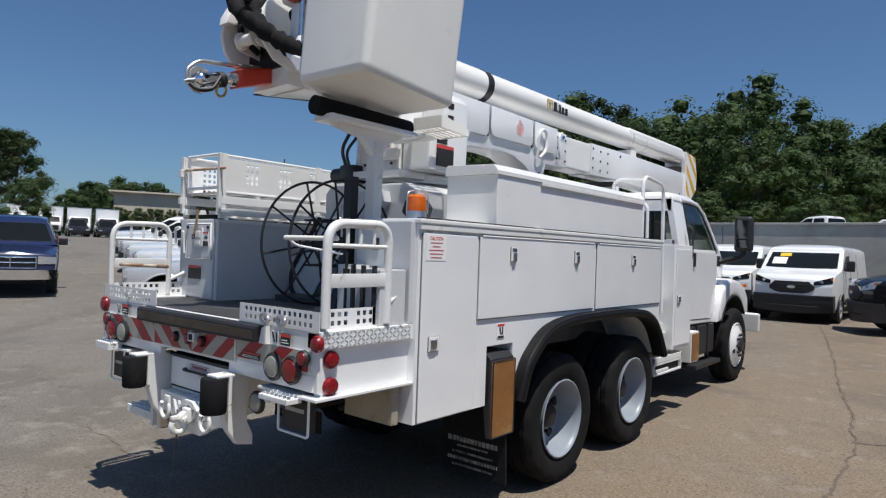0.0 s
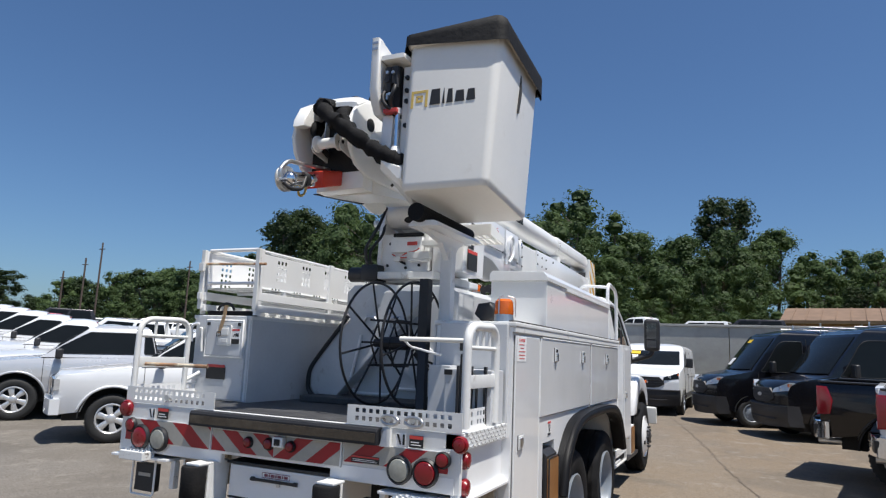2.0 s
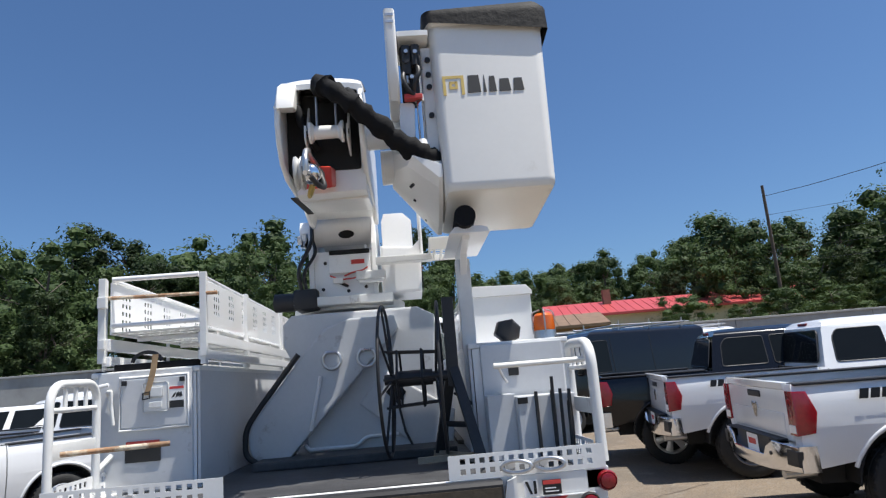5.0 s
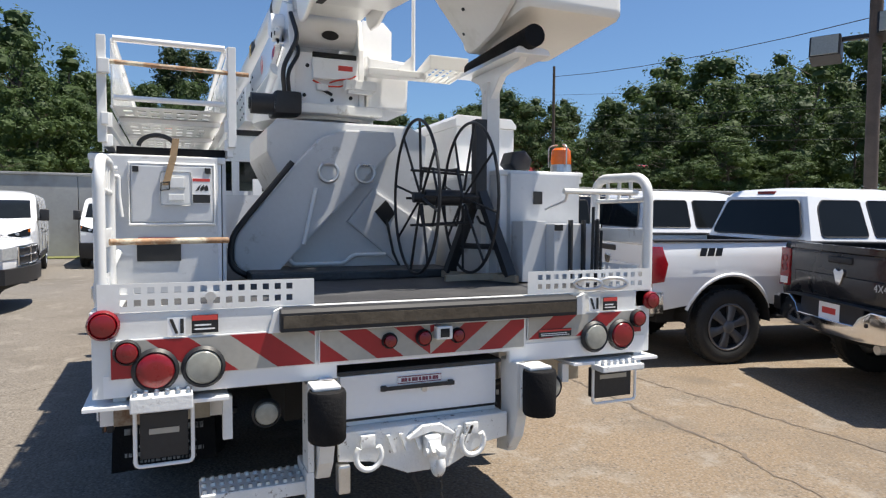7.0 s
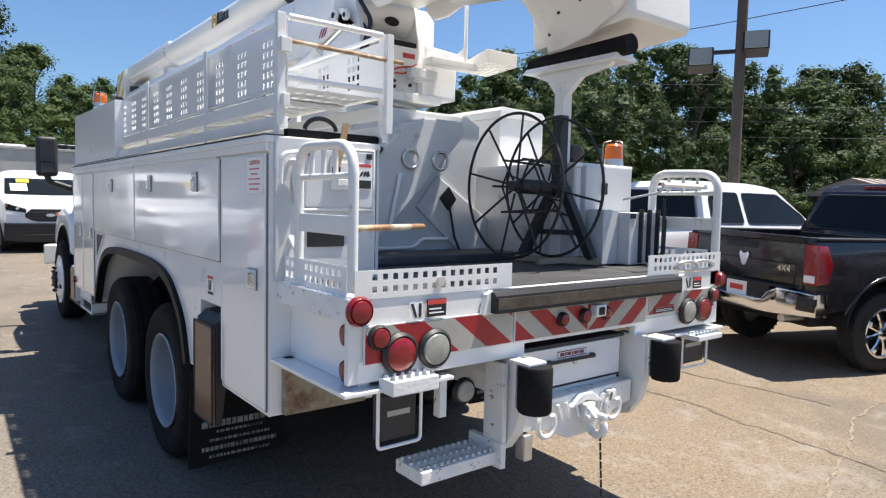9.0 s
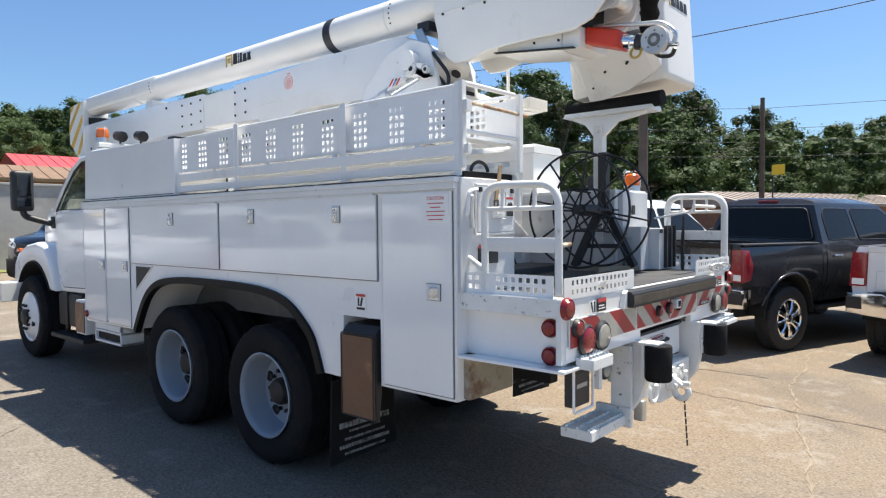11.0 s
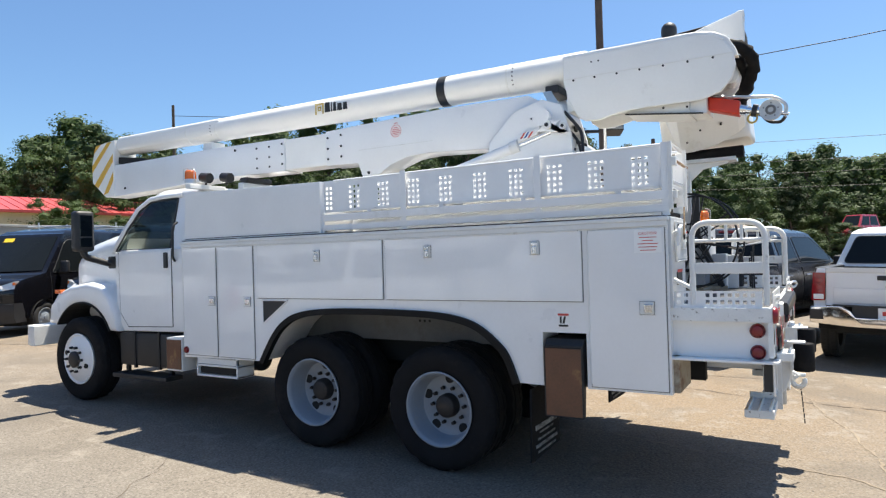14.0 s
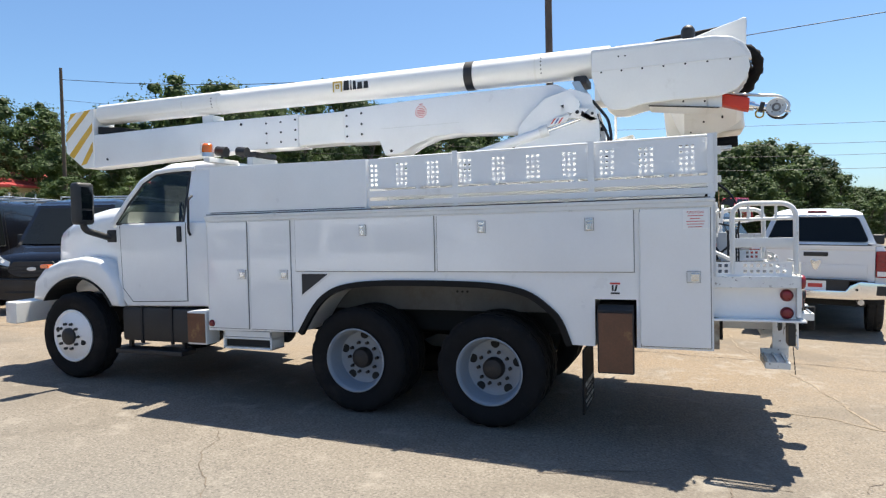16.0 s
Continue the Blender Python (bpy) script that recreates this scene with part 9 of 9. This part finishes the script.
z71.matrix_basis = settle(*tail_at(4.01, 4.14, -98, 6.1), -98)
bm = B()
for k in range(3):
    prism(bm, [(-2.47 + k * 0.10, 1.24), (-2.39 + k * 0.10, 1.24), (-2.37 + k * 0.10, 1.33), (-2.45 + k * 0.10, 1.33)], "x", 0.981, 0.985)
part("bed_decal", bm, INK, z71)
w2 = copy_thing(z71, settle(*tail_at(4.07, 7.2, -101, 6.1), -101))
tagged(w2, "white pickup parked tail out behind another", group=ROW)
bk = tagged(pickup(PAINT_BLACK, "black pickup with bright bumper corner, parked tail out", bumper=CHROME, lift=0.15, R=0.43), group=ROW)
bk.matrix_basis = settle(*tail_at(3.65, 8.85, H8), H8)

VR = "vans parked in front of the retaining wall"


def nose_at(x, y, deg, side, L=5.5):
    """Centre of a van whose headlamp (side: -1 left, 1 right) is at x, y."""
    h = Vector((-math.sin(radians(deg)), math.cos(radians(deg))))
    r = Vector((h.y, -h.x))
    c = Vector((x, y)) - r * side * 0.7 - h * (L / 2 - 0.1)
    return c.x, c.y


bv = tagged(van(PAINT_BLACK, "black panel van with a ladder rack", 2.4, True, False), group=VR)
bv.matrix_basis = settle(*nose_at(3.15, 12.6, 111, -1), 111)
bv1 = tagged(van(PAINT_BLACK, "black panel van with a yellow windscreen sticker and ladder rack", 2.4, True), group=VR)
bv1.matrix_basis = settle(*nose_at(1.72, 14.9, 111, -1), 111)
wv2 = tagged(van(PAINT_WHITE, "white panel van with a steel ladder rack", 2.4, True, False), group=VR)
wv2.matrix_basis = settle(8.0, 17.6, 110)
wv = tagged(van(PAINT_WHITE, "white panel van with a yellow windscreen sticker", 2.02), group=VR)
wv.matrix_basis = settle(-0.10, 19.25, 180)
wvb = tagged(van(PAINT_WHITE, "white panel van with a bare windscreen", 2.02, False, False), group=VR)
wvb.matrix_basis = settle(-2.39, 20.35, 181)
copy_thing(wv, settle(-4.92, 16.4, 186))

LR = "vehicles in the far rows of the lot"
taco = tagged(pickup(PAINT_WHITE, "white double-cab pickup with alloy wheels", L=5.3, R=0.385, bumper=PAINT_WHITE), group=LR)
h = 143.0
hv = Vector((-math.sin(radians(h)), math.cos(radians(h))))
taco.matrix_basis = settle(-6.45, 6.46, 138)
silv = tagged(pickup(PAINT_SILVER, "silver pickup with alloy wheels", cab="single", L=5.6, bumper=BLACK), group=LR)
silv.matrix_basis = settle(-10.05, 7.25, h)
wp = tagged(pickup(PAINT_WHITE, "white single-cab pickup with black bumper", cab="single", L=5.2, bumper=BLACK), group=LR)
wp.matrix_basis = settle(-5.7, 10.25, -94)
sc1 = tagged(small_car(PAINT_WHITE, "white saloon parked in a far row"), group=LR)
sc1.matrix_basis = settle(-24.5, 17.0, h)
sc2 = tagged(small_car(PAINT_WHITE, "white estate car parked in a far row", True), group=LR)
sc2.matrix_basis = settle(-20.8, 15.6, h)
for k in range(1, 7):
    copy_thing(wp, settle(-10.4 - hv.x * 1.8 - 2.2 * k, 5.9 - hv.y * 1.8 + 0.80 * k, h))
sc3 = tagged(small_car(PAINT_RED, "dark red car parked in a far row"), group=LR)
sc3.matrix_basis = settle(-33.0, 20.5, h)
sc4 = tagged(small_car(PAINT_DARK, "dark grey car parked in a far row", True), group=LR)
sc4.matrix_basis = settle(-35.0, 23.0, h)
rngv = random.Random(7)
for row in range(3, 10):
    for i in range(9):
        X = -15.0 - i * 3.2 - row * 4.6 + rngv.uniform(-0.4, 0.4)
        Y = 16.0 + i * 0.55 + row * 5.6 + rngv.uniform(-0.3, 0.3)
        pick = rngv.random()
        src = sc1 if pick < 0.36 else sc2 if pick < 0.68 else taco if pick < 0.78 else sc4 if pick < 0.88 else wv if pick < 0.95 else sc3
        copy_thing(src, settle(X, Y, h + rngv.uniform(-3, 3)))
# white cars right behind the truck's bed, seen past the near rail
for X, Y, src in ((-13.4, 12.9, sc2), (-10.3, 13.6, sc2), (-8.9, 15.6, wp), (-16.8, 12.2, sc1)):
    copy_thing(src, settle(X, Y, h))
# on the bank
for X, Y, d, src in ((-3.4, 40.5, 62, taco), (-0.2, 41.5, 80, sc2), (2.6, 38.6, 94, sc4)):
    copy_thing(src, settle(X, Y, d, bank_z(X, Y)))
bt = tagged(box_truck(PAINT_WHITE, "white delivery truck with a tall square body"), group=LR)
bt.matrix_basis = settle(-71.9, 24.4, -110)
for X, Y in ((-71.2, 26.9), (-70.3, 29.4), (-72.6, 21.8)):
    copy_thing(bt, settle(X, Y, -110))
for X, Y, src in ((-64.6, 24.2, sc4), (-63.9, 26.6, sc4), (-66.4, 19.0, sc1)):
    copy_thing(src, settle(X, Y, -106))
blue_car = tagged(small_car(PAINT_BLUE, "bright blue car parked before the delivery trucks"), group=LR)
blue_car.matrix_basis = settle(-66.0, 29.4, -110)
# far side of the street behind the lot
blue = tagged(pickup(PAINT_BLUE, "navy blue pickup with chrome grille facing the truck", L=5.8), group=LR)
blue.matrix_basis = settle(-17.1, 4.4, -110)

# ================= trees, buildings, poles =================
def leaf_material(name, c1, c2):
    m = bpy.data.materials.new(name)
    m.use_nodes = True
    t = m.node_tree
    b = t.nodes["Principled BSDF"]
    g = t.nodes.new("ShaderNodeNewGeometry")
    oi = t.nodes.new("ShaderNodeObjectInfo")
    ad = t.nodes.new("ShaderNodeMath")
    ad.operation = "MULTIPLY_ADD"
    ad.inputs[1].default_value = 0.45
    t.links.new(oi.outputs["Random"], ad.inputs[0])
    sc = t.nodes.new("ShaderNodeMath")
    sc.operation = "MULTIPLY"
    sc.inputs[1].default_value = 0.55
    t.links.new(g.outputs["Random Per Island"], sc.inputs[0])
    t.links.new(sc.outputs[0], ad.inputs[2])
    mx = t.nodes.new("ShaderNodeMix")
    mx.data_type = "RGBA"
    mx.inputs["A"].default_value, mx.inputs["B"].default_value = (*c1, 1), (*c2, 1)
    t.links.new(ad.outputs[0], mx.inputs["Factor"])
    t.links.new(mx.outputs["Result"], b.inputs["Base Color"])
    b.inputs["Roughness"].default_value = 0.6
    b.inputs["Specular IOR Level"].default_value = 0.25
    b.inputs["Transmission Weight"].default_value = 0.0
    b.inputs["Subsurface Weight"].default_value = 0.0
    # light that passes through the leaves
    tl = t.nodes.new("ShaderNodeBsdfTranslucent")
    t.links.new(mx.outputs["Result"], tl.inputs["Color"])
    ms = t.nodes.new("ShaderNodeMixShader")
    ms.inputs[0].default_value = 0.4
    t.links.new(b.outputs[0], ms.inputs[1])
    t.links.new(tl.outputs[0], ms.inputs[2])
    t.links.new(ms.outputs[0], t.nodes["Material Output"].inputs[0])
    return m


LEAF = leaf_material("broad_leaves", (0.034, 0.062, 0.024), (0.1, 0.15, 0.05))
LEAF2 = leaf_material("pine_needles", (0.022, 0.04, 0.016), (0.052, 0.08, 0.028))
BARK = material("grey_bark", (0.12, 0.095, 0.075), 0.95, var=0.3, vscale=2, bump=0.5, bscale=8)


def tree(seed, kind, n_leaf, leaf=1.0):
    """One tree of unit height: tapered trunk, limbs, crown of leaf sprays."""
    rng = np.random.default_rng(seed)
    t = thing("tree", "tall leafy green tree in the wood edge" if kind == "broad" else "dark green pine at the wood edge", "tree")
    bm = B()
    lean = rng.normal(0, 0.02, 2)
    pts = [(lean[0] * k, lean[1] * k, 0.84 * k / 5) for k in range(6)]
    rad = [0.016, 0.014, 0.012, 0.009, 0.006, 0.003]
    for k in range(5):
        cyl(bm, pts[k], pts[k + 1], rad[k], rad[k + 1], 8)
    lobes = [(np.array([lean[0] * 5, lean[1] * 5, 0.92]), 0.06), (np.array([lean[0] * 5, lean[1] * 5, 0.84]), 0.08)]
    if kind == "broad":
        nl = 46
        for k in range(nl):
            h = rng.uniform(0.08, 0.93)
            spread = 0.27 * math.sin(math.pi * min(1, (h + 0.02) / 1.0) ** 0.8) + 0.05
            a = rng.uniform(0, math.tau)
            r = spread * rng.uniform(0.35, 1.0)
            c = np.array([r * math.cos(a), r * math.sin(a), h])
            lobes.append((c, rng.uniform(0.045, 0.105)))
    else:
        for k in range(34):
            h = 0.40 + 0.59 * k / 34
            a = k * 2.4 + rng.uniform(-0.4, 0.4)
            r = (0.20 * (1.08 - h) + 0.04) * rng.uniform(0.4, 1.6)
            lobes.append((np.array([r * math.cos(a), r * math.sin(a), h + rng.uniform(-0.02, 0.02)]), rng.uniform(0.030, 0.062)))
    for c, s in lobes:
        base = Vector((lean[0] * c[2] * 5, lean[1] * c[2] * 5, c[2] * 0.8))
        cyl(bm, base, base.lerp(Vector(c), 0.8), 0.004, 0.0015, 5, False)
    part("trunk", bm, BARK, t, smooth=60)
    total = sum(s ** 2 for _, s in lobes)
    P, S = [], []
    for c, s in lobes:
        m = int(n_leaf * s ** 2 / total)
        d = rng.normal(size=(m, 3))
        d /= np.linalg.norm(d, axis=1, keepdims=True)
        rr = s * (0.5 + 0.75 * rng.random((m, 1)) ** 0.8)
        p = c + d * rr * np.array([1.1, 1.1, 0.85])
        P.append(p)
        S.append(d)
    P, S = np.concatenate(P), np.concatenate(S)
    # lumpy dark heart of each bough, behind the leaves
    cb = B()
    for c, s in lobes:
        r = bmesh.ops.create_icosphere(cb, subdivisions=2 if leaf < 1.3 else 1, radius=s * 0.62, matrix=Matrix.Translation(c))
        for vv in r["verts"]:
            vv.co = Vector(c) + (vv.co - Vector(c)) * rng.uniform(0.7, 1.25)
    core_v = [tuple(vv.co) for vv in cb.verts]
    core_f = [[vv.index for vv in f.verts] for f in (cb.verts.index_update() or cb.faces)]
    cb.free()
    m = len(P)
    nrm = S + rng.normal(0, 0.34, (m, 3)) + np.array([0, 0, 0.4])
    nrm /= np.linalg.norm(nrm, axis=1, keepdims=True)
    u = np.cross(nrm, rng.normal(size=(m, 3)))
    u /= np.linalg.norm(u, axis=1, keepdims=True)
    v = np.cross(nrm, u)
    sz = leaf * (0.0088 if kind == "broad" else 0.0085) * rng.uniform(0.6, 1.5, (m, 1))
    verts = np.stack([P - u * sz, P + v * sz * 1.1 + nrm * sz * 0.3, P + u * sz - v * sz * 0.4], 1).reshape(-1, 3)
    faces = np.arange(m * 3).reshape(-1, 3)
    me = bpy.data.meshes.new("crown")
    me.from_pydata(verts.tolist() + core_v, [], faces.tolist() + [[i + 3 * m for i in f] for f in core_f])
    me.materials.append(LEAF if kind == "broad" else LEAF2)
    ob = new("crown", me)
    ob.parent = t
    return t


TREES = [tree(1, "broad", 7600), tree(2, "broad", 7600), tree(3, "broad", 7600), tree(4, "pine", 6000), tree(5, "broad", 7600), tree(6, "pine", 6000), tree(7, "broad", 2600, 1.7), tree(8, "broad", 2600, 1.7), tree(9, "pine", 2600, 1.6)]
# skyline of the woods: bearing from ahead (left positive) with its rise over run, and its distance
RISE_DRIVER_SIDE = [
    (80, 0.17), (74, 0.163), (73, 0.12), (72, 0.06), (70, 0.064), (68, 0.084), (66.6, 0.08), (64.6, 0.091), (62.5, 0.082),
    (60.5, 0.052), (56.8, 0.05), (55, 0.078), (51.5, 0.085), (47, 0.104), (43, 0.11), (40.5, 0.14), (38.6, 0.178), (36.6, 0.202), (32.7, 0.235), (29.6, 0.226), (26, 0.226),
    (22, 0.22), (19, 0.222), (17, 0.21), (15.5, 0.225), (13, 0.24), (9.4, 0.25), (8.5, 0.21), (6.6, 0.213), (4.5, 0.212),
    (2, 0.194), (-0.5, 0.222),
]
RISE_KERB_SIDE = [
    (-2, 0.235), (-3, 0.2), (-5, 0.187), (-7.7, 0.165), (-9.6, 0.155), (-11, 0.16), (-12.5, 0.176), (-15, 0.174), (-16.5, 0.162),
    (-18.5, 0.162), (-20, 0.17), (-22.8, 0.152), (-25, 0.165), (-26.6, 0.198), (-30, 0.205), (-32.5, 0.193), (-36, 0.192), (-38, 0.2),
    (-39.5, 0.208), (-41.6, 0.222), (-43.5, 0.23), (-45.7, 0.212), (-48, 0.228), (-52, 0.236), (-54, 0.23), (-57, 0.226), (-60, 0.226), (-64, 0.176), (-66.4, 0.204),
    (-68.3, 0.205), (-70, 0.187), (-72.3, 0.165), (-74, 0.144), (-78, 0.128), (-82, 0.135), (-87, 0.136), (-89.4, 0.138), (-92, 0.115),
    (-97, 0.111), (-99, 0.096), (-101, 0.062), (-102, 0.038), (-112, 0.035),
]
WOOD_DISTANCE = [
    (80, 74), (72, 74), (68, 115), (49, 130), (41.5, 112), (38.5, 92), (33, 70), (20, 62), (8.5, 57),
    (1, 66), (-9, 78), (-22, 78), (-31, 66), (-40, 55), (-49, 51), (-66, 60), (-79, 74), (-91, 90),
    (-112, 108),
]
RISE = np.array((RISE_DRIVER_SIDE + RISE_KERB_SIDE)[::-1], float)
FAR = np.array(WOOD_DISTANCE[::-1], float)
rngt = random.Random(21)
used = set()


def plant(x, y, hgt, k, spread=1.0):
    src = TREES[k]
    z = bank_z(x, y) if (y > WALL_Y and x > -14) else ground_z(x, y)
    m = Matrix.Translation((x, y, z - 0.2)) @ Matrix.Rotation(rngt.uniform(0, math.tau), 4, "Z") @ Matrix.Diagonal((hgt * spread, hgt * spread, hgt, 1))
    if k in used:
        c = copy_thing(src, Matrix())
        c.matrix_basis = m
        return c
    used.add(k)
    src.matrix_basis = m
    return src


bear = -112.0
while bear < 76:
    dist = np.interp(bear, FAR[:, 0], FAR[:, 1])
    for row in range(3):
        d = dist * (0.9 + 0.16 * row) * rngt.uniform(0.95, 1.05)
        b = bear + rngt.uniform(-1.2, 1.2)
        x, y = -math.sin(radians(b)) * d - 1.0, math.cos(radians(b)) * d
        zb = bank_z(x, y) if (y > WALL_Y and x > -14) else ground_z(x, y)
        rise = np.interp(b, RISE[:, 0], RISE[:, 1])
        hgt = (rise * d + 1.6 - zb) * (rngt.uniform(1.0, 1.14) if row == 2 else rngt.uniform(0.88, 1.06) if row else rngt.uniform(0.58, 0.84))
        k = rngt.choice((0, 1, 2, 4, 0, 1, 2, 4, 3, 5)) if dist < 90 else rngt.choice((6, 7, 6, 7, 8))
        if hgt < 3.5:
            hgt = 3.5
        plant(x, y, hgt, k, rngt.uniform(0.95, 1.35) if k not in (3, 5, 8) else 1.15)
    bear += math.degrees(4.6 / dist) if dist < 90 else 1.25
# brush along the foot of the woods
for i in range(46):
    b = -100 + i * 3.7 + rngt.uniform(-1, 1)
    d = np.interp(b, FAR[:, 0], FAR[:, 1]) * rngt.uniform(0.74, 0.84)
    plant(-math.sin(radians(b)) * d, math.cos(radians(b)) * d, rngt.uniform(2.2, 4.6), rngt.choice((0, 1, 2, 4)), 1.7)

# conical evergreen and hedge by the cream building
plant(-72.3, 42.5, 7.2, 3, 1.7)
for i in range(9):
    plant(-79.8 + i * 0.5, 33.5 + i * 1.05, 4.2, (0, 1, 2, 4)[i % 4], 1.0)

# ---- buildings ----
RED_ROOF = material("red_metal_roof", (0.46, 0.07, 0.07), 0.4, var=0.1, vscale=0.6)
BROWN_ROOF = material("brown_shingle_roof", (0.19, 0.125, 0.085), 0.9, var=0.2, vscale=1.5)
STUCCO = material("cream_wall", (0.58, 0.52, 0.42), 0.85, var=0.1, vscale=0.5)
BRICK = material("brown_brick_wall", (0.24, 0.13, 0.09), 0.9, var=0.2, vscale=4)


def house(label, x, y, deg, w, d, wall_h, roof_h, roofm, wallm, z, chimney=None, nwin=5):
    t = thing("building", label, "building", m=pose(x, y, z, 0, 0, deg))
    bm = B()
    box(bm, -w / 2, w / 2, -d / 2, d / 2, -2.5, wall_h)
    part("wall", bm, wallm, t)
    bm = B()
    prism(bm, [(-d / 2 - 0.6, wall_h - 0.1), (d / 2 + 0.6, wall_h - 0.1), (d / 2 + 0.6, wall_h + 0.1), (0, wall_h + roof_h), (-d / 2 - 0.6, wall_h + 0.1)], "x", -w / 2 - 0.6, w / 2 + 0.6)
    rf = part("roof", bm, roofm, t)
    bm = B()
    for i in range(int(w / 0.8)):
        xx = -w / 2 + i * 0.8
        prism(bm, [(-d / 2 - 0.6, wall_h + 0.1), (0, wall_h + roof_h), (0, wall_h + roof_h + 0.05), (-d / 2 - 0.6, wall_h + 0.15)], "x", xx, xx + 0.05)
    part("roof_seam", bm, roofm, rf)
    for i in range(nwin):
        xx = -w / 2 + (i + 0.5) * w / nwin
        bm = B()
        box(bm, xx - 0.55, xx + 0.55, -d / 2 - 0.03, -d / 2 + 0.02, 0.9, 2.2, 0.01)
        wn = part("window", bm, TINT, t)
        bm = B()
        box(bm, xx - 0.65, xx + 0.65, -d / 2 - 0.08, -d / 2 - 0.031, 0.8, 0.9)
        part("window_sill", bm, PAPER, wn)
    if chimney is not None:
        bm = B()
        box(bm, chimney - 0.35, chimney + 0.35, -1.4, -0.7, wall_h, wall_h + roof_h + 1.0)
        part("chimney", bm, BRICK, rf)
    return t


house("long low building with a red metal roof", 32.0, 58.5, -6, 36, 9, 3.0, 1.6, RED_ROOF, STUCCO, 3.05, chimney=-12.5)
house("low house with a brown shingle roof", 10.1, 47.0, -8, 8.6, 8, 1.2, 1.2, BROWN_ROOF, BRICK, 3.2, nwin=0)
house("low cream warehouse at the far side of the lot", -86.5, 43.3, 63, 10.6, 12, 6.2, 0.3, STUCCO, STUCCO, 1.75, nwin=0)
TAN_ROOF = material("tan_shingle_roof", (0.30, 0.255, 0.225), 0.9, var=0.15, vscale=1.5)
house("long low building with a tan roof beyond the lot", 53.0, 10.5, -21.5, 21.5, 6, 2.8, 1.0, TAN_ROOF, BRICK, -0.15, nwin=6)

sg = thing("roadside_sign", "yellow roadside sign on dark posts", "sign", m=Matrix.Translation((40.0, 9.0, ground_z(40, 9))))
bm = B()
box(bm, -0.04, 0.04, 0.28, 0.36, -0.2, 5.0 - ground_z(40, 9), 0.01)
part("post", bm, BLACK, sg)
bm = B()
box(bm, -0.04, 0.04, 1.0, 1.07, -0.2, 4.45 - ground_z(40, 9), 0.01)
part("post", bm, BLACK, sg)
bm = B()
box(bm, -0.08, -0.041, -0.36, 0.36, 4.36 - ground_z(40, 9), 4.98 - ground_z(40, 9), 0.01)
part("sign_panel", bm, STICKER, sg)

# ---- poles, floodlights and wires ----
POLE_WOOD = material("weathered_pole", (0.10, 0.075, 0.06), 0.9, var=0.3, vscale=4)
post = thing("lamp_post", "dark lamp post with two floodlights on a crossarm", "lamp post", m=Matrix.Translation((8.15, 3.70, ground_z(8.15, 3.70) - 0.12)) @ Matrix.Rotation(radians(30), 4, "Z"))
bm = B()
cyl(bm, (0, 0, 0), (0, 0, 9.0), 0.09, 0.075, 14)
part("post", bm, POLE_WOOD, post, smooth=50)
bm = B()
box(bm, -0.04, 0.04, -0.35, 0.72, 4.30, 4.36, 0.01)
part("crossarm", bm, DARK_STEEL, post)
for yy in (0.60, -0.22):
    bm = B()
    dz = -0.20 if yy > 0 else 0.02
    prism(bm, [(-0.16, 4.30 + dz), (0.14, 4.22 + dz), (0.20, 4.52 + dz), (-0.10, 4.60 + dz)], "y", yy - 0.20, yy + 0.20, 0.02)
    fl2 = part("floodlight", bm, DARK_STEEL, post, "square floodlight head")
    bm = B()
    prism(bm, [(-0.185, 4.32 + dz), (-0.165, 4.315 + dz), (-0.105, 4.585 + dz), (-0.125, 4.59 + dz)], "y", yy - 0.17, yy + 0.17)
    part("floodlight_glass", bm, WHITE_LENS, fl2)


def utility_pole(x, y, top):
    z = bank_z(x, y) if (y > WALL_Y and x > -14) else ground_z(x, y)
    hgt = top - z
    t = thing("utility_pole", "weathered wooden utility pole", "pole", m=Matrix.Translation((x, y, z)))
    bm = B()
    cyl(bm, (0, 0, -0.3), (0, 0, hgt), 0.14, 0.10, 12)
    part("pole", bm, POLE_WOOD, t, smooth=50)
    bm = B()
    if x < 20:
        box(bm, -0.5, 0.5, -0.05, 0.05, hgt - 0.9, hgt - 0.8)
        part("crossarm", bm, POLE_WOOD, t)
    return t


for x, y, top in ((-73, 54.6, 13.9), (-74.1, 53.3, 11.7), (-75.4, 51.4, 9.8), (-66.5, 63.3, 12.6), (26.6, 41.5, 13.4), (29.9, 7.3, 7.4)):
    utility_pole(x, y, top)
wires = thing("overhead_wires", "thin dark overhead wires strung between poles", "wires", kind="structure")


def wire(a, b, sag, r=0.012, name="wire"):
    a, b = Vector(a), Vector(b)
    bm = B()
    tube(bm, [a.lerp(b, i / 14) - Vector((0, 0, sag * 4 * (i / 14) * (1 - i / 14))) for i in range(15)], r, 5)
    part(name, bm, BLACK, wires)


wire((26.6, 41.5, 12.6), (25, -34, 13.6), 3.3, 0.02)
for z0, z1 in ((11.2, 6.9), (9.6, 5.9), (8.6, 5.3), (7.7, 4.6)):
    wire((26.6, 41.5, z0), (29.9, 7.3, z1), 0.25, 0.011)
    wire((29.9, 7.3, z1), (36, -40, z1 - 0.4), 0.3, 0.011)
red = tagged(small_car(PAINT_RED, "red lorry cab parked far beyond the lot", True), group="far traffic")
red.matrix_basis = pose(73.8, -3.4, 1.5, 0, 0, 60) @ Matrix.Diagonal((1.2, 1.2, 1.7, 1))
